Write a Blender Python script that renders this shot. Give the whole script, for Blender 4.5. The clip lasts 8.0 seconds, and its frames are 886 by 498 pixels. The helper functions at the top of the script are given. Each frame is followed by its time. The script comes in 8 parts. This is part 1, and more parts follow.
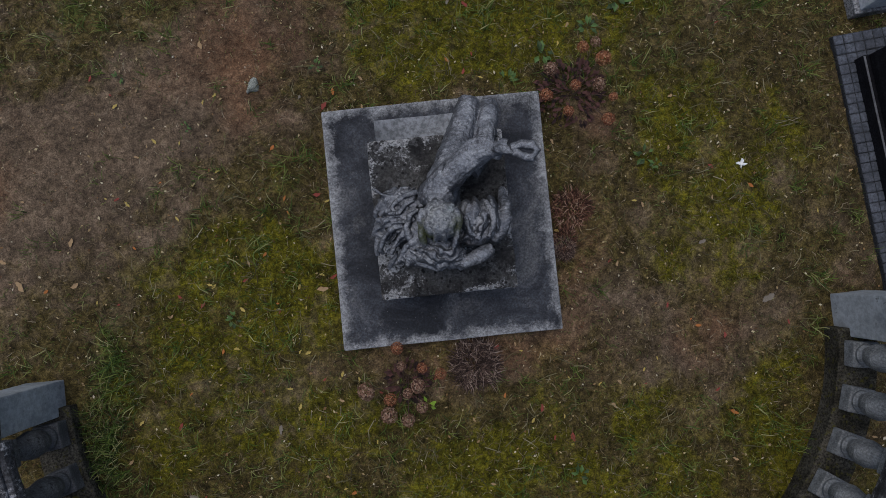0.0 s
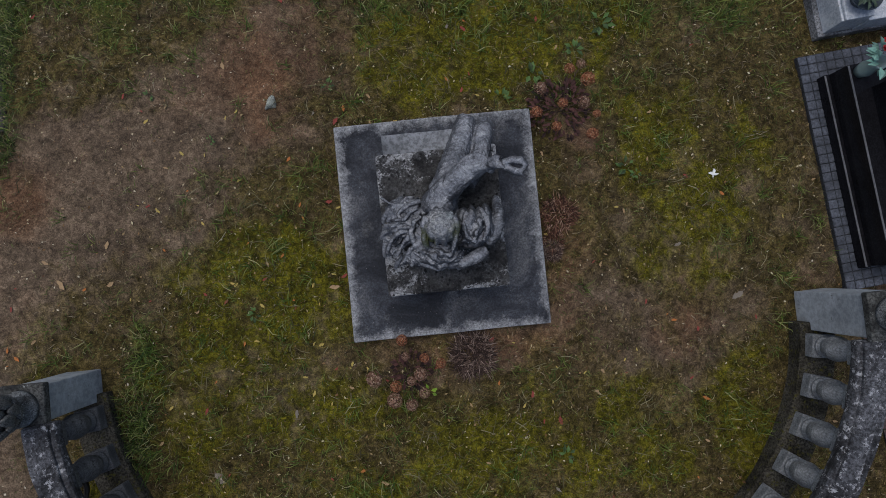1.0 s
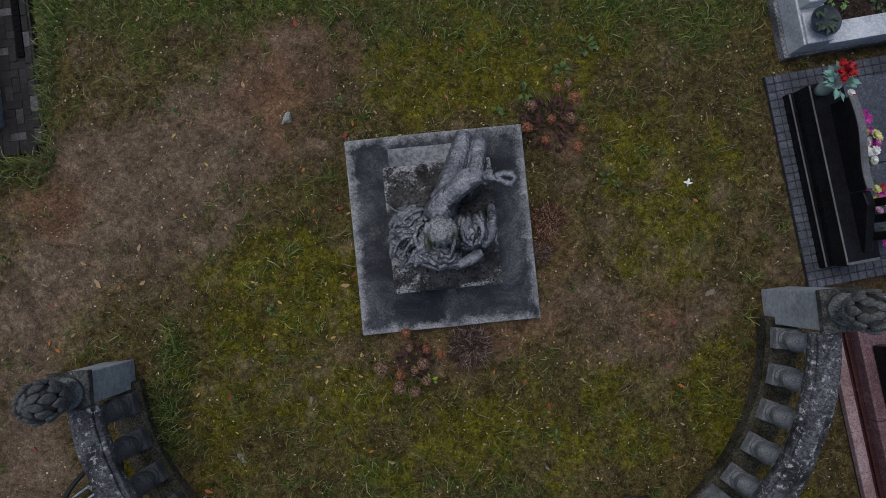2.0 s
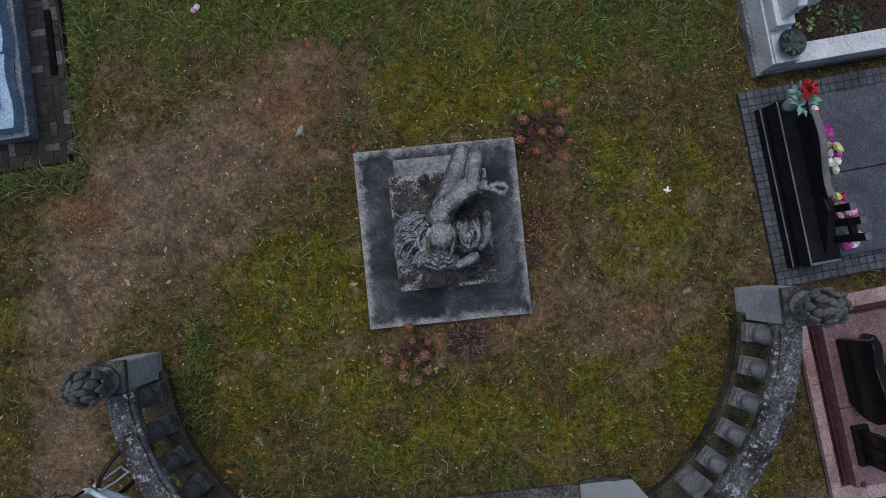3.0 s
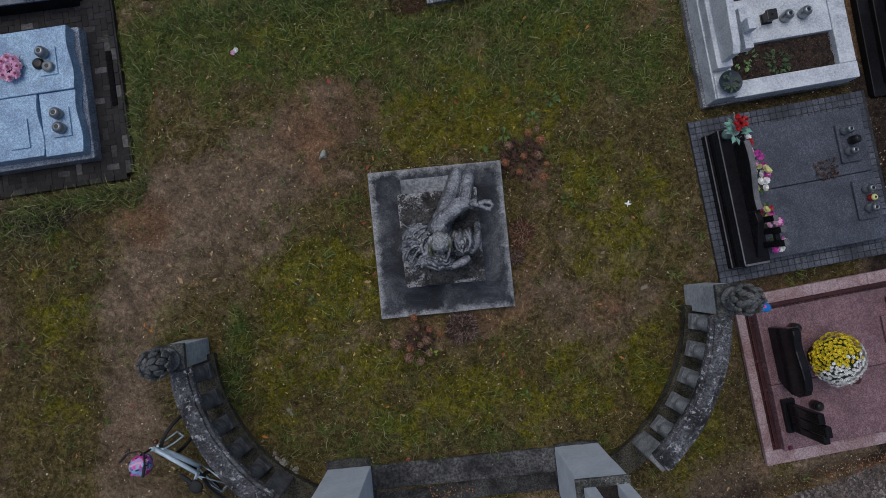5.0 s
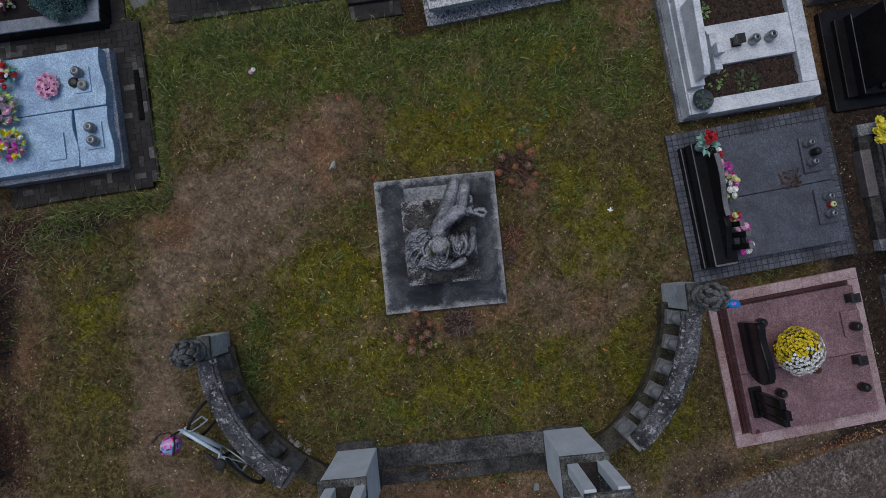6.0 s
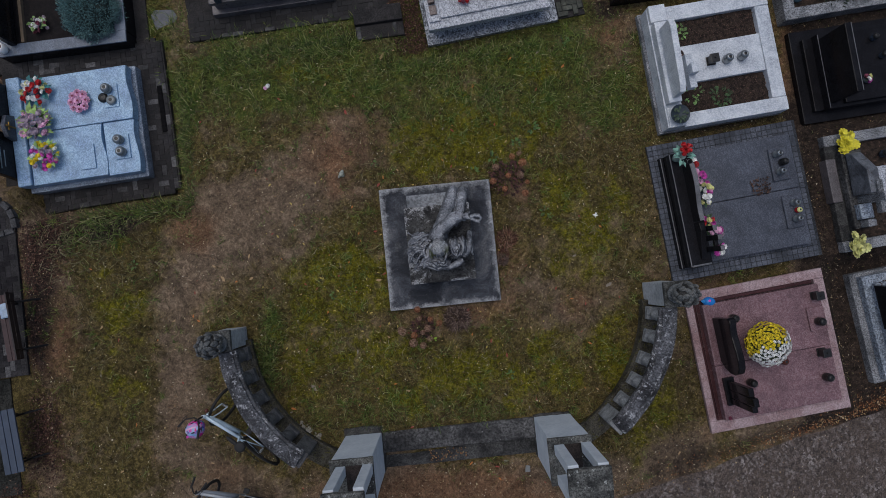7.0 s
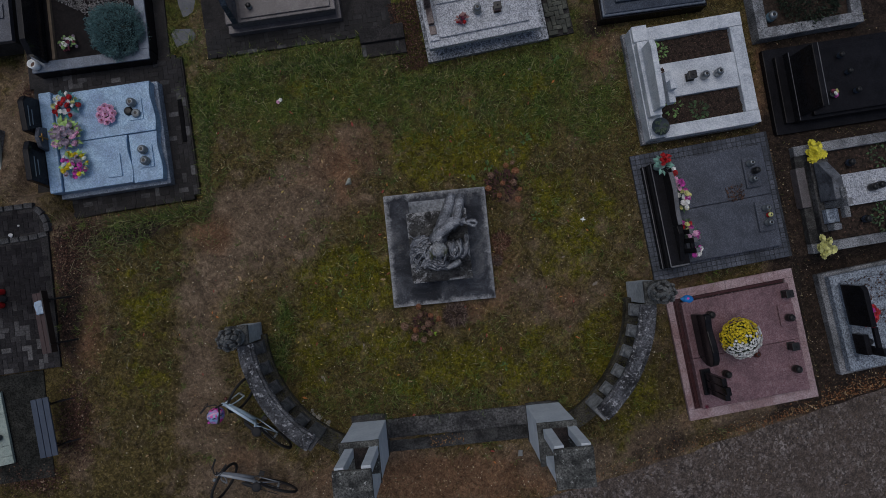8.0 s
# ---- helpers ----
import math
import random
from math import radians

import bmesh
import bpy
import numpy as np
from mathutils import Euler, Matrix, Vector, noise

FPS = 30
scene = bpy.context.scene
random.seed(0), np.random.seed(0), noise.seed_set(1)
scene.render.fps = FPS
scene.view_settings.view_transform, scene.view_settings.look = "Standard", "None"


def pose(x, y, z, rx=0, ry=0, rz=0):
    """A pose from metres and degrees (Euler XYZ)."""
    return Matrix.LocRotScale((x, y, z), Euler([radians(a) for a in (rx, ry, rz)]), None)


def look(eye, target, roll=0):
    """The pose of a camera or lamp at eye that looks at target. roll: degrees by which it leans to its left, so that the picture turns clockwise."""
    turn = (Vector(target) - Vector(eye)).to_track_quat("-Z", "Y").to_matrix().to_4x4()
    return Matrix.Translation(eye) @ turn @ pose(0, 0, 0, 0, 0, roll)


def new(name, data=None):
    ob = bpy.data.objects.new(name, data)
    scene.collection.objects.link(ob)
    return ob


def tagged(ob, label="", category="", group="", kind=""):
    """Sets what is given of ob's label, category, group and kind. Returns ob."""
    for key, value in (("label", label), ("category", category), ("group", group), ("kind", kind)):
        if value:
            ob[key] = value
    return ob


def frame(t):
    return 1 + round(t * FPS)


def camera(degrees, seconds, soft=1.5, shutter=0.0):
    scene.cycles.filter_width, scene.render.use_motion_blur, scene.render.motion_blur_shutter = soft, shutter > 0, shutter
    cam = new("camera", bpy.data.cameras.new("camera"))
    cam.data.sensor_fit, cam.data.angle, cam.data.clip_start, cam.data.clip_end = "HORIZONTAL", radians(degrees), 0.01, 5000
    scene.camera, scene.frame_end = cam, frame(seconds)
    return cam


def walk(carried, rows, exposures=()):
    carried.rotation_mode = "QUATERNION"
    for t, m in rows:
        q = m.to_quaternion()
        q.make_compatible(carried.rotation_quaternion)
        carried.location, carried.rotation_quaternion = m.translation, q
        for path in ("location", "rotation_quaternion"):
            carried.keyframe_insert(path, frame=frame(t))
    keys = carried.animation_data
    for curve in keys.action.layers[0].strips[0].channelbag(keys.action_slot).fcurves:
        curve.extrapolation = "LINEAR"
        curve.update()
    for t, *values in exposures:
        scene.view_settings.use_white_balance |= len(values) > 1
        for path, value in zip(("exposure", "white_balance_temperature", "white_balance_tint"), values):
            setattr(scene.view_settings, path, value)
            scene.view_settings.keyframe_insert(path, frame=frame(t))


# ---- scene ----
# ---- camera: a slow vertical climb, looking almost straight down ----
cam = camera(73.0, 8.0, soft=0.6)
TILT = 2.5
PATH = [
    (0.0, 0.012, -0.492, 5.603),
    (0.5, 0.011, -0.495, 5.868),
    (1.0, 0.010, -0.498, 6.193),
    (1.5, 0.009, -0.501, 6.520),
    (3.0, 0.007, -0.509, 7.492),
    (3.5, 0.006, -0.512, 7.821),
    (4.0, 0.013, -0.515, 8.158),
    (4.5, 0.020, -0.518, 8.578),
    (6.0, 0.042, -0.526, 9.939),
    (6.5, 0.049, -0.529, 10.389),
    (7.0, 0.056, -0.532, 10.844),
    (7.5, 0.063, -0.535, 11.305),
    (8.0, 0.070, -0.538, 11.767),
]
EXPOSURES = [(0.0, -0.34), (0.5, -0.2), (1.0, -0.23), (1.5, -0.39), (3.0, -0.12), (3.5, -0.23), (4.0, -0.34), (4.5, -0.32), (6.0, -0.24), (6.5, -0.27), (7.0, -0.27), (7.5, -0.15), (8.0, -0.75)]
walk(cam, [(t, pose(x, y, z, TILT, 0, 0)) for t, x, y, z in PATH], [(t, stops, 6250, 10) for t, stops in EXPOSURES])

# ---- world and light: an overcast late afternoon ----
world = bpy.data.worlds.new("overcast_sky")
scene.world = world
world.use_nodes = True
wn = world.node_tree.nodes
sky = wn.new("ShaderNodeTexSky")
sky.sky_type = "NISHITA"
sky.sun_disc = False
sky.sun_elevation = radians(72)
sky.sun_rotation = radians(321)
sky.air_density, sky.dust_density, sky.ozone_density = 1.0, 4.0, 1.0
world.node_tree.links.new(sky.outputs[0], wn["Background"].inputs[0])
wn["Background"].inputs[1].default_value = 0.1
sun_data = bpy.data.lights.new("sun", "SUN")
sun_data.energy, sun_data.angle, sun_data.color = 0.8, radians(50), (1.0, 0.985, 0.97)
sun = new("sun", sun_data)
sun.matrix_world = look((-4.25, 5.3, 21.0), (0, 0, 0))


# ---- materials ----
def rgb(c):
    return (c[0], c[1], c[2], 1.0)


class Nodes:
    """Short names for building one node material."""

    def __init__(self, name, rough=0.7, metal=0.0, spec=0.5):
        self.m = bpy.data.materials.new(name)
        self.m.use_nodes = True
        self.t = self.m.node_tree
        self.b = self.t.nodes["Principled BSDF"]
        self.b.inputs["Roughness"].default_value = rough
        self.b.inputs["Metallic"].default_value = metal
        self.b.inputs["Specular IOR Level"].default_value = spec
        self.co = self.n("ShaderNodeTexCoord").outputs["Object"]

    def n(self, kind):
        return self.t.nodes.new(kind)

    def link(self, a, b):
        self.t.links.new(a, b)

    def world_co(self):
        self.co = self.n("ShaderNodeNewGeometry").outputs["Position"]

    def noise(self, scale, detail=4.0, rough=0.6, distort=0.0):
        x = self.n("ShaderNodeTexNoise")
        x.inputs["Scale"].default_value = scale
        x.inputs["Detail"].default_value = detail
        x.inputs["Roughness"].default_value = rough
        x.inputs["Distortion"].default_value = distort
        self.link(self.co, x.inputs["Vector"])
        return x.outputs["Fac"]

    def cells(self, scale):
        x = self.n("ShaderNodeTexVoronoi")
        x.inputs["Scale"].default_value = scale
        self.link(self.co, x.inputs["Vector"])
        return x

    def ramp(self, fac, *stops):
        x = self.n("ShaderNodeValToRGB")
        e = x.color_ramp.elements
        while len(e) < len(stops):
            e.new(0.5)
        for k, (p, c) in enumerate(stops):
            e[k].position = p
            e[k].color = rgb(c) if isinstance(c, tuple) else (c, c, c, 1)
        self.link(fac, x.inputs[0])
        return x.outputs[0]

    def mix(self, fac, a, b, mode="MIX"):
        x = self.n("ShaderNodeMix")
        x.data_type, x.blend_type = "RGBA", mode
        for at, v in ((0, fac), (6, a), (7, b)):
            sock = x.inputs[at]
            if isinstance(v, (int, float)):
                sock.default_value = v if at == 0 else (v, v, v, 1)
            elif isinstance(v, tuple):
                sock.default_value = rgb(v)
            else:
                self.link(v, sock)
        return x.outputs[2]

    def math(self, op, a, b=0.0):
        x = self.n("ShaderNodeMath")
        x.operation = op
        for sock, v in ((x.inputs[0], a), (x.inputs[1], b)):
            if isinstance(v, (int, float)):
                sock.default_value = v
            else:
                self.link(v, sock)
        return x.outputs[0]

    def random(self):
        return self.n("ShaderNodeObjectInfo").outputs["Random"]

    def island(self):
        return self.n("ShaderNodeNewGeometry").outputs["Random Per Island"]

    def attr(self, name):
        x = self.n("ShaderNodeAttribute")
        x.attribute_name = name
        return x.outputs["Fac"]

    def bump(self, height, strength=0.4, dist=0.01):
        x = self.n("ShaderNodeBump")
        x.inputs["Strength"].default_value = strength
        x.inputs["Distance"].default_value = dist
        self.link(height, x.inputs["Height"])
        self.link(x.outputs[0], self.b.inputs["Normal"])

    def done(self, colour, rough=None):
        self.link(colour, self.b.inputs["Base Color"])
        if rough is not None:
            self.link(rough, self.b.inputs["Roughness"])
        return self.m


def stone(name, dark, light, scale=3.0, rough=0.85, lichen=None, lichen_at=0.62, bump=0.5, speck=0.0, grain=0.75, spec=0.5):
    """Weathered stone or concrete: stains at two scales, grain and patches of lichen."""
    k = Nodes(name, rough, spec=spec)
    big = k.noise(scale, 6, 0.65, 0.4)
    fine = k.noise(scale * 14, 5, 0.7)
    c = k.ramp(big, (0.38, dark), (0.62, light))
    c = k.mix(grain, c, k.ramp(fine, (0.41, 0.1), (0.59, 0.9)), "OVERLAY")
    if lichen:
        patch = k.ramp(k.noise(scale * 4.5, 9, 0.8), (lichen_at, 0.0), (lichen_at + 0.05, 1.0))
        c = k.mix(patch, c, lichen)
    if speck:
        c = k.mix(k.ramp(k.noise(90, 2, 0.5), (0.62, 0.0), (0.7, speck)), c, (0.75, 0.75, 0.75))
    k.bump(k.mix(0.5, fine, k.noise(scale * 40, 3, 0.6)), bump, 0.008)
    return k.done(c)


def granite(name, base, spot, pale, rough=0.25, scale=60, contrast=0.55, spec=0.4):
    """Polished or flamed granite with grains of two colours and a faint cloudiness."""
    k = Nodes(name, rough, spec=spec)
    cell = k.cells(scale)
    g = k.ramp(cell.outputs["Color"], (0.25, spot), (0.5, base), (0.8, pale))
    c = k.mix(contrast, base, g)
    c = k.mix(0.5, c, k.ramp(k.noise(2.2, 6, 0.7), (0.36, 0.25), (0.64, 0.75)), "OVERLAY")
    dirt = k.ramp(k.noise(5, 8, 0.8), (0.48, 0.0), (0.62, 0.4))
    c = k.mix(dirt, c, tuple(v * 0.5 for v in base))
    return k.done(c, k.ramp(k.noise(8, 5, 0.7), (0.3, rough * 0.7), (0.7, min(1, rough * 1.6))))


def plain(name, colour, rough=0.5, metal=0.0, vary=0.25, scale=12, spec=0.5, by_island=False):
    k = Nodes(name, rough, metal, spec)
    lo, hi = tuple(v * (1 - vary) for v in colour), tuple(min(1, v * (1 + vary)) for v in colour)
    fac = k.island() if by_island else k.noise(scale, 5, 0.65)
    c = k.ramp(fac, (0.2, lo), (0.8, hi))
    if by_island:
        c = k.mix(0.4, c, k.ramp(k.noise(scale, 5, 0.65), (0.3, 0.3), (0.7, 0.7)), "OVERLAY")
    return k.done(c)


def pieces(name, dark, light, rough=0.85, accent=None):
    """For paving pieces: each one takes a shade of its own."""
    k = Nodes(name, rough)
    c = k.ramp(k.random(), (0.0, dark), (0.75, light), (1.0, accent or light))
    k.world_co()
    c = k.mix(0.75, c, k.ramp(k.noise(30, 6, 0.75), (0.36, 0.15), (0.64, 0.85)), "OVERLAY")
    c = k.mix(k.ramp(k.noise(1.6, 6, 0.7), (0.42, 0.0), (0.62, 0.75)), c, tuple(v * 0.35 for v in dark))
    k.bump(k.noise(60, 3), 0.4, 0.004)
    return k.done(c)


def grimy(name, dark, light, accent):
    """Paving pieces worn bare at the walked end and covered in dark grime towards the other."""
    k = Nodes(name, 0.9, spec=0.15)
    c = k.ramp(k.random(), (0.0, dark), (0.7, light), (1.0, accent))
    k.world_co()
    sep = k.n("ShaderNodeSeparateXYZ")
    k.link(k.co, sep.inputs[0])
    c = k.mix(0.75, c, k.ramp(k.noise(30, 6, 0.75), (0.36, 0.15), (0.64, 0.85)), "OVERLAY")
    cover = k.math("ADD", sep.outputs[1], k.math("MULTIPLY", k.math("SUBTRACT", k.noise(2.2, 7, 0.75), 0.5), 2.6))
    c = k.mix(k.ramp(k.math("ADD", k.math("MULTIPLY", cover, 0.5), 1.2), (0.15, 0.0), (0.7, 0.85)), c, k.ramp(k.noise(9, 8, 0.8), (0.4, (0.008, 0.0072, 0.008)), (0.62, (0.027, 0.0245, 0.027))))
    k.bump(k.noise(60, 3), 0.4, 0.004)
    return k.done(c)


# ---- mesh helpers ----
def thing(name, label, category, m, group="", kind=""):
    """An empty at the thing's base, that parents its parts."""
    ob = new(name)
    ob.empty_display_size = 0.1
    ob.matrix_world = m
    return tagged(ob, label, category, group, kind)


def part(name, bm, material, parent=None, label="", smooth=False, m=None):
    """Links a bmesh as one mesh object under a thing or part."""
    me = bpy.data.meshes.new(name)
    bmesh.ops.recalc_face_normals(bm, faces=bm.faces)
    bm.to_mesh(me)
    bm.free()
    if smooth:
        for p in me.polygons:
            p.use_smooth = True
    me.materials.append(material)
    ob = new(name, me)
    if parent:
        ob.parent = parent
    if m is not None:
        ob.matrix_basis = m
    if label:
        tagged(ob, label)
    return ob


def raw(name, verts, faces, material, parent=None, smooth=False):
    me = bpy.data.meshes.new(name)
    me.from_pydata(verts, [], faces)
    if smooth:
        for p in me.polygons:
            p.use_smooth = True
    me.materials.append(material)
    ob = new(name, me)
    if parent:
        ob.parent = parent
    return ob


def box(x0, x1, y0, y1, z0, z1, bevel=0.01, bm=None, seg=2, m=None):
    bm = bm or bmesh.new()
    sub = bmesh.new()
    bmesh.ops.create_cube(sub, size=1.0)
    for v in sub.verts:
        v.co = Vector(((x0 + x1) / 2 + v.co.x * (x1 - x0), (y0 + y1) / 2 + v.co.y * (y1 - y0), (z0 + z1) / 2 + v.co.z * (z1 - z0)))
    if bevel:
        bmesh.ops.bevel(sub, geom=list(sub.edges), offset=bevel, segments=seg, affect="EDGES", profile=0.6)
    return merge(bm, sub, m)


def merge(bm, sub, m=None):
    if m is not None:
        bmesh.ops.transform(sub, matrix=m, verts=sub.verts)
    me = bpy.data.meshes.new("scratch")
    sub.to_mesh(me)
    sub.free()
    bm.from_mesh(me)
    bpy.data.meshes.remove(me)
    return bm


def prism(points, z0, z1, bevel=0.0, bm=None, m=None, seg=2):
    """A flat polygon drawn up to a slab."""
    bm = bm or bmesh.new()
    sub = bmesh.new()
    lo = [sub.verts.new((x, y, z0)) for x, y in points]
    hi = [sub.verts.new((x, y, z1)) for x, y in points]
    n = len(points)
    sub.faces.new(lo[::-1])
    sub.faces.new(hi)
    for i in range(n):
        sub.faces.new((lo[i], lo[(i + 1) % n], hi[(i + 1) % n], hi[i]))
    bmesh.ops.recalc_face_normals(sub, faces=sub.faces)
    if bevel:
        bmesh.ops.bevel(sub, geom=list(sub.edges), offset=bevel, segments=seg, affect="EDGES", profile=0.6)
    return merge(bm, sub, m)


def lathe(profile, n=24, bm=None, m=None):
    """Turns a profile of (radius, height) about z."""
    bm = bm or bmesh.new()
    sub = bmesh.new()
    rings = []
    for r, z in profile:
        if r < 1e-4:
            rings.append([sub.verts.new((0, 0, z))])
        else:
            rings.append([sub.verts.new((r * math.cos(2 * math.pi * k / n), r * math.sin(2 * math.pi * k / n), z)) for k in range(n)])
    for a, b in zip(rings, rings[1:]):
        for k in range(n):
            q = (k + 1) % n
            if len(a) == 1 and len(b) > 1:
                sub.faces.new((a[0], b[k], b[q]))
            elif len(b) == 1 and len(a) > 1:
                sub.faces.new((a[k], a[q], b[0]))
            elif len(a) > 1:
                sub.faces.new((a[k], a[q], b[q], b[k]))
    return merge(bm, sub, m)


def ball(c, r, bm=None, sub_div=3, rot=0.0, tilt=0.0):
    """An ellipsoid at c with three radii."""
    bm = bm or bmesh.new()
    sub = bmesh.new()
    bmesh.ops.create_icosphere(sub, subdivisions=sub_div, radius=1.0)
    r = r if isinstance(r, tuple) else (r, r, r)
    m = Matrix.Translation(c) @ pose(0, 0, 0, tilt, 0, rot) @ Matrix.Diagonal((*r, 1))
    return merge(bm, sub, m)


def tube(points, radius, bm=None, n=8, closed=False):
    """A round bar along a line of points; radius a number or one for each point."""
    bm = bm or bmesh.new()
    pts = [Vector(p) for p in points]
    rad = radius if isinstance(radius, (list, tuple)) else [radius] * len(pts)
    rings = []
    side = None
    for i, p in enumerate(pts):
        if closed:
            d = pts[(i + 1) % len(pts)] - pts[i - 1]
        else:
            d = pts[min(i + 1, len(pts) - 1)] - pts[max(i - 1, 0)]
        d.normalize()
        if side is None:
            side = d.orthogonal().normalized()
        side = (side - d * side.dot(d)).normalized()
        up = d.cross(side)
        rings.append([bm.verts.new(p + (side * math.cos(a) + up * math.sin(a)) * rad[i]) for a in (2 * math.pi * k / n for k in range(n))])
    pairs = list(zip(rings, rings[1:])) + ([(rings[-1], rings[0])] if closed else [])
    for a, b in pairs:
        for k in range(n):
            bm.faces.new((a[k], a[(k + 1) % n], b[(k + 1) % n], b[k]))
    if not closed:
        bm.faces.new(rings[0][::-1])
        bm.faces.new(rings[-1])
    return bm


def ring(c, r, thick, bm=None, n=32, m=None, k=8):
    pts = [Vector((r * math.cos(a), r * math.sin(a), 0)) for a in (2 * math.pi * i / n for i in range(n))]
    m = Matrix.Translation(c) @ (m or Matrix())
    return tube([m @ p for p in pts], thick, bm, k, True)


# ---- ground form ----
AXIS = radians(5.7)          # the monument's own axes are turned by this
MON = pose(0, 0, 0, 0, 0, 5.7)


def to_mon(x, y):
    return x * math.cos(AXIS) + y * math.sin(AXIS), -x * math.sin(AXIS) + y * math.cos(AXIS)


def soft(v, k=3.0):
    return math.log1p(math.exp(max(-40, min(40, k * v)))) / k


def step01(a, b, v):
    t = max(0.0, min(1.0, (v - a) / (b - a)))
    return t * t * (3 - 2 * t)


def outside(x, y):
    """1 in front of the monument's railing and threshold, 0 in the garden."""
    u, v = to_mon(x, y)
    s = step01(-3.35, -3.75, v)
    r = math.hypot(abs(u) - 1.0, v + 1.2)
    if abs(u) > 1.0:
        s = max(s, step01(2.6, 2.85, r) * step01(-1.2, -2.0, v))
    return s


PADS = (
    # where graves and paving are dug in: corner, turn, extent along and across, level, margin
    (4.33, -0.66, 10.6, -0.1, 2.8, -0.05, 2.6, -0.19, 0.2),
    (5.0, -3.41, 10.8, -0.1, 2.65, -0.1, 2.65, -0.33, 0.3),
    (4.16, 2.16, 10.0, -0.15, 2.4, -0.12, 2.3, -0.34, 0.3),
    (-7.80, 1.02, 8.7, -0.5, 2.84, -0.38, 2.65, -0.68, 0.35),
    (-8.29, 3.58, 7.5, -0.4, 2.7, -0.2, 2.4, -0.72, 0.3),
    (-4.85, 3.98, 8.5, 0.0, 4.1, 0.05, 3.0, -0.66, 0.25),
    (-0.21, 3.80, 11.5, -0.5, 3.2, -0.05, 2.6, -0.6, 0.3),
    (7.03, 2.35, 9.0, -0.3, 3.0, -0.1, 1.9, -0.62, 0.3),
    (7.66, -0.09, 9.5, -0.3, 3.0, -0.1, 2.3, -0.4, 0.3),
    (8.33, -2.52, 12.0, -0.3, 3.0, -0.1, 2.2, -0.68, 0.3),
    (-1.6, 3.97, 8.5, 0.0, 0.95, 0.0, 0.6, -0.58, 0.12),
    (6.56, 4.29, 10.0, -0.1, 2.4, -0.1, 2.2, -0.6, 0.3),
    (3.31, 4.69, 8.0, -0.1, 2.4, -0.1, 2.0, -0.6, 0.25),
    (-8.57, -2.49, 8.0, -1.5, 1.22, -2.2, 3.35, -0.1, 0.3),
)


def ground_z(x, y):
    g = 0.05 - math.hypot(0.115 * soft(y - 0.4), 0.13 * soft(x - 2.6))
    g -= 0.03 * soft(-x - 3) * soft(y)
    g -= 0.12 * outside(x, y)
    for px, py, turn, x0, x1, y0, y1, level, margin in PADS:
        if abs(x - px) > 5 or abs(y - py) > 5:
            continue
        c, s = math.cos(radians(turn)), math.sin(radians(turn))
        u, v = (x - px) * c + (y - py) * s, -(x - px) * s + (y - py) * c
        d = max(x0 - u, u - x1, y0 - v, v - y1)
        k = step01(margin, 0.0, d)
        g += (level - g) * k
    g += 0.03 * noise.noise((x * 0.6, y * 0.6, 0.0)) + 0.012 * noise.noise((x * 2.3, y * 2.3, 3.0))
    return g


def n2(x, y, s, o=0.0):
    """Cloudy noise from 0 to 1."""
    return 0.5 + 0.5 * noise.fractal((x * s, y * s, o), 1.0, 2.0, 4)


def blob(x, y, cx, cy, rx, ry, turn=0.0):
    c, s = math.cos(radians(turn)), math.sin(radians(turn))
    u, v = (x - cx) * c + (y - cy) * s, -(x - cx) * s + (y - cy) * c
    return math.exp(-((u / rx) ** 2 + (v / ry) ** 2))

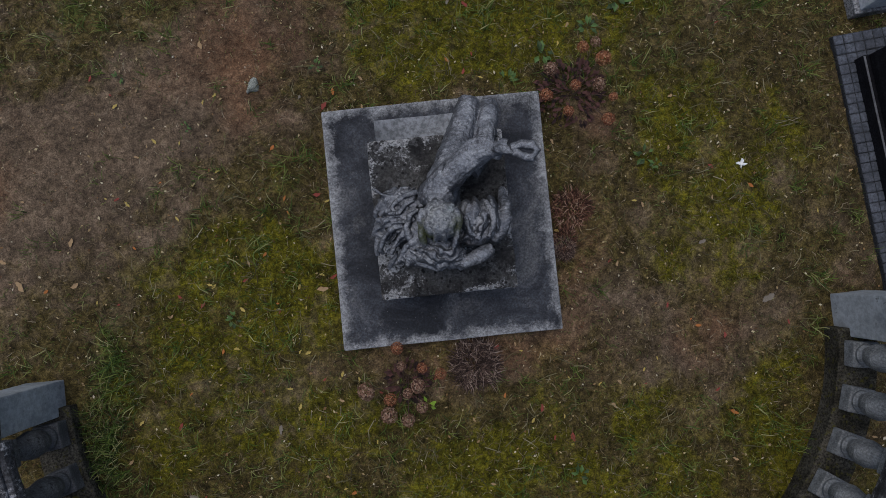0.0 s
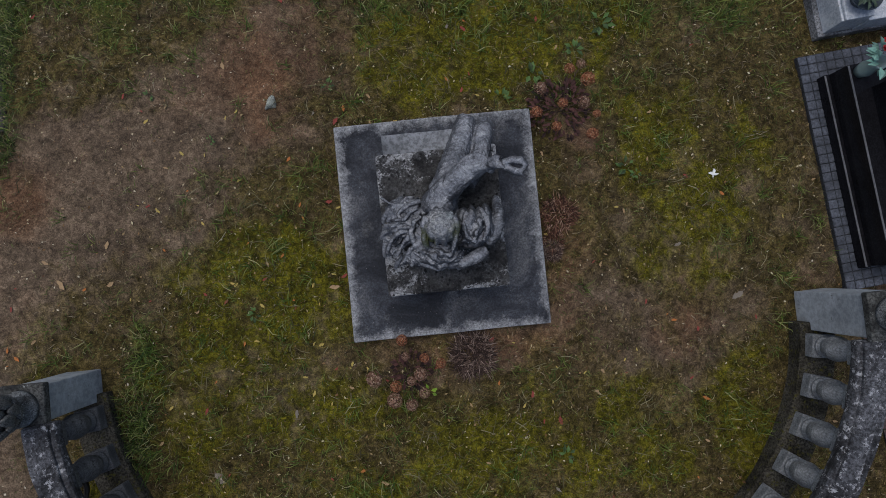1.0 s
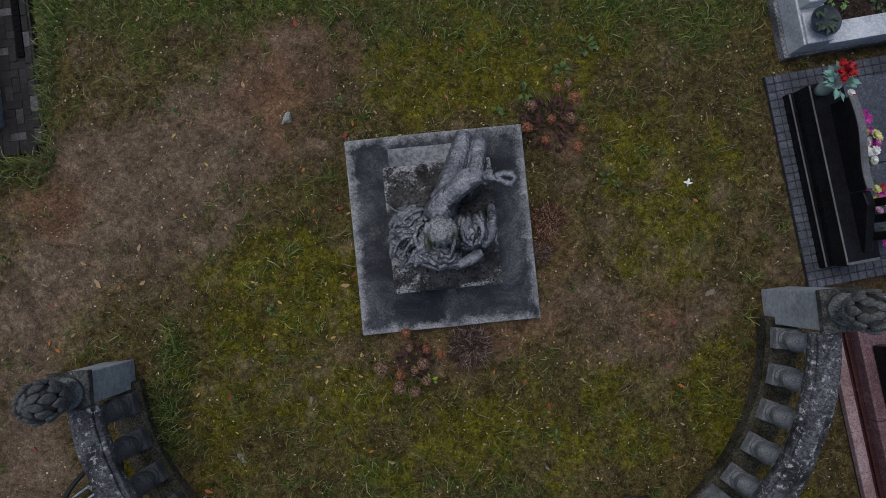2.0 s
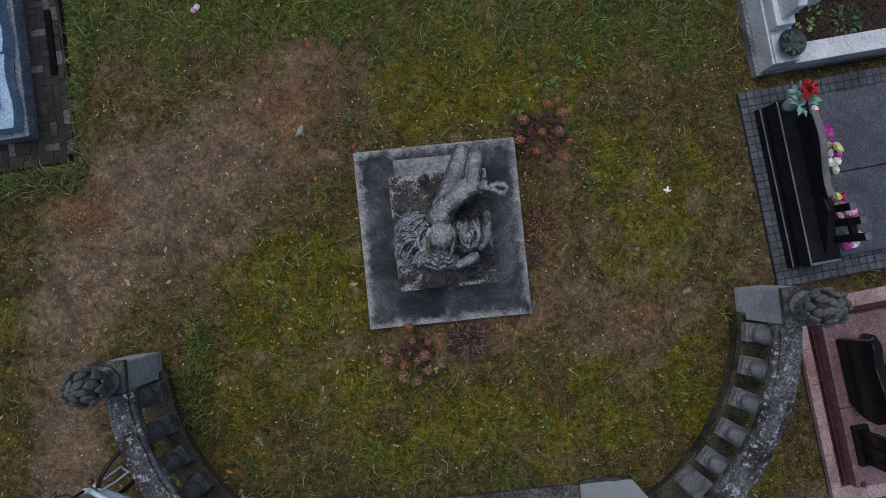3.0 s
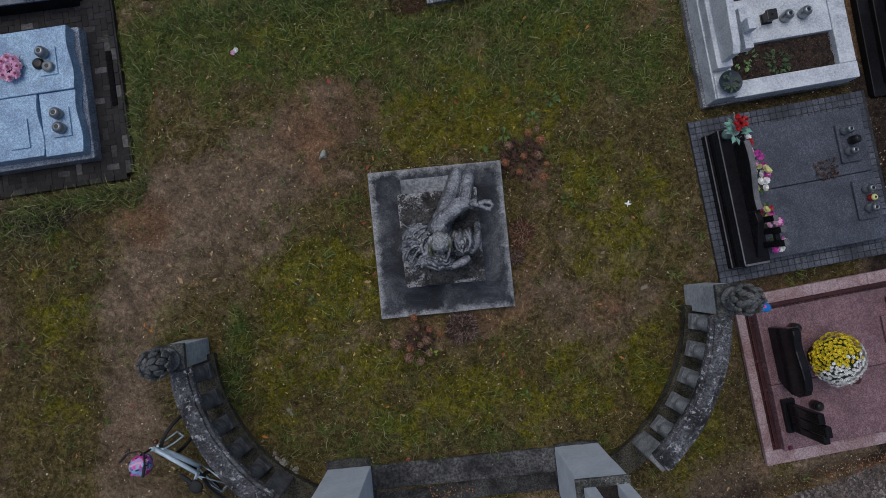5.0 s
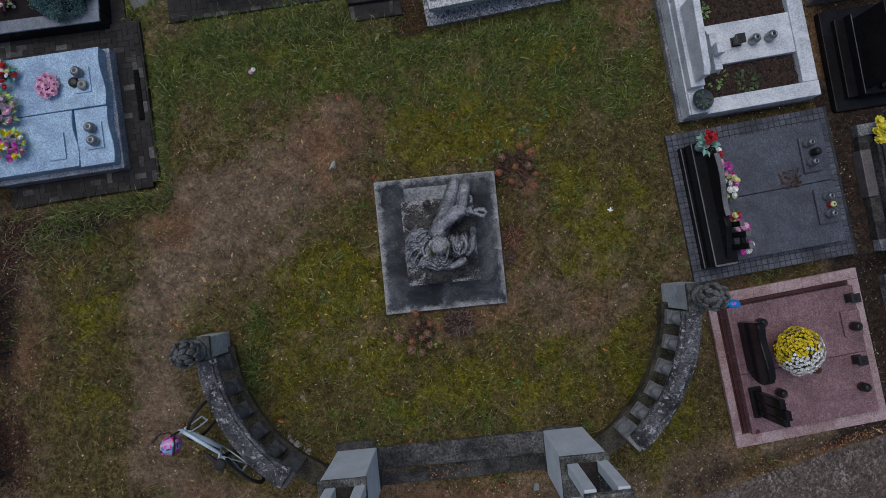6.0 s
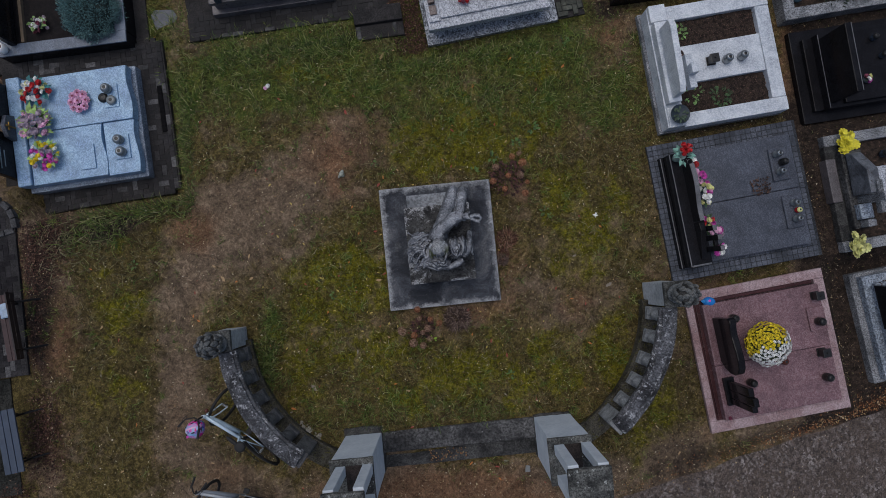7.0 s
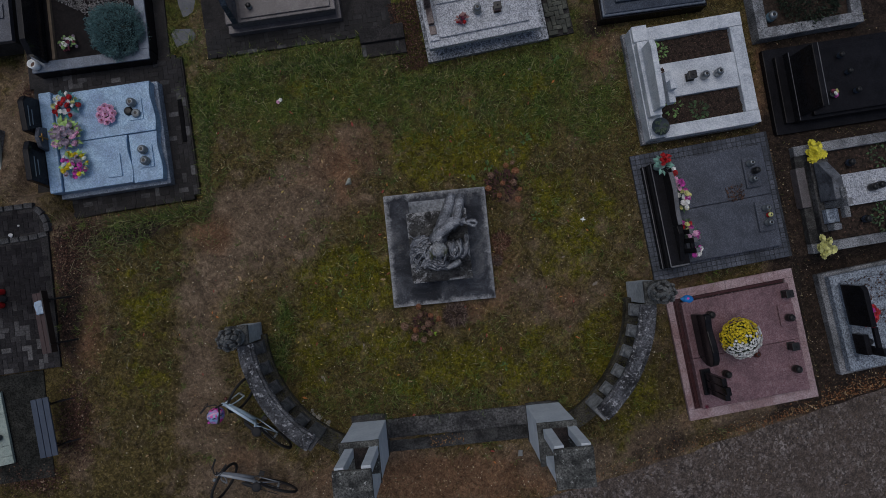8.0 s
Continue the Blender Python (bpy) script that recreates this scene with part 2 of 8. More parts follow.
# ---- ground ----
def soil_at(x, y):
    """How bare and brown the ground is, 0 to 1."""
    s = 0.0
    for cx, cy, rx, ry, turn, k in (
        (-2.6, 1.2, 1.8, 0.65, 42, 0.95), (-4.2, 0.1, 1.5, 0.8, 55, 0.7), (-4.7, -2.2, 0.6, 1.3, 0, 0.45),
        (-1.6, 2.3, 0.6, 0.6, 0, 0.35), (-4.0, 1.9, 0.55, 1.1, 0, 0.5), (-1.9, 0.7, 0.9, 0.5, 30, 0.5), (-3.4, -0.5, 1.0, 0.6, 30, 0.35), (-6.4, -1.5, 0.7, 0.9, 0, 0.75), (-3.6, -4.6, 1.6, 0.8, 0, 0.5),
        (0.3, -4.5, 3.2, 0.75, 6, 1.2), (2.7, -0.4, 0.9, 0.9, 0, 0.45), (3.6, -4.1, 1.6, 0.4, 15, 0.3), (4.0, -3.2, 0.5, 1.0, -25, -0.5), (1.9, -1.0, 0.7, 0.55, 0, 0.5), (1.5, 0.9, 0.3, 0.25, 0, 0.6), (-7.0, -3.4, 0.5, 1.2, 0, 0.7),
        (0.0, -1.3, 1.4, 0.35, 6, 0.7), (1.3, 0.0, 0.4, 1.2, 6, 0.35), (-1.15, -0.2, 0.25, 0.9, 6, 0.3), (3.3, 4.2, 0.4, 1.2, 8, 0.7),
        (-7.2, 0.3, 0.6, 0.9, 0, 0.9), (-7.3, -1.3, 0.6, 1.1, 0, 0.8), (-5.9, -1.6, 0.9, 1.4, 0, -0.7), (-4.3, -1.6, 0.55, 1.6, 0, 0.35), (-4.0, -4.1, 0.5, 0.6, 0, 0.7), (-4.7, -3.4, 0.6, 1.4, 10, 0.5), (-8.8, 2.4, 0.8, 2.5, 8, 1.0), (-5.2, 4.7, 0.5, 1.0, 0, 0.4),
    ):
        s += k * blob(x, y, cx, cy, rx, ry, turn)
    s += 0.8 * step01(6.3, 6.8, x) + 0.45 * step01(3.5, 4.0, x) * step01(2.3, 1.6, y)
    s += 0.85 * (n2(x, y, 0.9, 5.0) - 0.5) + 0.55 * (n2(x, y, 3.5, 9.0) - 0.5)
    return max(0.0, min(1.0, s))


def moss_at(x, y):
    m = 0.0
    for cx, cy, rx, ry, turn, k in (
        (2.7, 0.4, 1.1, 1.3, 0, 0.85), (0.2, 1.9, 1.4, 0.7, 5, 0.9), (-1.6, -0.8, 1.3, 1.3, 30, 0.85), (0.8, -2.2, 2.2, 0.9, 5, 0.75),
        (-5.7, -1.0, 1.1, 0.9, 0, 0.55), (-6.0, -2.8, 1.0, 1.2, 0, 0.4), (-4.4, -1.2, 0.8, 0.8, 0, 0.3), (-3.6, -3.0, 0.6, 0.6, 0, 0.4), (3.1, -2.1, 0.7, 0.8, 0, 0.6), (-2.6, -1.9, 0.8, 0.9, 0, 0.5), (1.6, 2.9, 1.6, 0.9, 5, 0.45), (-2.4, 3.2, 1.8, 0.5, 5, 0.5), (-5.6, 0.3, 1.2, 0.4, 10, 0.3), (4.0, -3.3, 0.5, 1.1, -25, 0.75), (0.3, 1.7, 1.2, 0.35, 6, 0.35),
    ):
        m += k * blob(x, y, cx, cy, rx, ry, turn)
    m += 0.9 * (n2(x, y, 1.3, 21.0) - 0.45) + 0.5 * (n2(x, y, 5.0, 31.0) - 0.5)
    return max(0.0, min(1.0, m))


def wet_shade_at(x, y):
    """Damp black earth in the alleys between the graves, and shade painted under the rank grass."""
    w = 0.95 * step01(6.4, 7.0, x) * step01(-3.6, -3.0, y) * (1.0 - 0.25 * step01(1.9, 2.6, y)) + 0.6 * blob(x, y, 5.6, 2.35, 1.6, 0.22, 10) + 0.5 * blob(x, y, 5.4, -0.55, 1.4, 0.2, 10)
    w += 0.7 * blob(x, y, 3.2, 4.6, 0.5, 0.5) + 0.35 * step01(3.3, 3.9, x) * step01(5.2, 4.6, x) * step01(-1.2, -1.8, y) + 0.5 * blob(x, y, 6.0, -3.6, 1.8, 0.25, 12) + 0.6 * blob(x, y, -7.3, 0.1, 0.35, 0.6) + 0.85 * blob(x, y, -6.0, 0.3, 0.9, 0.3, 8) + 0.75 * blob(x, y, -7.25, -1.2, 0.5, 1.3) + 0.45 * blob(x, y, -7.1, -3.6, 0.5, 1.1)
    return max(0.0, min(1.0, w))


def rust_at(x, y):
    """Where the earth is reddest."""
    r = 0.0
    for cx, cy, rx, ry, k in ((-7.2, -1.2, 0.7, 0.9, 0.5), (-1.7, 1.8, 0.9, 0.7, 0.42), (0.3, -4.5, 2.2, 0.5, 0.75), (0.3, -1.25, 1.3, 0.3, 0.45), (1.25, -0.1, 0.3, 0.6, 0.4), (2.6, -1.0, 0.4, 0.3, 0.35), (1.5, 0.9, 0.3, 0.3, 0.4), (-4.55, 0.25, 0.45, 0.35, 0.6), (-1.95, 1.0, 0.35, 0.4, 0.25), (-6.86, -2.05, 0.35, 0.3, 0.5), (6.7, 3.4, 0.3, 1.3, 0.6), (7.8, 4.15, 1.4, 0.25, 0.7), (5.4, -0.6, 1.4, 0.2, 0.4), (3.2, 4.4, 0.4, 0.8, 0.5), (-5.9, -3.0, 0.3, 0.25, 0.4), (-4.0, -4.1, 0.4, 0.5, 0.3), (-6.8, -1.9, 0.4, 0.4, 0.4), (-7.2, -3.4, 0.5, 1.0, 0.25)):
        r += k * blob(x, y, cx, cy, rx, ry)
    return r


def grass_at(x, y):
    g = 0.24 + 0.75 * step01(1.6, 2.8, y) * step01(4.2, 3.4, x) + 0.2 * blob(x, y, -5.6, 0.6, 1.1, 0.25, 10)
    g += 0.35 * blob(x, y, -4.75, 2.4, 0.22, 1.5, -5) + 0.35 * blob(x, y, -3.0, -1.6, 0.5, 0.8) + 0.4 * blob(x, y, -0.8, -2.9, 1.5, 0.35, 6)
    g += 0.25 * blob(x, y, -1.6, -0.8, 1.4, 1.6)
    g *= 1.0 - 0.85 * soil_at(x, y)
    if outside(x, y) > 0.5:
        g *= 0.35
    g += 0.7 * (n2(x, y, 1.8, 41.0) - 0.55)
    return max(0.0, min(1.0, g))


def spaced(lo, hi, step, far):
    """Even steps from lo to hi, then ever wider ones out to far."""
    mid = list(np.arange(lo, hi + 1e-6, step))
    right, d = [hi], step
    while right[-1] < far:
        d *= 1.5
        right.append(right[-1] + d)
    left = [lo - (r - hi) for r in right[1:]]
    return left[::-1] + mid + right[1:]


def ground_material():
    k = Nodes("ground_earth", 0.95, spec=0.2)
    k.world_co()
    fine = k.noise(15, 10, 0.82, 0.6)
    grit = k.noise(70, 8, 0.82, 0.4)
    mid = k.noise(4.5, 8, 0.72, 0.5)
    tone = k.noise(2.3, 6, 0.7, 0.8)
    earth = k.ramp(fine, (0.36, (0.059, 0.0425, 0.028)), (0.5, (0.147, 0.106, 0.072)), (0.64, (0.241, 0.179, 0.124)))
    red = k.ramp(k.math("ADD", k.attr("rust"), k.noise(1.1, 5, 0.6)), (0.56, 0.0), (0.95, 0.75))
    earth = k.mix(red, earth, k.ramp(fine, (0.36, (0.075, 0.034, 0.018)), (0.5, (0.148, 0.074, 0.038)), (0.64, (0.225, 0.128, 0.074))))
    turf = k.ramp(fine, (0.38, (0.016, 0.0125, 0.0035)), (0.5, (0.069, 0.0525, 0.0165)), (0.62, (0.147, 0.113, 0.044)))
    moss = k.ramp(fine, (0.37, (0.019, 0.0185, 0.001)), (0.5, (0.081, 0.074, 0.004)), (0.62, (0.175, 0.158, 0.011)))
    wet_shade_earth = k.ramp(fine, (0.36, (0.007, 0.005, 0.004)), (0.5, (0.026, 0.0185, 0.0145)), (0.66, (0.07, 0.049, 0.037)))
    moss_fac = k.ramp(k.math("ADD", k.attr("moss"), k.math("MULTIPLY", k.math("SUBTRACT", mid, 0.5), 1.3)), (0.5, 0.0), (0.74, 0.95))
    soil_fac = k.ramp(k.math("ADD", k.attr("soil"), k.math("MULTIPLY", k.math("SUBTRACT", mid, 0.5), 2.2)), (0.22, 0.0), (0.8, 0.92))
    lush = k.ramp(fine, (0.37, (0.012, 0.02, 0.003)), (0.5, (0.05, 0.07, 0.01)), (0.62, (0.12, 0.135, 0.026)))
    turf = k.mix(k.ramp(k.math("ADD", k.attr("grass"), k.math("MULTIPLY", k.math("SUBTRACT", mid, 0.5), 0.9)), (0.45, 0.0), (1.0, 0.8)), turf, lush)
    c = k.mix(moss_fac, turf, moss)
    c = k.mix(soil_fac, c, earth)
    wet_shade_fac = k.ramp(k.math("ADD", k.attr("wet_shade"), k.math("MULTIPLY", k.math("SUBTRACT", mid, 0.5), 0.8)), (0.3, 0.0), (0.65, 1.0))
    c = k.mix(wet_shade_fac, c, wet_shade_earth)
    c = k.mix(0.6, c, k.ramp(tone, (0.38, 0.25), (0.62, 0.75)), "OVERLAY")
    clump = k.noise(8.5, 5, 0.62, 1.2)
    c = k.mix(k.math("SUBTRACT", 0.5, k.math("MULTIPLY", soil_fac, 0.2)), c, k.ramp(clump, (0.36, 0.16), (0.64, 0.84)), "OVERLAY")
    c = k.mix(k.math("SUBTRACT", 0.75, k.math("MULTIPLY", soil_fac, 0.15)), c, k.ramp(grit, (0.41, 0.1), (0.59, 0.9)), "OVERLAY")
    k.bump(k.mix(0.5, fine, grit), 0.6, 0.025)
    return k.done(c)


def build_ground():
    xs, ys = spaced(-10.0, 10.0, 0.1, 900), spaced(-6.5, 7.5, 0.1, 900)
    verts, soil, moss, wet_shade, rust, grass = [], [], [], [], [], []
    for y in ys:
        for x in xs:
            near = -12 < x < 12 and -9 < y < 9
            cx, cy = max(-11, min(11, x)), max(-8, min(9, y))
            verts.append((x, y, ground_z(cx, cy)))
            soil.append(soil_at(x, y) if near else 0.3)
            moss.append(moss_at(x, y) if near else 0.3)
            wet_shade.append(wet_shade_at(x, y) if near else 0.0)
            rust.append(rust_at(x, y) if near else 0.0)
            grass.append(grass_at(x, y) if near else 0.3)
    w = len(xs)
    faces = [(j * w + i, j * w + i + 1, (j + 1) * w + i + 1, (j + 1) * w + i) for j in range(len(ys) - 1) for i in range(w - 1)]
    ob = raw("ground", verts, faces, ground_material(), smooth=True)
    for name, values in (("soil", soil), ("moss", moss), ("wet_shade", wet_shade), ("rust", rust), ("grass", grass)):
        a = ob.data.attributes.new(name, "FLOAT", "POINT")
        a.data.foreach_set("value", values)
    return tagged(ob, "trodden cemetery lawn of moss, short grass and bare brown earth", "ground", kind="structure")


build_ground()


# ---- gravel road in front ----
def build_road():
    k = Nodes("road_gravel", 0.9)
    k.world_co()
    cell = k.cells(24)
    fine = k.noise(40, 9, 0.82)
    c = k.ramp(k.noise(9, 9, 0.8), (0.4, (0.027, 0.02, 0.0165)), (0.5, (0.078, 0.06, 0.05)), (0.6, (0.14, 0.111, 0.094)))
    pebble = k.ramp(cell.outputs["Color"], (0.5, 0.0), (0.85, 0.9))
    c = k.mix(k.math("MULTIPLY", pebble, k.ramp(k.noise(3.2, 5, 0.7), (0.36, 0.0), (0.58, 1.0))), c, (0.28, 0.25, 0.235))
    c = k.mix(k.ramp(k.noise(1.2, 6, 0.7), (0.42, 0.0), (0.6, 0.6)), c, (0.07, 0.05, 0.038))
    c = k.mix(0.8, c, k.ramp(fine, (0.41, 0.1), (0.59, 0.9)), "OVERLAY")
    k.bump(k.mix(0.6, cell.outputs["Distance"], fine), 0.7, 0.012)
    mat = k.done(c)
    a, b = Vector((-9.0, -7.85)), Vector((12.0, -2.2))
    d = (b - a).normalized()
    side = Vector((d.y, -d.x))
    n, rows = 210, 40
    verts, faces = [], []
    for i in range(n + 1):
        for j in range(rows + 1):
            p = a + d * ((b - a).length * i / n) + side * (0.1 * j)
            if j == 0:
                p += side * 0.05 * noise.noise((p.x * 1.7, p.y * 1.7, 7.0))
            lift = 0.004 if j == 0 else 0.018
            verts.append((p.x, p.y, ground_z(p.x, max(p.y, -8.0)) + lift))
    for i in range(n):
        for j in range(rows):
            q = i * (rows + 1) + j
            faces.append((q, q + rows + 1, q + rows + 2, q + 1))
    ob = raw("road", verts, faces, mat, smooth=True)
    tagged(ob, "grey-brown compacted gravel road with pale stones", "road", kind="structure")


build_road()

# ---- stone of the monument ----
MAT_SLAB = stone("slab_concrete", (0.1, 0.11, 0.122), (0.22, 0.235, 0.255), 1.6, 0.75, (0.06, 0.062, 0.065), 0.63, 0.5, 0.0, 0.45)
MAT_RAIL = stone("rail_stone", (0.014, 0.0145, 0.017), (0.1, 0.104, 0.115), 2.8, 0.9, (0.42, 0.43, 0.45), 0.55, 0.8)
MAT_TREAD = stone("tread_stone", (0.014, 0.014, 0.0145), (0.088, 0.087, 0.086), 1.6, 0.9, (0.22, 0.22, 0.215), 0.61, 0.8)
MAT_BALUSTER = stone("baluster_stone", (0.14, 0.15, 0.156), (0.31, 0.325, 0.335), 4.0, 0.9, (0.04, 0.04, 0.042), 0.6, 0.5, 0.0, 0.35)
# darker copy of the baluster stone: the left balusters' shade is painted in
MAT_BALUSTER_SHADE = stone("baluster_stone_shade", (0.06, 0.061, 0.063), (0.15, 0.152, 0.155), 5.0, 0.9, (0.03, 0.029, 0.028), 0.58, 0.4, 0.0, 0.35)
MAT_CURB = stone("curb_stone", (0.012, 0.012, 0.012), (0.065, 0.065, 0.063), 3.5, 0.9, (0.2, 0.2, 0.19), 0.62)
MAT_MOSSY_CURB = stone("mossy_curb", (0.026, 0.024, 0.018), (0.085, 0.079, 0.064), 3.5, 0.95, (0.085, 0.078, 0.018), 0.55, 0.8, 0.0, 0.75, 0.15)
MAT_PILLAR = stone("pillar_plaster", (0.53, 0.59, 0.65), (0.67, 0.73, 0.785), 1.2, 0.8, (0.26, 0.275, 0.28), 0.66, 0.2, 0.0, 0.1)
MAT_NICHE_SHADE = stone("niche_shade", (0.012, 0.009, 0.008), (0.04, 0.03, 0.026), 6.0, 0.95)
MAT_POST = stone("post_plaster", (0.31, 0.34, 0.365), (0.48, 0.52, 0.55), 1.6, 0.85, (0.16, 0.165, 0.16), 0.6, 0.3, 0.0, 0.2)
MAT_CAP = stone("cap_stone", (0.018, 0.019, 0.018), (0.12, 0.123, 0.115), 3.0, 0.9, (0.4, 0.42, 0.4), 0.585, 0.7)
MAT_FINIAL = stone("finial_stone", (0.04, 0.042, 0.042), (0.19, 0.2, 0.2), 6.0, 0.9, (0.42, 0.44, 0.43), 0.56, 0.8)


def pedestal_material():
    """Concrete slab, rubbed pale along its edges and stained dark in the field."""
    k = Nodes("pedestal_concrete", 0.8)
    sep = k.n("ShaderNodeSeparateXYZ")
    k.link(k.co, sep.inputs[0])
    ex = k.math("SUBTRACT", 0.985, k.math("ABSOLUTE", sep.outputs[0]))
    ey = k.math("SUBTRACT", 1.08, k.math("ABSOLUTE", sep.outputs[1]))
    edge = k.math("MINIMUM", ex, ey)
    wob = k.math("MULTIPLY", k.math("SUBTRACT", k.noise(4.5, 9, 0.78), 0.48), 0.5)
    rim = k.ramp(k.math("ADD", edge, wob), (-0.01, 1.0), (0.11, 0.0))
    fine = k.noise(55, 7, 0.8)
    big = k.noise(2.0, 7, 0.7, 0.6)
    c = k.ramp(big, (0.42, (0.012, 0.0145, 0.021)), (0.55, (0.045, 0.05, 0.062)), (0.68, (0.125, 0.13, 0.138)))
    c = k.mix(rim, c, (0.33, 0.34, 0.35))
    c = k.mix(k.ramp(k.noise(3.6, 9, 0.75), (0.55, 0.0), (0.68, 0.6)), c, (0.15, 0.152, 0.155))
    c = k.mix(k.ramp(k.cells(24).outputs["Distance"], (0.03, 0.8), (0.07, 0.0)), c, (0.4, 0.4, 0.4))
    c = k.mix(0.55, c, k.ramp(fine, (0.42, 0.1), (0.58, 0.9)), "OVERLAY")
    k.bump(k.mix(0.5, fine, k.noise(120, 3)), 0.5, 0.006)
    return k.done(c)


def roughen(bm, cuts, amount, scale, seed=0.0):
    """Cuts a bmesh finer and wears its faces and edges uneven."""
    bmesh.ops.subdivide_edges(bm, edges=list(bm.edges), cuts=cuts, use_grid_fill=True)
    for v in bm.verts:
        v.co += Vector((noise.noise(v.co * scale + Vector((seed, 0, 0))), noise.noise(v.co * scale + Vector((0, seed + 9, 0))), noise.noise(v.co * scale + Vector((0, 0, seed + 17))))) * amount
    return bm


def block_material():
    """Blackened stone, pitted, with crusts of white lichen in clusters."""
    k = Nodes("block_stone", 0.92)
    big = k.noise(2.6, 6, 0.65, 0.5)
    fine = k.noise(34, 8, 0.8)
    c = k.ramp(big, (0.4, (0.012, 0.012, 0.0125)), (0.62, (0.075, 0.074, 0.072)))
    grey = k.ramp(k.noise(6, 11, 0.85), (0.52, 0.0), (0.58, 0.7))
    c = k.mix(grey, c, (0.11, 0.113, 0.116))
    patch = k.math("ADD", k.noise(3.4, 4, 0.6, 0.8), k.math("MULTIPLY", k.noise(45, 10, 0.85), 0.9))
    sep = k.n("ShaderNodeSeparateXYZ")
    k.link(k.co, sep.inputs[0])
    edge = k.math("MINIMUM", k.math("SUBTRACT", 0.555, k.math("ABSOLUTE", sep.outputs[0])), k.math("SUBTRACT", 0.65, k.math("ABSOLUTE", sep.outputs[1])))
    patch = k.math("ADD", patch, k.ramp(edge, (0.0, 0.085), (0.07, 0.0)))
    c = k.mix(k.ramp(k.math("MULTIPLY", patch, 0.5), (0.52, 0.0), (0.548, 0.8)), c, (0.44, 0.45, 0.46))
    # pits without relief: their shade is painted as near-black spots
    pits = k.ramp(k.cells(17).outputs["Distance"], (0.16, 0.95), (0.24, 0.0))
    c = k.mix(pits, c, (0.006, 0.006, 0.006))
    c = k.mix(0.75, c, k.ramp(fine, (0.4, 0.1), (0.6, 0.9)), "OVERLAY")
    k.bump(k.mix(0.5, fine, k.noise(90, 4)), 1.0, 0.02)
    return k.done(c)


# ---- pedestal ----
def build_pedestal():
    t = thing("statue_pedestal", "dark weathered concrete slab with a stone block, in the lawn", "pedestal", MON @ pose(0, 0.01, 0, 1.4, 0, 0))
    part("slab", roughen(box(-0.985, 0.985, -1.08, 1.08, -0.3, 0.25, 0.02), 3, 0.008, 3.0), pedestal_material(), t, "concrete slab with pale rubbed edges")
    part("step", roughen(box(-0.5, 0.54, -0.6, 0.9, 0.25, 0.46, 0.015), 3, 0.008, 4.0), MAT_SLAB, t, "pale stone step")
    part("block", roughen(box(-0.55, 0.56, -0.64, 0.66, 0.25, 0.76, 0.03, seg=2), 11, 0.012, 9.0, 3.0), block_material(), t, "dark lichen-spotted stone block")


build_pedestal()


# ---- threshold ----
def build_threshold():
    t = thing("threshold", "two dark mossy stone steps between the gate pillars", "steps", MON, kind="structure")
    part("upper_tread", roughen(box(-1.38, 1.38, -3.56, -3.2, -0.3, 0.09, 0.015), 3, 0.012, 3.0), MAT_TREAD, t)
    part("lower_tread", roughen(box(-1.38, 1.38, -3.86, -3.56, -0.3, -0.03, 0.015), 3, 0.012, 3.0, 5.0), MAT_CURB, t)


build_threshold()


# ---- balustrades ----
def arc_bar(r0, r1, a0, a1, z0, z1, n, flip, bevel=0.012):
    """A bar bent to an arc, about (1.0, -1.2) or its mirror."""
    pts = [(flip * (1.0 + r1 * math.cos(radians(a0 + (a1 - a0) * i / n))), -1.2 + r1 * math.sin(radians(a0 + (a1 - a0) * i / n))) for i in range(n + 1)]
    pts += [(flip * (1.0 + r0 * math.cos(radians(a1 + (a0 - a1) * i / n))), -1.2 + r0 * math.sin(radians(a1 + (a0 - a1) * i / n))) for i in range(n + 1)]
    bm = bmesh.new()
    rows = n + 1
    lo = [bm.verts.new((x, y, z0)) for x, y in pts]
    hi = [bm.verts.new((x, y, z1)) for x, y in pts]
    for i in range(n):
        o0, o1, i0, i1 = i, i + 1, 2 * rows - 1 - i, 2 * rows - 2 - i
        bm.faces.new((hi[o0], hi[o1], hi[i1], hi[i0]))
        bm.faces.new((lo[o0], lo[i0], lo[i1], lo[o1]))
        bm.faces.new((lo[o0], lo[o1], hi[o1], hi[o0]))
        bm.faces.new((lo[i1], lo[i0], hi[i0], hi[i1]))
    bm.faces.new((lo[0], hi[0], hi[2 * rows - 1], lo[2 * rows - 1]))
    bm.faces.new((lo[n], lo[n + 1], hi[n + 1], hi[n]))
    bmesh.ops.recalc_face_normals(bm, faces=bm.faces)
    sharp = [e for e in bm.edges if len(e.link_faces) == 2 and e.calc_face_angle(0) > 0.7]
    bmesh.ops.bevel(bm, geom=sharp, offset=bevel, segments=2, affect="EDGES", profile=0.6)
    return bm


def baluster_mesh():
    """Square plinth, swelling body, square head."""
    bm = box(-0.115, 0.115, -0.115, 0.115, 0.0, 0.13, 0.012)
    lathe([(0.0, 0.13), (0.1, 0.13), (0.105, 0.16), (0.085, 0.19), (0.115, 0.27), (0.122, 0.34), (0.1, 0.44), (0.065, 0.54), (0.06, 0.58), (0.085, 0.6), (0.085, 0.62), (0.0, 0.62)], 20, bm)
    box(-0.11, 0.11, -0.11, 0.11, 0.62, 0.72, 0.012, bm)
    return bm


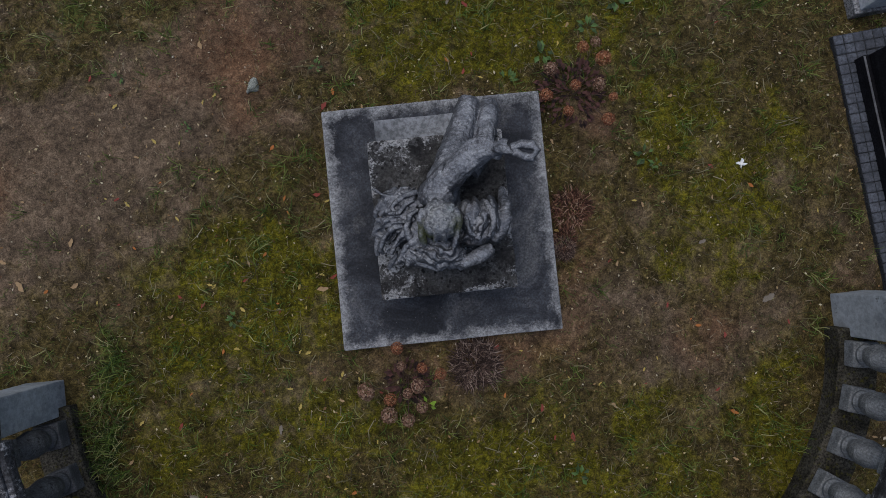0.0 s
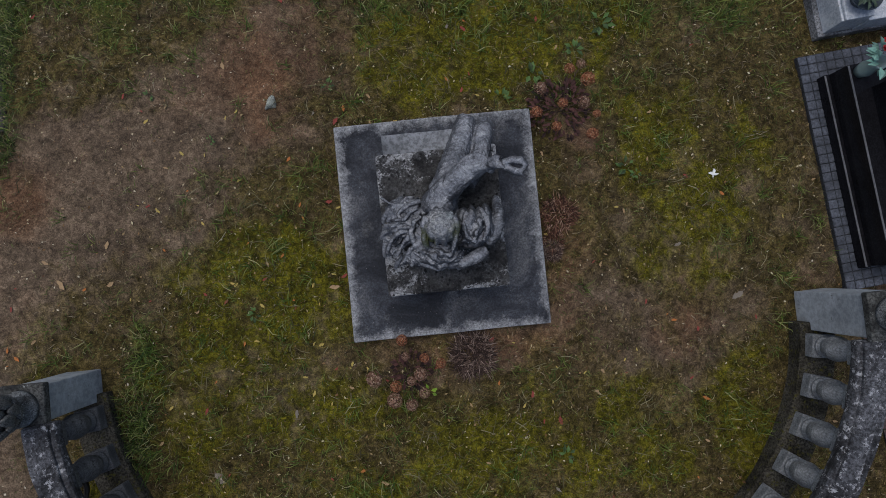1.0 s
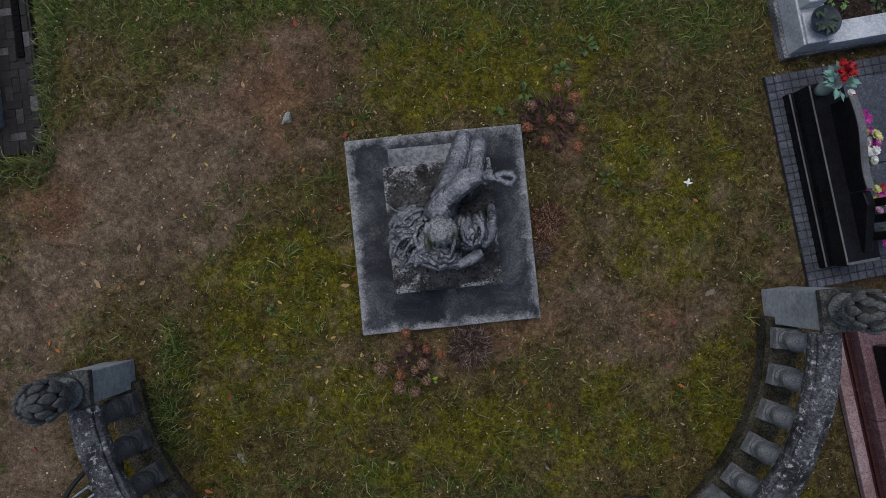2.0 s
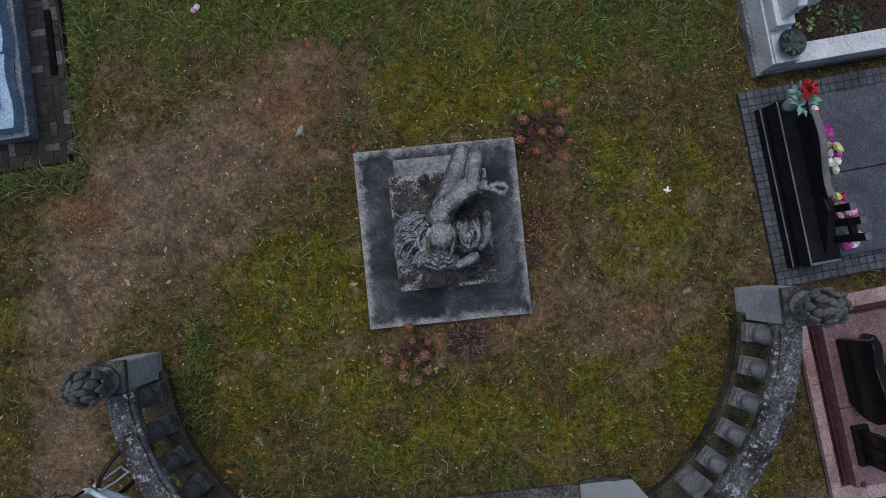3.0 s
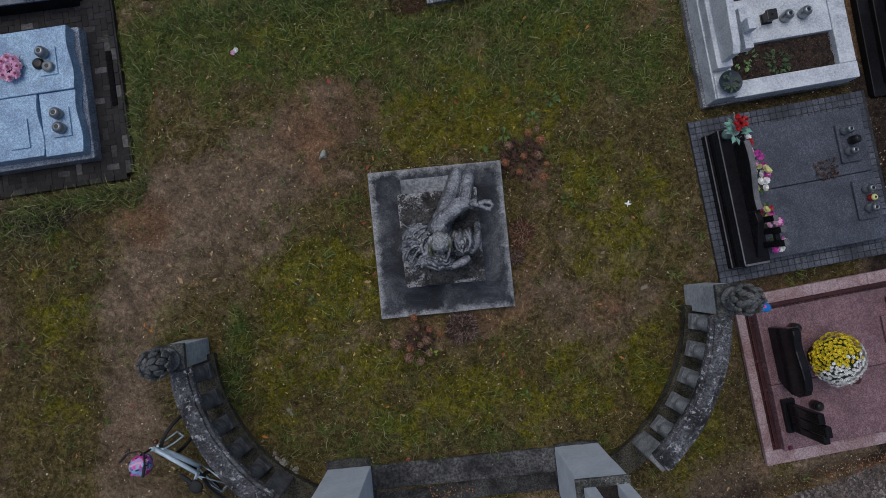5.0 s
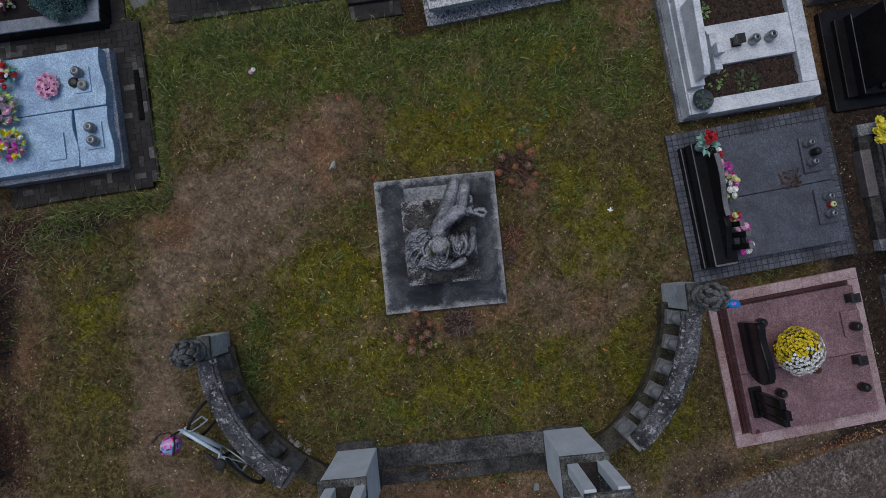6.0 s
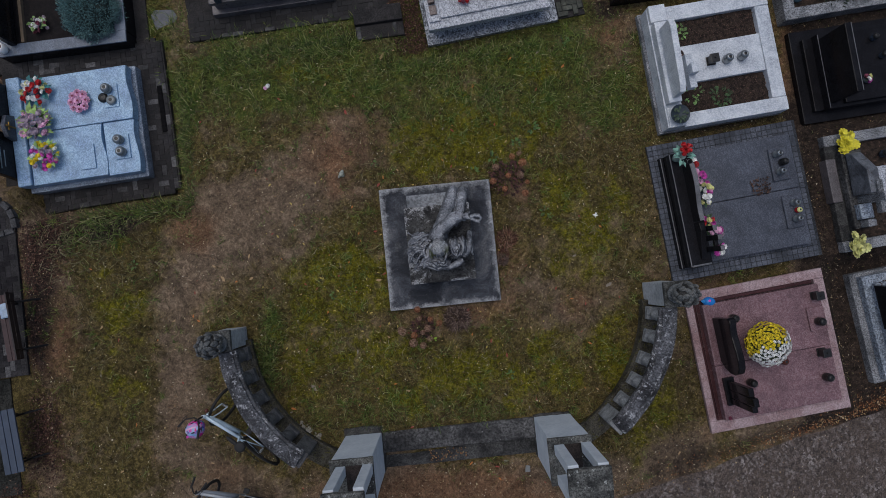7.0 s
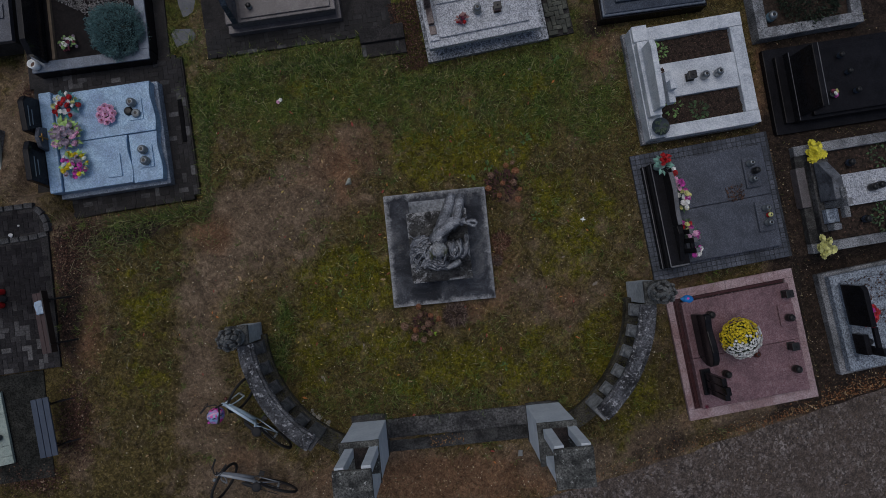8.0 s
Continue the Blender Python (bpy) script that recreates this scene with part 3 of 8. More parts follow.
def finial_parts(parent, m):
    """A carved bud of overlapping leaves on a moulded neck."""
    base = lathe([(0.0, 0.0), (0.16, 0.0), (0.16, 0.05), (0.12, 0.08), (0.1, 0.16), (0.13, 0.2), (0.17, 0.22), (0.17, 0.25), (0.11, 0.28), (0.0, 0.28)], 24)
    neck = part("neck", base, MAT_FINIAL, parent, smooth=True, m=m)
    # bud in dark curb stone paints the shade between the carved leaves
    bud = part("bud", ball((0, 0, 0.42), (0.16, 0.16, 0.16), sub_div=3), MAT_CURB, parent, "carved leafy bud", smooth=True, m=m)
    shape = None
    tiers = ((0.31, 0.165, 8, 0.09, 16), (0.41, 0.178, 8, 0.09, 4), (0.51, 0.14, 6, 0.085, -16), (0.58, 0.065, 5, 0.07, -45))
    for tier, (zz, rr, count, size, lean) in enumerate(tiers):
        for i in range(count):
            a = 2 * math.pi * (i + 0.5 * tier) / count
            at = pose(rr * math.cos(a), rr * math.sin(a), zz, 0, lean, math.degrees(a)) @ Matrix.Diagonal((size, size, size, 1))
            if shape is None:
                one = ball((0, 0, 0), (0.36, 0.58, 1.2), sub_div=2)
                for v in one.verts:
                    up = max(0.0, v.co.z) / 1.25
                    v.co.y *= 1.0 - 0.6 * up
                    v.co.x += 0.15 * up ** 2 - 0.12 * math.exp(-(v.co.y / 0.12) ** 2)
                leaf = part("carved_leaf", one, MAT_FINIAL, bud, smooth=True, m=at)
                shape = leaf.data
            else:
                leaf = new("carved_leaf", shape)
                leaf.parent, leaf.matrix_basis = bud, at


def build_balustrade(flip, foot, label):
    t = thing("balustrade", label, "balustrade", MON, group="balustrades of the monument")
    part("curb", arc_bar(2.5, 2.86, -3, -74, -0.4, foot + 0.14, 36, flip), MAT_MOSSY_CURB, t, "dark mossy kerb")
    part("rail", roughen(arc_bar(2.5, 2.81, -5, -52.5, foot + 0.86, foot + 0.97, 40, flip, 0.03), 1, 0.012, 5.0, flip), MAT_RAIL, t, "handrail covered in pale lichen")
    part("rail_crown", roughen(arc_bar(2.55, 2.72, -5.3, -52.2, foot + 0.96, foot + 1.0, 40, flip, 0.015), 1, 0.008, 5.0, flip), MAT_RAIL, t)
    mesh = None
    for i in range(5):
        a = radians(-8.0 - 8.85 * i)
        x, y = flip * (1.0 + 2.66 * math.cos(a)), -1.2 + 2.66 * math.sin(a)
        m = pose(x, y, foot + 0.14, 0, 0, math.degrees(a) * flip)
        if mesh is None:
            ob = part("baluster", baluster_mesh(), MAT_BALUSTER if flip > 0 else MAT_BALUSTER_SHADE, t, m=m)
            mesh = ob.data
        else:
            ob = new("baluster", mesh)
            ob.parent, ob.matrix_basis = t, m
    a = radians(-51)
    m = pose(flip * (1.0 + 2.66 * math.cos(a)), -1.2 + 2.66 * math.sin(a), foot, 0, 0, -51 * flip)
    part("end_pier", box(-0.14, 0.14, -0.13, 0.13, 0.1, 0.86, 0.015), MAT_BALUSTER if flip > 0 else MAT_BALUSTER_SHADE, t, m=m)
    x0, x1 = sorted((flip * 3.6, flip * 3.97))
    cap, back = (0.96, -1.03) if flip > 0 else (0.86, -1.1)
    part("end_post", roughen(box(x0, x1, -1.42, back, -0.4, foot + cap, 0.015), 3, 0.008, 4.0, flip), MAT_POST, t, "square plastered post")
    part("post_cap", box(x0 - 0.02, x1 + 0.02, -1.44, back + 0.02, foot + cap, foot + cap + 0.08, 0.015), MAT_CAP, t)
    finial_parts(t, pose(flip * 3.785, back - 0.185, foot + cap + 0.08, 0, 0, 15))


build_balustrade(1, -0.02, "curved stone balustrade with pale balusters and a lichen-spotted rail")
build_balustrade(-1, 0.02, "curved stone balustrade, balusters painted as shaded, with a bicycle leaning on it")


# ---- gate pillars ----
def build_pillar(x):
    t = thing("gate_pillar", "white plastered gate pillar with an open lantern under a mossy stone cap", "pillar", MON @ pose(x, -3.55, 0), group="gate pillars")
    part("foot", roughen(box(-0.34, 0.34, -0.37, 0.48 if x < 0 else 0.39, -0.4, 0.1, 0.02), 5, 0.03, 6.0, x), MAT_CURB, t, "mossy dark stone foot")
    part("shaft", roughen(box(-0.32, 0.32, -0.35, 0.35, 0.0, 1.5, 0.012), 3, 0.006, 2.0, x), MAT_PILLAR, t)
    part("collar", roughen(box(-0.34, 0.34, -0.365, 0.36, 1.5, 1.555, 0.012), 3, 0.01, 6.0, x), MAT_CAP, t, "mossy stone slab")
    # dark panel on the collar paints the shade inside the open lantern
    part("niche_floor", box(-0.09, 0.165, -0.34, 0.255, 1.555, 1.565, 0.003), MAT_NICHE_SHADE, t, "dark panel painting the shade in the lantern's hollow")
    for cx in (-0.17, 0.245):
        for cy in (0.185, -0.27):
            part("post", box(cx - 0.075, cx + 0.075, cy - 0.075, cy + 0.075, 1.55, 2.56, 0.01), MAT_PILLAR, t)
    part("cap", roughen(box(-0.27, 0.335, -0.385, 0.225, 2.56, 2.65, 0.02), 3, 0.014, 6.0, x), MAT_CAP, t, "lichen-spotted stone cap")


for px in (-1.68, 1.68):
    build_pillar(px)


# ---- statue ----
def statue_material():
    k = Nodes("statue_stone", 0.9)
    def near(p, r0, r1):
        d = k.n("ShaderNodeVectorMath")
        d.operation = "DISTANCE"
        k.link(k.co, d.inputs[0])
        d.inputs[1].default_value = p
        return k.ramp(k.math("ADD", d.outputs["Value"], k.math("MULTIPLY", k.math("SUBTRACT", k.noise(16, 6, 0.7), 0.5), 0.16)), (r0, 1.0), (r1, 0.0))

    zone = k.noise(3.2, 5, 0.6, 0.8)
    fine = k.noise(60, 8, 0.82)
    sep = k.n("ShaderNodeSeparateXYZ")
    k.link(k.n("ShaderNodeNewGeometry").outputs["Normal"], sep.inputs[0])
    # lichen and painted light together: upward faces paler, sides darker, so ridges stand out
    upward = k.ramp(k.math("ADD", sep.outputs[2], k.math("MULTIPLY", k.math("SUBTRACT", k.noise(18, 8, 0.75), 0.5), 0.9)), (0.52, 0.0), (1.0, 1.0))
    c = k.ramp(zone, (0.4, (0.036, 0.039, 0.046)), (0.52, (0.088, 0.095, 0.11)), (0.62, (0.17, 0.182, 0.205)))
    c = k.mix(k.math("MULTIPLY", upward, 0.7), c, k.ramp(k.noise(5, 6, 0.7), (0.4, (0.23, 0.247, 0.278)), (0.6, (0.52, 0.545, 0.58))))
    crust = k.ramp(k.noise(9, 11, 0.84, 0.4), (0.54, 0.0), (0.58, 0.75))
    c = k.mix(crust, c, (0.045, 0.047, 0.055))
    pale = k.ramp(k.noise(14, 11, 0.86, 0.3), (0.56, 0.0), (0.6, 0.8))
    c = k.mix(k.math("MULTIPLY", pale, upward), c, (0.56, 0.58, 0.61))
    c = k.mix(k.math("MULTIPLY", near((-0.03, -0.08, 1.5), 0.06, 0.17), k.ramp(k.noise(30, 8, 0.8), (0.45, 0.15), (0.55, 0.75))), c, (0.42, 0.43, 0.42))
    c = k.mix(k.math("MULTIPLY", near((0.075, -0.0, 1.5), 0.01, 0.06), 0.8), c, (0.5, 0.6, 0.6))
    for spot in ((-0.155, -0.12, 1.38), (-0.13, -0.2, 1.36), (0.085, -0.13, 1.4)):
        c = k.mix(k.math("MULTIPLY", near(spot, 0.04, 0.1), 0.8), c, (0.085, 0.1, 0.022))
    c = k.mix(0.4, c, k.ramp(fine, (0.43, 0.1), (0.57, 0.9)), "OVERLAY")
    c = k.mix(k.ramp(k.cells(24).outputs["Distance"], (0.06, 0.75), (0.11, 0.0)), c, (0.02, 0.02, 0.022))
    k.bump(k.mix(0.5, fine, k.noise(22, 9, 0.8)), 0.9, 0.018)
    return k.done(c)


def drape(bm, at, radii, low, dome, heading, pitch, depth, wave, seed, tip=0.0, around=None):
    """A domed mass of folds or locks that run along heading, or in arcs around a point."""
    rx, ry = radii
    c, s = math.cos(radians(heading)), math.sin(radians(heading))
    rings, spokes = 26, 120
    sub = bmesh.new()

    def height(px, py, rho):
        w = wave * (noise.noise((px * 6 + seed, py * 6, seed)) + 0.45 * noise.noise((px * 17, py * 17 + seed, seed)))
        across = math.hypot(px - around[0], py - around[1]) if around else -px * s + py * c
        fold = abs(math.sin(math.pi * (across + w) / pitch))
        fold2 = abs(math.sin(math.pi * (across + 1.7 * w) / (0.41 * pitch) + seed))
        z = at[2] + dome * (math.sqrt(max(0.0, 1 - rho * rho)) - 1) - tip * (px * c + py * s) * (1 if not around else 0)
        return z + depth * (fold - 0.75) + 0.12 * depth * (fold2 - 0.6), fold

    top = [[sub.verts.new((at[0], at[1], height(0, 0, 0)[0]))]]
    for i in range(1, rings + 1):
        rho = i / rings
        row = []
        for j in range(spokes):
            a = 2 * math.pi * j / spokes
            px, py = rx * rho * math.cos(a), ry * rho * math.sin(a)
            z, fold = height(px, py, rho)
            lobe = 1.0 + rho ** 3 * (0.22 * (fold - 0.6) + 0.12 * noise.noise((2 * math.cos(a) + seed, 2 * math.sin(a), seed)))
            row.append(sub.verts.new((at[0] + px * lobe, at[1] + py * lobe, max(z, low + 0.02))))
        top.append(row)
    foot = [sub.verts.new((v.co.x * 0.9 + at[0] * 0.1, v.co.y * 0.9 + at[1] * 0.1, low)) for v in top[-1]]
    for j in range(spokes):
        k = (j + 1) % spokes
        sub.faces.new((top[0][0], top[1][j], top[1][k]))
        for i in range(1, rings):
            sub.faces.new((top[i][j], top[i + 1][j], top[i + 1][k], top[i][k]))
        sub.faces.new((top[-1][j], foot[j], foot[k], top[-1][k]))
    sub.faces.new(foot[::-1])
    merge(bm, sub)


def build_statue():
    """A seated, draped mourning form, worn and broken, in one mesh."""
    bm = bmesh.new()
    tube([(0.314, 0.911, 0.700), (0.267, 0.747, 0.780), (0.190, 0.563, 0.900), (0.117, 0.387, 1.020), (0.040, 0.228, 1.080), (0.002, 0.113, 1.050)], [0.096, 0.109, 0.117, 0.121, 0.130, 0.138], bm, 14)
    tube([(0.480, 0.881, 0.680), (0.441, 0.711, 0.780), (0.396, 0.547, 0.880), (0.323, 0.396, 0.950), (0.240, 0.293, 0.980)], [0.077, 0.091, 0.089, 0.091, 0.087], bm, 14)
    ball((0.009, 0.092, 0.920), (0.150, 0.168, 0.300), bm, 3, -5.7, 0)
    ball((-0.018, -0.082, 0.900), (0.142, 0.142, 0.420), bm, 3, -5.7, 0)
    ball((-0.026, -0.258, 0.860), (0.170, 0.098, 0.280), bm, 3, -5.7, 0)
    tube([(-0.048, 0.109, 1.200), (0.035, 0.185, 1.260), (0.142, 0.266, 1.320), (0.263, 0.336, 1.370), (0.360, 0.358, 1.420), (0.421, 0.353, 1.460), (0.456, 0.342, 1.500), (0.492, 0.318, 1.520), (0.528, 0.311, 1.540)], [0.110, 0.109, 0.104, 0.094, 0.073, 0.054, 0.047, 0.038, 0.037], bm, 14)
    tube([(0.513, 0.326, 1.550), (0.576, 0.343, 1.570), (0.643, 0.328, 1.580), (0.678, 0.284, 1.580), (0.643, 0.242, 1.570), (0.584, 0.259, 1.560), (0.525, 0.294, 1.550)], [0.031, 0.031, 0.032, 0.031, 0.031, 0.031, 0.031], bm, 14)
    tube([(0.444, 0.380, 1.500), (0.496, 0.361, 1.520)], [0.038, 0.031], bm, 14)
    tube([(0.421, 0.315, 1.400), (0.437, 0.351, 1.460)], [0.042, 0.041], bm, 14)
    tube([(0.168, 0.372, 1.360), (0.238, 0.423, 1.400), (0.318, 0.429, 1.430), (0.386, 0.405, 1.460)], [0.023, 0.026, 0.026, 0.022], bm, 14)
    ball((-0.022, -0.091, 1.330), (0.130, 0.143, 0.200), bm, 3, 0.3, 0)
    drape(bm, (-0.022, -0.099, 1.520), (0.135, 0.147), 1.20, 0.16, 84, 0.06, 0.008, 0.05, 3, 0)
    tube([(-0.132, -0.008, 1.440), (-0.159, -0.094, 1.440), (-0.161, -0.187, 1.380), (-0.142, -0.266, 1.300)], [0.021, 0.025, 0.026, 0.023], bm, 14)
    tube([(0.103, -0.034, 1.460), (0.114, -0.120, 1.420), (0.093, -0.219, 1.360), (0.057, -0.294, 1.300)], [0.019, 0.022, 0.023, 0.020], bm, 14)
    ball((-0.023, 0.112, 1.080), (0.154, 0.137, 0.220), bm, 3, -5.7, 0)
    tube([(-0.082, 0.104, 1.200), (-0.037, 0.040, 1.280), (0.029, 0.119, 1.260)], [0.087, 0.092, 0.099], bm, 14)
    drape(bm, (-0.026, 0.102, 1.310), (0.124, 0.098), 1.00, 0.10, 104, 0.09, 0.012, 0.05, 8, 0)
    drape(bm, (-0.051, -0.322, 1.320), (0.170, 0.127), 0.95, 0.20, 0, 0.055, 0.045, 0.05, 5, 0, (0.027, 0.208))
    drape(bm, (-0.216, -0.334, 1.160), (0.141, 0.067), 0.95, 0.10, 0, 0.030, 0.030, 0.044, 7, 0.2, (0.192, 0.232))
    drape(bm, (0.055, -0.369, 1.220), (0.110, 0.080), 0.95, 0.12, 20, 0.037, 0.028, 0.043, 15, 0)
    tube([(-0.367, -0.370, 0.980), (-0.332, -0.312, 1.060), (-0.271, -0.293, 1.130), (-0.233, -0.332, 1.150), (-0.209, -0.388, 1.140), (-0.144, -0.422, 1.140), (-0.082, -0.442, 1.130), (-0.022, -0.427, 1.140), (0.021, -0.401, 1.150), (0.063, -0.422, 1.140), (0.111, -0.457, 1.120)], [0.017, 0.022, 0.022, 0.019, 0.019, 0.019, 0.020, 0.019, 0.019, 0.019, 0.019], bm, 14)
    tube([(-0.261, -0.283, 1.180), (-0.200, -0.330, 1.220), (-0.141, -0.380, 1.230), (-0.070, -0.400, 1.220), (-0.005, -0.383, 1.220), (0.032, -0.347, 1.230)], [0.015, 0.015, 0.015, 0.015, 0.015, 0.015], bm, 14)
    tube([(0.046, -0.396, 1.120), (0.129, -0.412, 1.140), (0.234, -0.385, 1.140), (0.307, -0.345, 1.120), (0.345, -0.323, 1.100)], [0.048, 0.054, 0.056, 0.054, 0.041], bm, 14)
    drape(bm, (0.249, -0.103, 1.260), (0.139, 0.175), 0.80, 0.22, 70, 0.092, 0.055, 0.08, 9, 0)
    drape(bm, (0.369, -0.103, 1.120), (0.102, 0.180), 0.80, 0.16, 98, 0.085, 0.055, 0.07, 11, 0)
    drape(bm, (0.244, -0.201, 1.180), (0.144, 0.087), 0.80, 0.12, 34, 0.08, 0.045, 0.07, 13, 0)
    tube([(0.5, 0.16, 0.78), (0.498, 0.08, 0.86), (0.5, 0.0, 0.96), (0.488, -0.1, 1.02), (0.43, -0.2, 1.03), (0.38, -0.26, 1.0)], [0.03, 0.036, 0.05, 0.055, 0.055, 0.04], bm, 14)
    tube([(0.325, 0.025, 1.160), (0.369, -0.051, 1.200), (0.373, -0.144, 1.200), (0.329, -0.239, 1.160)], [0.024, 0.027, 0.023, 0.022], bm, 14)
    tube([(0.203, 0.008, 1.200), (0.171, -0.094, 1.240), (0.190, -0.195, 1.220), (0.262, -0.250, 1.180)], [0.020, 0.022, 0.020, 0.020], bm, 14)
    drape(bm, (-0.252, 0.000, 1.220), (0.153, 0.186), 0.85, 0.12, 198, 0.05, 0.05, 0.085, 2, 0.28)
    drape(bm, (-0.340, 0.093, 1.150), (0.138, 0.108), 0.85, 0.10, 184, 0.046, 0.045, 0.08, 4, 0.2)
    drape(bm, (-0.369, -0.088, 1.100), (0.157, 0.106), 0.85, 0.10, 214, 0.048, 0.048, 0.08, 6, 0.25)
    tube([(-0.172, 0.138, 1.200), (-0.248, 0.116, 1.240), (-0.320, 0.085, 1.200), (-0.369, 0.049, 1.160), (-0.330, -0.001, 1.170), (-0.276, 0.018, 1.200)], [0.018, 0.018, 0.018, 0.019, 0.017, 0.013], bm, 14)
    tube([(-0.166, 0.004, 1.270), (-0.232, -0.040, 1.280), (-0.270, -0.117, 1.240), (-0.253, -0.199, 1.180), (-0.217, -0.218, 1.160)], [0.020, 0.020, 0.022, 0.023, 0.019], bm, 14)
    tube([(-0.297, -0.093, 1.180), (-0.385, -0.107, 1.140), (-0.457, -0.164, 1.070), (-0.503, -0.251, 0.980), (-0.478, -0.279, 0.950)], [0.017, 0.019, 0.021, 0.021, 0.016], bm, 14)
    tube([(-0.340, -0.021, 1.180), (-0.433, -0.049, 1.120), (-0.511, -0.092, 1.030), (-0.544, -0.132, 0.980)], [0.017, 0.019, 0.021, 0.016], bm, 14)
    tube([(-0.301, 0.129, 1.170), (-0.399, 0.118, 1.130), (-0.480, 0.066, 1.050), (-0.511, 0.012, 1.000)], [0.017, 0.019, 0.022, 0.021], bm, 14)
    tube([(-0.192, 0.074, 1.260), (-0.262, 0.049, 1.250), (-0.310, -0.002, 1.220), (-0.390, 0.002, 1.170)], [0.015, 0.015, 0.015, 0.015], bm, 14)
    tube([(-0.197, -0.059, 1.260), (-0.250, -0.077, 1.240), (-0.318, -0.067, 1.200), (-0.381, -0.065, 1.150)], [0.015, 0.015, 0.017, 0.015], bm, 14)
    tube([(-0.508, -0.162, 0.980), (-0.533, -0.229, 0.940), (-0.528, -0.290, 0.900)], [0.023, 0.021, 0.018], bm, 14)
    drape(bm, (-0.305, -0.324, 1.120), (0.054, 0.048), 0.95, 0.08, 60, 0.024, 0.018, 0.024, 21, 0)
    tube([(-0.373, -0.298, 0.960), (-0.427, -0.344, 0.900), (-0.454, -0.394, 0.840)], [0.018, 0.021, 0.018], bm, 14)
    rng = random.Random(17)
    for i in range(12):
        a = radians(158 + 87 * i / 11 + rng.uniform(-5, 5))
        p = Vector((-0.13 + 0.05 * math.cos(a), -0.05 + 0.17 * math.sin(a * 0.9), 1.225))
        pts, rad = [p.copy()], [0.02]
        heading, swing, n = a, rng.choice((-1, 1)) * rng.uniform(0.3, 0.75), rng.randint(6, 9)
        thick = rng.uniform(0.018, 0.034)
        for q in range(n):
            heading += swing * math.cos(q * 1.1 + i)
            p = p + Vector((math.cos(heading), math.sin(heading), 0)) * 0.042 + Vector((0, 0, rng.uniform(-0.03, -0.006)))
            pts.append(p.copy())
            rad.append(thick * (1.0 - 0.06 * q) * rng.uniform(0.8, 1.1))
        if pts[-1].x > -0.6:
            tube(pts, rad, bm, 10)
    me = bpy.data.meshes.new("statue")
    bmesh.ops.recalc_face_normals(bm, faces=bm.faces)
    bm.to_mesh(me)
    bm.free()
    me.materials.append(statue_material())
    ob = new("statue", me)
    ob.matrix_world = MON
    rm = ob.modifiers.new("joined", "REMESH")
    rm.mode, rm.voxel_size, rm.use_smooth_shade = "VOXEL", 0.006, True
    sm = ob.modifiers.new("worn", "SMOOTH")
    sm.factor, sm.iterations = 0.25, 1
    lumps = bpy.data.textures.new("weathered", "CLOUDS")
    lumps.noise_scale, lumps.noise_depth = 0.075, 3
    dw = ob.modifiers.new("weathered", "DISPLACE")
    dw.texture, dw.strength, dw.mid_level = lumps, 0.03, 0.5
    tex = bpy.data.textures.new("pitted", "CLOUDS")
    tex.noise_scale, tex.noise_depth = 0.03, 4
    dp = ob.modifiers.new("pitted", "DISPLACE")
    dp.texture, dp.strength, dp.mid_level = tex, 0.006, 0.5
    tagged(ob, "weathered grey stone statue, draped and broken, on its dark block", "statue")


build_statue()


# ---- shared materials of graves ----
MAT_BLACK = granite("black_granite", (0.012, 0.012, 0.014), (0.006, 0.006, 0.007), (0.026, 0.026, 0.032), 0.12, 90, 0.4, 0.12)
MAT_DARK = granite("dark_granite", (0.066, 0.075, 0.098), (0.03, 0.034, 0.045), (0.145, 0.16, 0.195), 0.35, 80)
MAT_BLUE = granite("blue_grey_granite", (0.26, 0.41, 0.6), (0.13, 0.22, 0.34), (0.45, 0.64, 0.84), 0.3, 70, 0.6)
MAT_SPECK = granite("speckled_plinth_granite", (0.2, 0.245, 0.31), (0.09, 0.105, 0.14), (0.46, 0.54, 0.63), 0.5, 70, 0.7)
MAT_SLATE = granite("slate_granite", (0.13, 0.165, 0.215), (0.09, 0.1, 0.13), (0.24, 0.27, 0.33), 0.35, 80, 0.5)
# grey for thin strips that paint the sky's reflection on polished black edges
MAT_EDGE_GLINT = granite("granite_edge_glint", (0.14, 0.145, 0.155), (0.09, 0.09, 0.1), (0.2, 0.205, 0.22), 0.6, 80, 0.5)
MAT_JOINT = stone("paving_joint", (0.02, 0.023, 0.028), (0.04, 0.045, 0.052), 4.0, 0.95)
MAT_PALE = granite("pale_granite", (0.42, 0.45, 0.5), (0.14, 0.15, 0.17), (0.7, 0.72, 0.76), 0.35, 60, 0.75)
MAT_COARSE = granite("coarse_granite", (0.27, 0.29, 0.32), (0.05, 0.055, 0.06), (0.6, 0.63, 0.67), 0.6, 42, 0.85)
MAT_PINK = granite("pink_granite", (0.195, 0.115, 0.127), (0.12, 0.064, 0.07), (0.315, 0.212, 0.228), 0.2, 75, 0.6)
MAT_PINK_TILE = stone("pink_tile", (0.24, 0.145, 0.148), (0.4, 0.3, 0.31), 3.0, 0.6, (0.42, 0.4, 0.4), 0.6, 0.3, 0.0, 0.4)
MAT_MAROON = granite("maroon_granite", (0.06, 0.022, 0.024), (0.035, 0.014, 0.015), (0.1, 0.045, 0.045), 0.2, 80, 0.5)
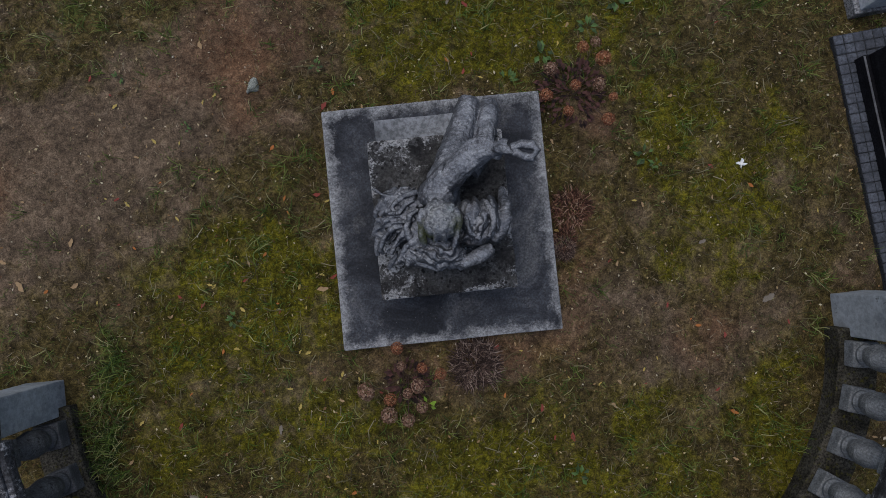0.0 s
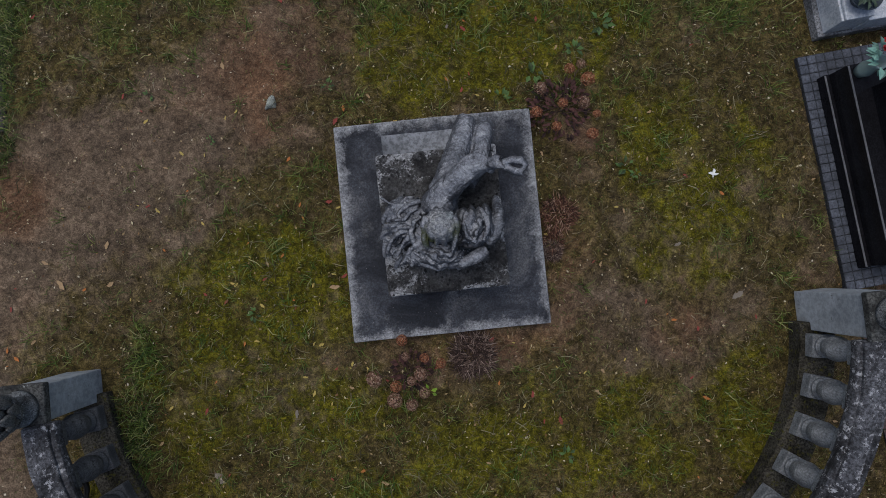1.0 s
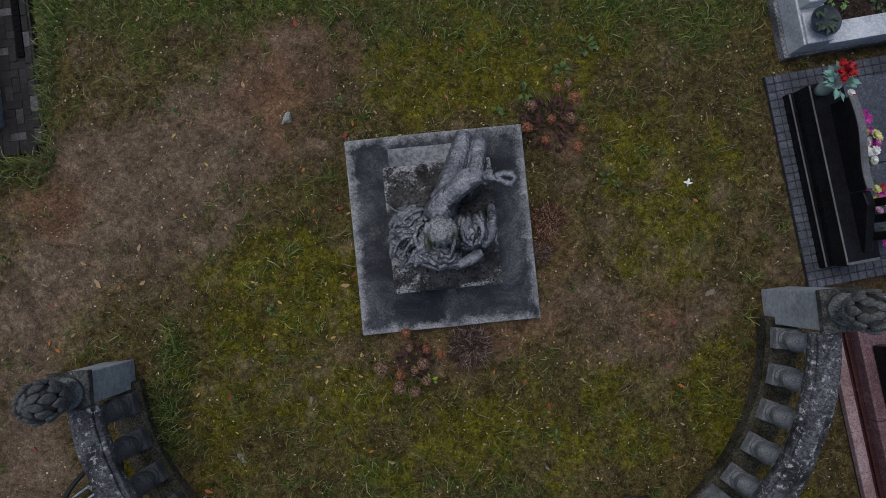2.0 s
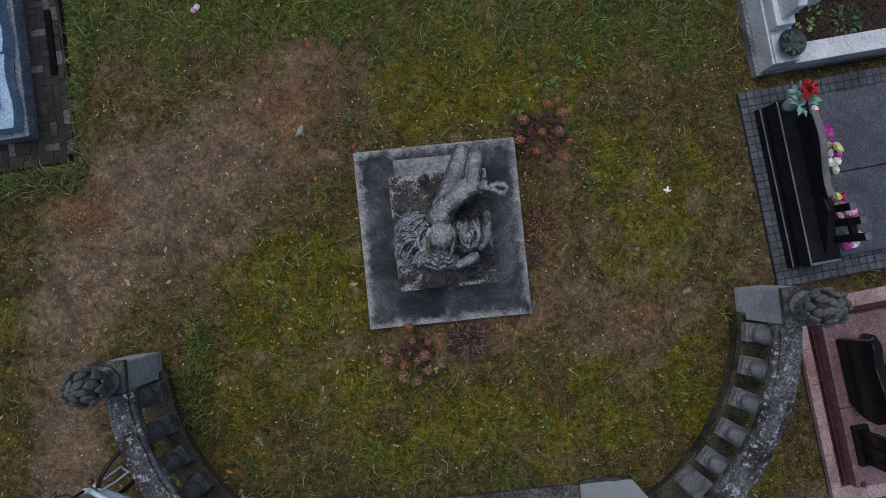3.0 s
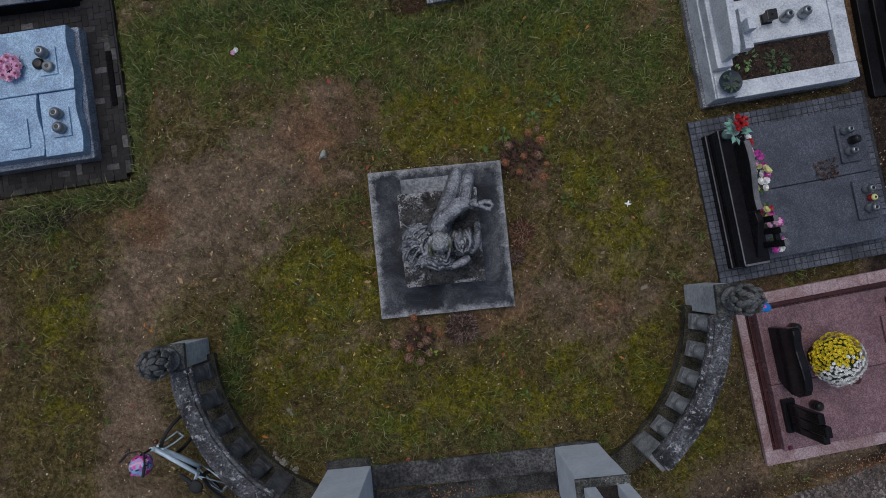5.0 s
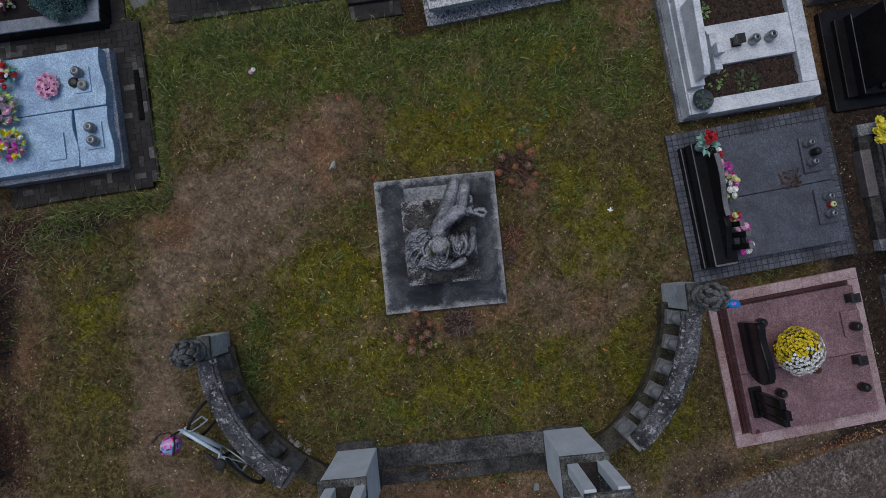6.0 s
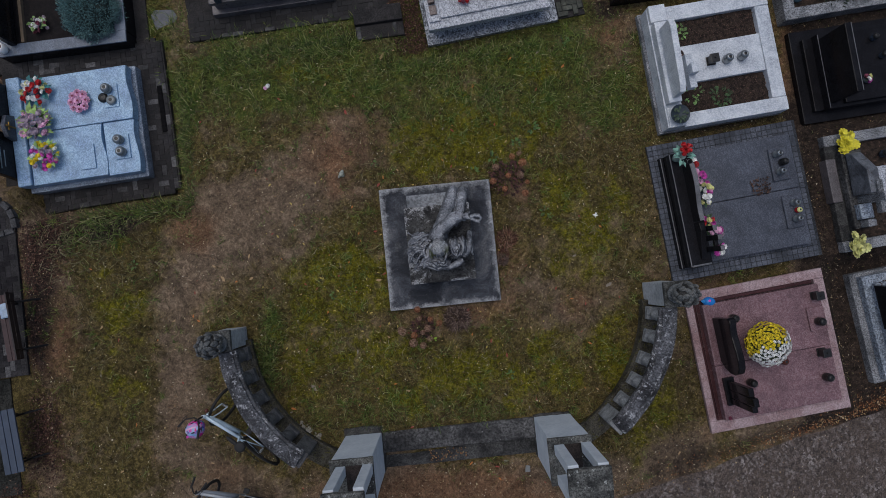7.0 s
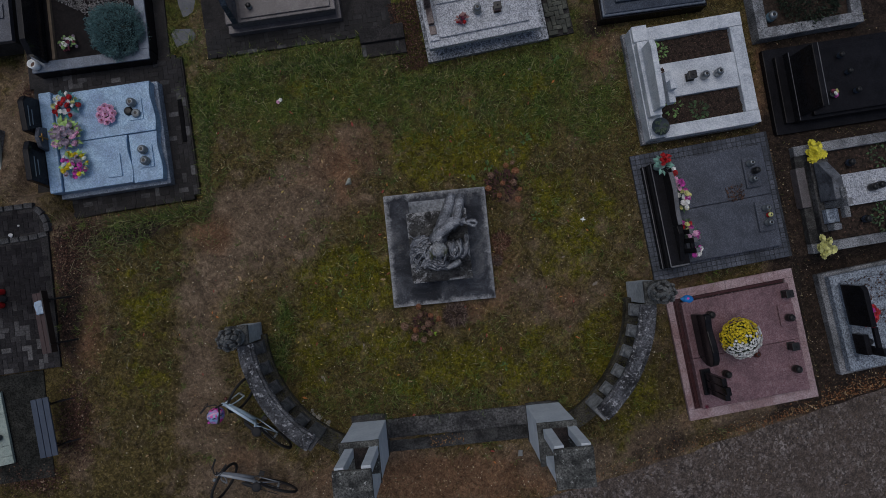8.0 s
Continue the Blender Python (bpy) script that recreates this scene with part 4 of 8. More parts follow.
MAT_WHITE = stone("white_marble", (0.46, 0.5, 0.55), (0.66, 0.7, 0.74), 2.5, 0.5, (0.24, 0.25, 0.25), 0.61, 0.25, 0.0, 0.3)
MAT_GREYST = stone("grey_terrazzo", (0.09, 0.096, 0.105), (0.25, 0.26, 0.275), 3.0, 0.8, (0.05, 0.05, 0.05), 0.62, 0.5, 0.3)
MAT_BROWN = granite("brown_grey_granite", (0.12, 0.11, 0.115), (0.07, 0.062, 0.065), (0.2, 0.185, 0.19), 0.3, 80, 0.5)
MAT_REDST = granite("red_brown_granite", (0.12, 0.085, 0.08), (0.06, 0.045, 0.045), (0.22, 0.18, 0.17), 0.25, 60, 0.6)
MAT_NAVY = granite("navy_granite", (0.035, 0.05, 0.075), (0.015, 0.02, 0.03), (0.09, 0.11, 0.15), 0.2, 80, 0.5)
MAT_MINT = stone("mint_tile", (0.25, 0.31, 0.275), (0.33, 0.39, 0.35), 2.0, 0.5, None, 0.6, 0.2, 0.0, 0.2)
MAT_BED = stone("bed_concrete", (0.014, 0.013, 0.013), (0.035, 0.032, 0.032), 4.0, 0.95)
MAT_COBBLE = pieces("cobble_dark", (0.07, 0.08, 0.102), (0.11, 0.122, 0.15), 0.8)
MAT_BRICK = pieces("brick_dark", (0.013, 0.012, 0.013), (0.034, 0.032, 0.034), 0.85, (0.13, 0.13, 0.135))
MAT_BRICK_BLACK = pieces("brick_black", (0.01, 0.0095, 0.01), (0.02, 0.019, 0.02), 0.8, (0.034, 0.033, 0.034))
MAT_SOIL = stone("bed_soil", (0.012, 0.008, 0.006), (0.06, 0.04, 0.028), 14.0, 1.0, (0.12, 0.09, 0.06), 0.68, 1.0)
MAT_PEAT = stone("peat_soil", (0.005, 0.004, 0.0045), (0.016, 0.012, 0.012), 12.0, 1.0, (0.04, 0.03, 0.026), 0.72, 1.0)
MAT_GLASS = plain("smoked_glass", (0.2, 0.225, 0.235), 0.15, 0.0, 0.3)
MAT_CHROME = plain("grey_metal", (0.3, 0.32, 0.33), 0.3, 0.9, 0.2)
MAT_LID = plain("black_plastic", (0.012, 0.012, 0.012), 0.35, 0.0, 0.3)
MAT_REDGLASS = plain("red_plastic", (0.45, 0.02, 0.02), 0.25, 0.0, 0.2)
MAT_BRONZE = plain("dark_bronze", (0.035, 0.03, 0.028), 0.4, 0.4, 0.4)
MAT_AMBER = plain("brown_glass", (0.1, 0.03, 0.02), 0.15, 0.0, 0.2)
MAT_GOLD = plain("brass", (0.35, 0.22, 0.06), 0.35, 1.0, 0.2)
MAT_LEAF = plain("leaf_green", (0.05, 0.1, 0.035), 0.6, 0.0, 0.5, 9, by_island=True)
MAT_LEAF_PALE = plain("leaf_pale_green", (0.17, 0.3, 0.09), 0.55, 0.0, 0.4, 9, by_island=True)
MAT_LEAF_LIME = plain("leaf_lime", (0.28, 0.44, 0.13), 0.55, 0.0, 0.4, 9, by_island=True)
MAT_STALK = plain("stalk_brown", (0.07, 0.04, 0.03), 0.85, 0.0, 0.6, 9, by_island=True)
MAT_POT = plain("pot_plastic", (0.03, 0.045, 0.06), 0.5, 0.0, 0.3)
PETALS = {
    "wine": plain("petal_wine", (0.16, 0.03, 0.06), 0.6, 0, 0.4, by_island=True),
    "red": plain("petal_red", (0.42, 0.015, 0.02), 0.6, 0, 0.4, by_island=True),
    "pink": plain("petal_pink", (0.78, 0.45, 0.64), 0.6, 0, 0.3, by_island=True),
    "magenta": plain("petal_magenta", (0.5, 0.06, 0.36), 0.6, 0, 0.4, by_island=True),
    "lilac": plain("petal_lilac", (0.36, 0.29, 0.36), 0.6, 0, 0.35, by_island=True),
    "white": plain("petal_white", (0.8, 0.81, 0.79), 0.6, 0, 0.2, by_island=True),
    "yellow": plain("petal_yellow", (0.72, 0.58, 0.02), 0.6, 0, 0.25, by_island=True),
    "lemon": plain("petal_lemon", (0.72, 0.66, 0.06), 0.6, 0, 0.2, by_island=True),
    "cream": plain("petal_cream", (0.6, 0.6, 0.25), 0.6, 0, 0.3, by_island=True),
    "teal": plain("petal_teal", (0.03, 0.16, 0.17), 0.6, 0, 0.3, by_island=True),
}


# ---- small things on graves ----
def petal_ring(bm, count, r0, r1, width, rise, z, turn=0.0):
    """A ring of cupped petals."""
    for i in range(count):
        a = turn + 2 * math.pi * i / count
        c, s = math.cos(a), math.sin(a)

        def at(r, w, h):
            return bm.verts.new((r * c - w * s, r * s + w * c, z + h))

        m = (r0 + r1) * 0.55
        a0, a1, a2, a3 = at(r0, 0, 0), at(m, -width, rise * 0.5 + width * 0.4), at(m, width, rise * 0.5 + width * 0.4), at(m, 0, rise * 0.4)
        t1, t2 = at(r1 * 0.96, -width * 0.55, rise), at(r1 * 0.96, width * 0.55, rise)
        bm.faces.new((a0, a1, a3))
        bm.faces.new((a0, a3, a2))
        bm.faces.new((a1, t1, a3))
        bm.faces.new((a3, t1, t2))
        bm.faces.new((a3, t2, a2))


BLOSSOM = {}


def blossom(parent, colour, size, m, double=True):
    """One flower head; heads of a colour share their mesh."""
    key = (colour, double)
    if key not in BLOSSOM:
        bm = bmesh.new()
        petal_ring(bm, 9, 0.1, 1.0, 0.3, 0.25, 0.0)
        petal_ring(bm, 8, 0.08, 0.75, 0.25, 0.4, 0.08, 0.3)
        if double:
            petal_ring(bm, 6, 0.05, 0.5, 0.2, 0.4, 0.14, 0.1)
        ball((0, 0, 0.2), (0.17, 0.17, 0.12), bm, 1)
        ob = part("blossom", bm, PETALS[colour], parent)
        BLOSSOM[key] = ob.data
    else:
        ob = new("blossom", BLOSSOM[key])
        ob.parent = parent
    ob.matrix_basis = m @ Matrix.Diagonal((size, size, size, 1))
    return ob


def leaf_clump(parent, r, count, length, rng, mat, z=0.0, name="leaves"):
    bm = bmesh.new()
    for _ in range(count):
        a, d = rng.uniform(0, 6.28), r * math.sqrt(rng.random())
        x, y = d * math.cos(a), d * math.sin(a)
        a += rng.uniform(-0.8, 0.8)
        l, w, h = length * rng.uniform(0.6, 1.2), length * rng.uniform(0.18, 0.3), z + rng.uniform(0, 0.06)
        c, s = math.cos(a), math.sin(a)
        p = [(0, 0, 0), (l * 0.5, -w, 0.25 * l), (l * 0.55, 0, 0.17 * l), (l * 0.5, w, 0.25 * l), (l, 0, 0.1 * l)]
        v = [bm.verts.new((x + c * q[0] - s * q[1], y + s * q[0] + c * q[1], h + q[2])) for q in p]
        for f in ((0, 1, 2), (0, 2, 3), (1, 4, 2), (2, 4, 3)):
            bm.faces.new([v[i] for i in f])
    ob = part(name, bm, mat, parent)
    tagged(ob, kind="stuff")
    return ob


def bouquet(m, colours, r, count, label, seed, size=0.06, group="", leaf=None, leaves=26, height=0.16, leaf_len=0.13):
    rng = random.Random(seed)
    t = thing("flower_arrangement", label, "flowers", m, group)
    part("holder", lathe([(0.0, 0.0), (0.06, 0.0), (0.07, 0.05), (0.03, 0.08), (0.0, 0.08)], 12), MAT_POT, t)
    leaf_clump(t, r * 0.75, leaves, leaf_len, rng, leaf or MAT_LEAF, height * 0.35)
    made = []
    for i in range(count):
        for _ in range(30):
            a, d = rng.uniform(0, 6.28), r * math.sqrt(rng.random())
            p = (d * math.cos(a), d * math.sin(a))
            if all(math.hypot(p[0] - q[0], p[1] - q[1]) > size * 1.25 for q in made):
                break
        made.append(p)
        z = height * (1.0 - 0.5 * (d / r) ** 2) + rng.uniform(-0.02, 0.02)
        blossom(t, colours[i % len(colours)], size * rng.uniform(0.8, 1.25), pose(p[0], p[1], z, rng.uniform(-30, 30), rng.uniform(-30, 30), rng.uniform(0, 360)), i % 3 > 0)
    return t


def lantern(m, label, body=None, lid=None, r=0.055, h=0.17, group="", square=False):
    """A candle lantern: a jar with a rim under a vented lid."""
    t = thing("grave_lantern", label, "lantern", m, group)
    if square:
        part("foot", box(-r, r, -r, r, 0, 0.025, 0.004), lid or MAT_LID, t)
        part("jar", box(-r * 0.82, r * 0.82, -r * 0.82, r * 0.82, 0.025, h * 0.75, 0.006), body or MAT_GLASS, t)
        part("lid", box(-r, r, -r, r, h * 0.75, h, 0.012), lid or MAT_LID, t)
        part("knob", ball((0, 0, h + 0.012), 0.016, sub_div=2), lid or MAT_LID, t)
    else:
        part("jar", lathe([(0, 0), (r * 0.8, 0), (r, 0.02), (r * 1.02, h * 0.45), (r * 0.85, h * 0.62), (r * 0.85, h * 0.7), (0, h * 0.7)], 18), body or MAT_GLASS, t, smooth=True)
        part("lid", lathe([(0, h * 0.7), (r * 0.95, h * 0.7), (r * 0.95, h * 0.78), (r * 0.7, h * 0.92), (r * 0.5, h), (r * 0.42, h), (r * 0.38, h * 0.93), (0, h * 0.93)], 18), lid or MAT_CHROME, t, smooth=True)
        part("vent", lathe([(0, h * 0.932), (r * 0.36, h * 0.932), (r * 0.3, h * 0.96), (0, h * 0.965)], 14), MAT_LID, t)
    return t


def pave(parent, name, mat, x0, x1, y0, y1, z, size, keep, pattern="grid", gap=0.006, seed=1, thick=0.05):
    """Separate paving pieces on one shared mesh for each turn."""
    rng = random.Random(seed)
    w, l = (size, size) if pattern == "grid" else (size, 2 * size)
    bm = box(gap / 2 - l / 2, l / 2 - gap / 2, gap / 2 - w / 2, w / 2 - gap / 2, -thick, 0, min(0.005, gap / 2), seg=1)
    first = None
    ni, nj = int((x1 - x0) / w), int((y1 - y0) / w)
    for i in range(ni):
        for j in range(nj):
            if pattern == "grid":
                cx, cy, turn = x0 + (i + 0.5) * w, y0 + (j + 0.5) * w, 0
            else:
                k = (i - j) % 4
                if k == 0:
                    cx, cy, turn = x0 + (i + 1) * w, y0 + (j + 0.5) * w, 0
                elif k == 3:
                    cx, cy, turn = x0 + (i + 0.5) * w, y0 + (j + 1) * w, 90
                else:
                    continue
            if not keep(cx, cy):
                continue
            m = pose(cx, cy, z + rng.uniform(-0.004, 0.003), rng.uniform(-0.8, 0.8), rng.uniform(-0.8, 0.8), turn + rng.uniform(-0.8, 0.8))
            if first is None:
                ob = part(name, bm, mat, parent, m=m)
                first = ob.data
            else:
                ob = new(name, first)
                ob.parent, ob.matrix_basis = parent, m


def bars(parent, m, rows, mat=None):
    """Plain bars in place of writing, on a stone's face: (y, z, length)."""
    bm = bmesh.new()
    for y, z, l in rows:
        box(-0.002, 0.004, y - l / 2, y + l / 2, z - 0.012, z + 0.012, 0, bm)
    tagged(part("inscription", bm, mat or MAT_GOLD, parent, m=m), kind="stuff")


def cross_mesh(w, h, arm, arm_z, t):
    bm = box(-t / 2, t / 2, -w / 2, w / 2, 0, h, 0.006)
    box(-t / 2, t / 2, -arm / 2, -w / 2 + 0.002, arm_z - w / 2, arm_z + w / 2, 0.006, bm)
    box(-t / 2, t / 2, w / 2 - 0.002, arm / 2, arm_z - w / 2, arm_z + w / 2, 0.006, bm)
    return bm


def upright(points, x0, x1, bevel=0.01):
    """A standing slab from an outline of (y, z), between x0 and x1."""
    m = Matrix(((0, 0, 1, 0), (1, 0, 0, 0), (0, 1, 0, 0), (0, 0, 0, 1)))
    return prism(points, x0, x1, bevel, None, m)


def wavy_slab(x0, x1, y0, y1, z0, z1, wave=0.03, bevel=0.012):
    """A slab whose foot edge runs in a soft S."""
    n = 12
    pts = [(x0, y0)] + [(x1 + wave * math.sin(2 * math.pi * i / n) - wave, y0 + (y1 - y0) * i / n) for i in range(n + 1)] + [(x0, y1)]
    return prism(pts, z0, z1, bevel)


def litter(base, x0, x1, y0, y1, z, n, seed, mat=None, label="withered brown leaves and stalks strewn on a grave bed", size=1.0):
    """Dead leaves and stalks strewn on a bed."""
    rng = random.Random(seed)
    verts, faces = [], []
    for _ in range(n):
        x, y, a, l = rng.uniform(x0, x1), rng.uniform(y0, y1), rng.uniform(0, 6.28), rng.uniform(0.02, 0.06) * size
        c, s, w = math.cos(a) * l, math.sin(a) * l, rng.uniform(0.15, 0.45)
        h = z + rng.uniform(0.0, 0.03)
        b = len(verts)
        verts += [(x, y, h), (x + c * 0.5 - s * w, y + s * 0.5 + c * w, h + rng.uniform(0, 0.02)), (x + c, y + s, h), (x + c * 0.5 + s * w, y + s * 0.5 - c * w, h + rng.uniform(0, 0.02))]
        faces.append((b, b + 1, b + 2, b + 3))
    ob = raw("dead_leaves", verts, faces, mat or MAT_STALK)
    ob.matrix_world = base
    tagged(ob, label, "dead leaves", kind="stuff")


# ---- grey double grave behind the railing's end ----
def build_grey_grave():
    base = pose(4.33, -0.66, 0, 0, 0, 10.6)
    t = thing("grave", "dark grey granite double grave edged with small cobbles", "grave", base)
    part("bed", box(-0.055, 2.74, 0.0, 2.55, -0.9, -0.138, 0.01), MAT_JOINT, t)
    part("plinth", box(0.54, 2.5, 0.25, 2.3, -0.5, -0.06, 0.01), MAT_DARK, t)
    part("slab", box(0.56, 2.49, 1.3, 2.29, -0.055, 0.03, 0.012), MAT_DARK, t)
    part("slab", box(0.56, 2.49, 0.26, 1.29, -0.055, 0.03, 0.012), MAT_DARK, t)
    part("back_step", box(0.1, 0.162, 0.22, 2.28, -0.5, -0.01, 0.01), MAT_BLACK, t, "polished black granite step")
    part("headstone_base", box(0.165, 0.556, 0.23, 2.28, -0.5, 0.26, 0.014), MAT_BLACK, t, "polished black granite base")
    wave = [(1.02, 0.25)] + [(2.02, 0.25)] + [(2.02 - 1.0 * i / 14, 0.56 + 0.04 * math.sin(i / 14 * 5.6)) for i in range(15)]
    head = part("headstone", upright(wave, 0.36, 0.45, 0.012), MAT_BLACK, t, "polished black headstone with a waved top")
    top = [(y, z - 0.001) for y, z in wave[2:]] + [(y, z + 0.008) for y, z in wave[:1:-1]]
    part("top_edge", upright(top, 0.365, 0.445, 0), MAT_EDGE_GLINT, t, "grey strip painted as sky glint along the top edge")
    part("step_edge", box(0.102, 0.12, 0.23, 2.27, -0.012, -0.004, 0.003), MAT_EDGE_GLINT, t, "grey strip painted as sky glint along the edge")
    part("base_edge", box(0.167, 0.186, 0.24, 2.27, 0.258, 0.266, 0.003), MAT_EDGE_GLINT, t, "grey strip painted as sky glint along the edge")
    part("base_edge", box(0.188, 0.54, 0.232, 0.262, 0.258, 0.266, 0.003), MAT_EDGE_GLINT, t, "grey strip painted as sky glint along the edge")
    bars(head, pose(0.452, 0, 0), [(1.75, 0.42, 0.34), (1.75, 0.34, 0.26), (1.28, 0.42, 0.34), (1.28, 0.34, 0.26)])
    part("side_stone", upright([(0.34, 0.25), (1.0, 0.25), (1.0, 0.46), (0.85, 0.5), (0.34, 0.3)], 0.36, 0.45, 0.012), MAT_BLACK, t)
    for y, h in ((0.5, 0.86), (0.69, 0.84), (0.86, 0.72)):
        part("pillar", box(0.46, 0.535, y - 0.045, y + 0.045, 0.25, h, 0.008), MAT_BLACK, t)
        part("pillar_top", box(0.464, 0.531, y - 0.041, y + 0.041, h, h + 0.006, 0.002), MAT_EDGE_GLINT, t)
    part("crossbar", box(0.468, 0.528, 0.545, 0.645, 0.6, 0.68, 0.006), MAT_BLACK, t)
    pave(t, "cobble", MAT_COBBLE, -0.055, 2.74, 0.0, 2.55, -0.13, 0.098, lambda x, y: not (0.13 < x < 2.46 and 0.25 < y < 2.27), "grid", 0.011, 3, 0.08)
    for x0, y0 in ((2.03, 1.47), (2.1, 0.58)):
        tray = thing("lantern_tray", "dark granite lantern tray on the grave slab", "tray", base @ pose(x0, y0, 0.03), "lantern trays")
        part("plate", box(0.0, 0.32, 0.0, 0.6, 0.0, 0.045, 0.02, seg=3), MAT_DARK, tray)
    for x, y, k in ((2.14, 1.95, 0), (2.22, 1.79, 1), (2.14, 1.63, 0), (2.27, 1.03, 0), (2.31, 0.89, 2), (2.26, 0.74, 0)):
        lantern(base @ pose(x, y, 0.075), ("clear glass grave lantern with a grey metal lid", "black grave lantern on a granite tray", "red grave lantern with a pale lid")[k], (MAT_GLASS, MAT_LID, MAT_REDGLASS)[k], (MAT_CHROME, MAT_LID, PETALS["cream"])[k], 0.065 if k != 2 else 0.05, 0.19 if k != 2 else 0.14, "lanterns on the grey grave")
    litter(base, 1.6, 1.95, 1.28, 1.58, 0.035, 110, 91)
    vase = thing("flower_vase", "pale vase of red artificial roses with green leaves", "flowers", base @ pose(0.27, 2.19, 0.26))
    part("vase", lathe([(0, 0), (0.06, 0), (0.08, 0.1), (0.055, 0.24), (0.075, 0.3), (0.06, 0.3), (0.04, 0.24), (0, 0.22)], 18), plain("vase_glaze", (0.3, 0.4, 0.38), 0.3), vase, smooth=True)
    rng = random.Random(5)
    leaf_clump(vase, 0.1, 30, 0.12, rng, plain("leaf_teal_pale", (0.16, 0.32, 0.26), 0.6, 0.0, 0.4, by_island=True), 0.3)
    for i in range(9):
        a, q = i * 2.4, 0.034 * math.sqrt(i)
        blossom(vase, "red", 0.046, pose(0.02 + q * math.cos(a), q * math.sin(a) + 0.08, 0.5 - q * 0.6, rng.uniform(-30, 30), rng.uniform(-30, 30), i * 40))
    for x, y, cols, r, n in ((0.55, 2.05, ["red", "white"], 0.08, 5), (0.62, 1.8, ["magenta", "pink", "pink"], 0.11, 8), (0.7, 1.57, ["cream", "white", "magenta"], 0.11, 8), (0.67, 1.38, ["white", "cream"], 0.09, 6), (0.64, 0.99, ["red", "cream", "magenta"], 0.09, 6), (0.72, 0.77, ["pink", "magenta", "lilac"], 0.1, 7), (0.72, 0.48, ["magenta", "white"], 0.09, 6)):
        bouquet(base @ pose(x, y, 0.03), cols, r, n, "small bunch of artificial " + cols[0] + " flowers leaning on the headstone", int(y * 100), 0.055, "bunches on the grey grave", None, 12, 0.34, 0.1)


build_grey_grave()


# ---- pink double grave ----
def build_pink_grave():
    base = pose(5.0, -3.41, 0, 0, 0, 10.8)
    t = thing("grave", "pink granite double grave with a pale tiled border", "grave", base)
    part("bed", box(-0.02, 2.58, 0.0, 2.56, -1.0, -0.27, 0.01), MAT_BED, t)
    ends = [-0.03, 0.4, 0.78, 1.2, 1.62, 2.08, 2.57]
    sides = [0.203, 0.62, 1.1, 1.52, 1.98, 2.4]
    for a0, a1 in zip(ends, ends[1:]):
        part("tile", box(a0, a1 - 0.003, -0.01, 0.2, -0.3, -0.22, 0.004, seg=1), MAT_PINK_TILE, t)
        part("tile", box(a0, a1 - 0.003, 2.403, 2.58, -0.3, -0.22, 0.004, seg=1), MAT_PINK_TILE, t)
    for a0, a1 in zip(sides, sides[1:]):
        part("tile", box(-0.03, 0.1, a0, a1 - 0.003, -0.3, -0.22, 0.004, seg=1), MAT_PINK_TILE, t)
        part("tile", box(2.38, 2.567, a0, a1 - 0.003, -0.3, -0.22, 0.004, seg=1), MAT_PINK_TILE, t)
    part("gutter", box(0.1, 0.24, 0.2, 2.4, -0.5, -0.25, 0.008), MAT_MAROON, t, "dark maroon sunken strip")
    part("gutter", box(0.24, 2.36, 2.335, 2.4, -0.5, -0.25, 0.008), MAT_MAROON, t)
    part("fillet", box(0.14, 0.16, 0.24, 2.36, -0.25, -0.21, 0.006), MAT_MAROON, t)
    part("slab", box(0.22, 2.37, 0.205, 1.2, -0.45, -0.1, 0.015), MAT_PINK, t)
    part("slab", box(0.22, 2.37, 1.205, 2.325, -0.45, -0.1, 0.015), MAT_PINK, t)
    part("plate", box(2.05, 2.36, 1.5, 1.92, -0.1, -0.06, 0.01), MAT_PINK, t)
    hump = [(1.28, -0.1), (1.16, 0.03), (1.095, 0.18), (1.085, 0.36), (1.13, 0.49), (1.23, 0.565), (1.38, 0.59), (1.52, 0.578), (1.66, 0.55), (1.79, 0.525), (1.9, 0.53), (2.0, 0.56), (2.07, 0.555), (2.105, 0.49)]
    curve = [(2.07, -0.1)] + hump[::-1]
    curve = curve[::-1]
    head = part("headstone", upright(curve, 0.34, 0.46, 0.02), MAT_BLACK, t, "polished black headstone with rounded shoulders")
    bars(head, pose(0.462, 0, 0), [(1.6, 0.35, 0.5), (1.6, 0.27, 0.36), (1.6, 0.19, 0.42)])
    for y0, y1, top in ((0.515, 0.625, 0.76), (0.628, 0.778, 0.85), (0.781, 0.93, 0.745)):
        part("step_stone", box(0.335, 0.425, y0, y1, -0.1, top, 0.015), MAT_BLACK, t)
    part("stone_foot", box(0.29, 0.48, 0.48, 0.98, -0.1, -0.02, 0.012), MAT_BLACK, t)
    for x, y, k, sq in ((2.26, 2.12, 0, True), (2.2, 1.66, 1, False), (2.16, 1.1, 0, True), (2.15, 0.65, 1, False), (0.78, 0.81, 1, False), (0.7, 2.0, 1, False)):
        lantern(base @ pose(x, y, -0.1 if not (1.5 < y < 1.92 and x > 2.05) else -0.06, 0, 0, 12 * k), ("square black grave lantern on the pink slab", "dark bronze grave lantern with a domed lid")[k], MAT_BRONZE if k else MAT_LID, MAT_LID, 0.075, 0.2, "dark lanterns on the pink grave", sq)
    lantern(base @ pose(1.43, 1.08, -0.1), "brown glass grave lantern beside the flower pot", MAT_AMBER, MAT_AMBER, 0.065, 0.17)
    orn = thing("ornament", "glossy blue ornament with a pointed end on the border", "ornament", base @ pose(0.38, 2.36, -0.25, 0, 0, 165))
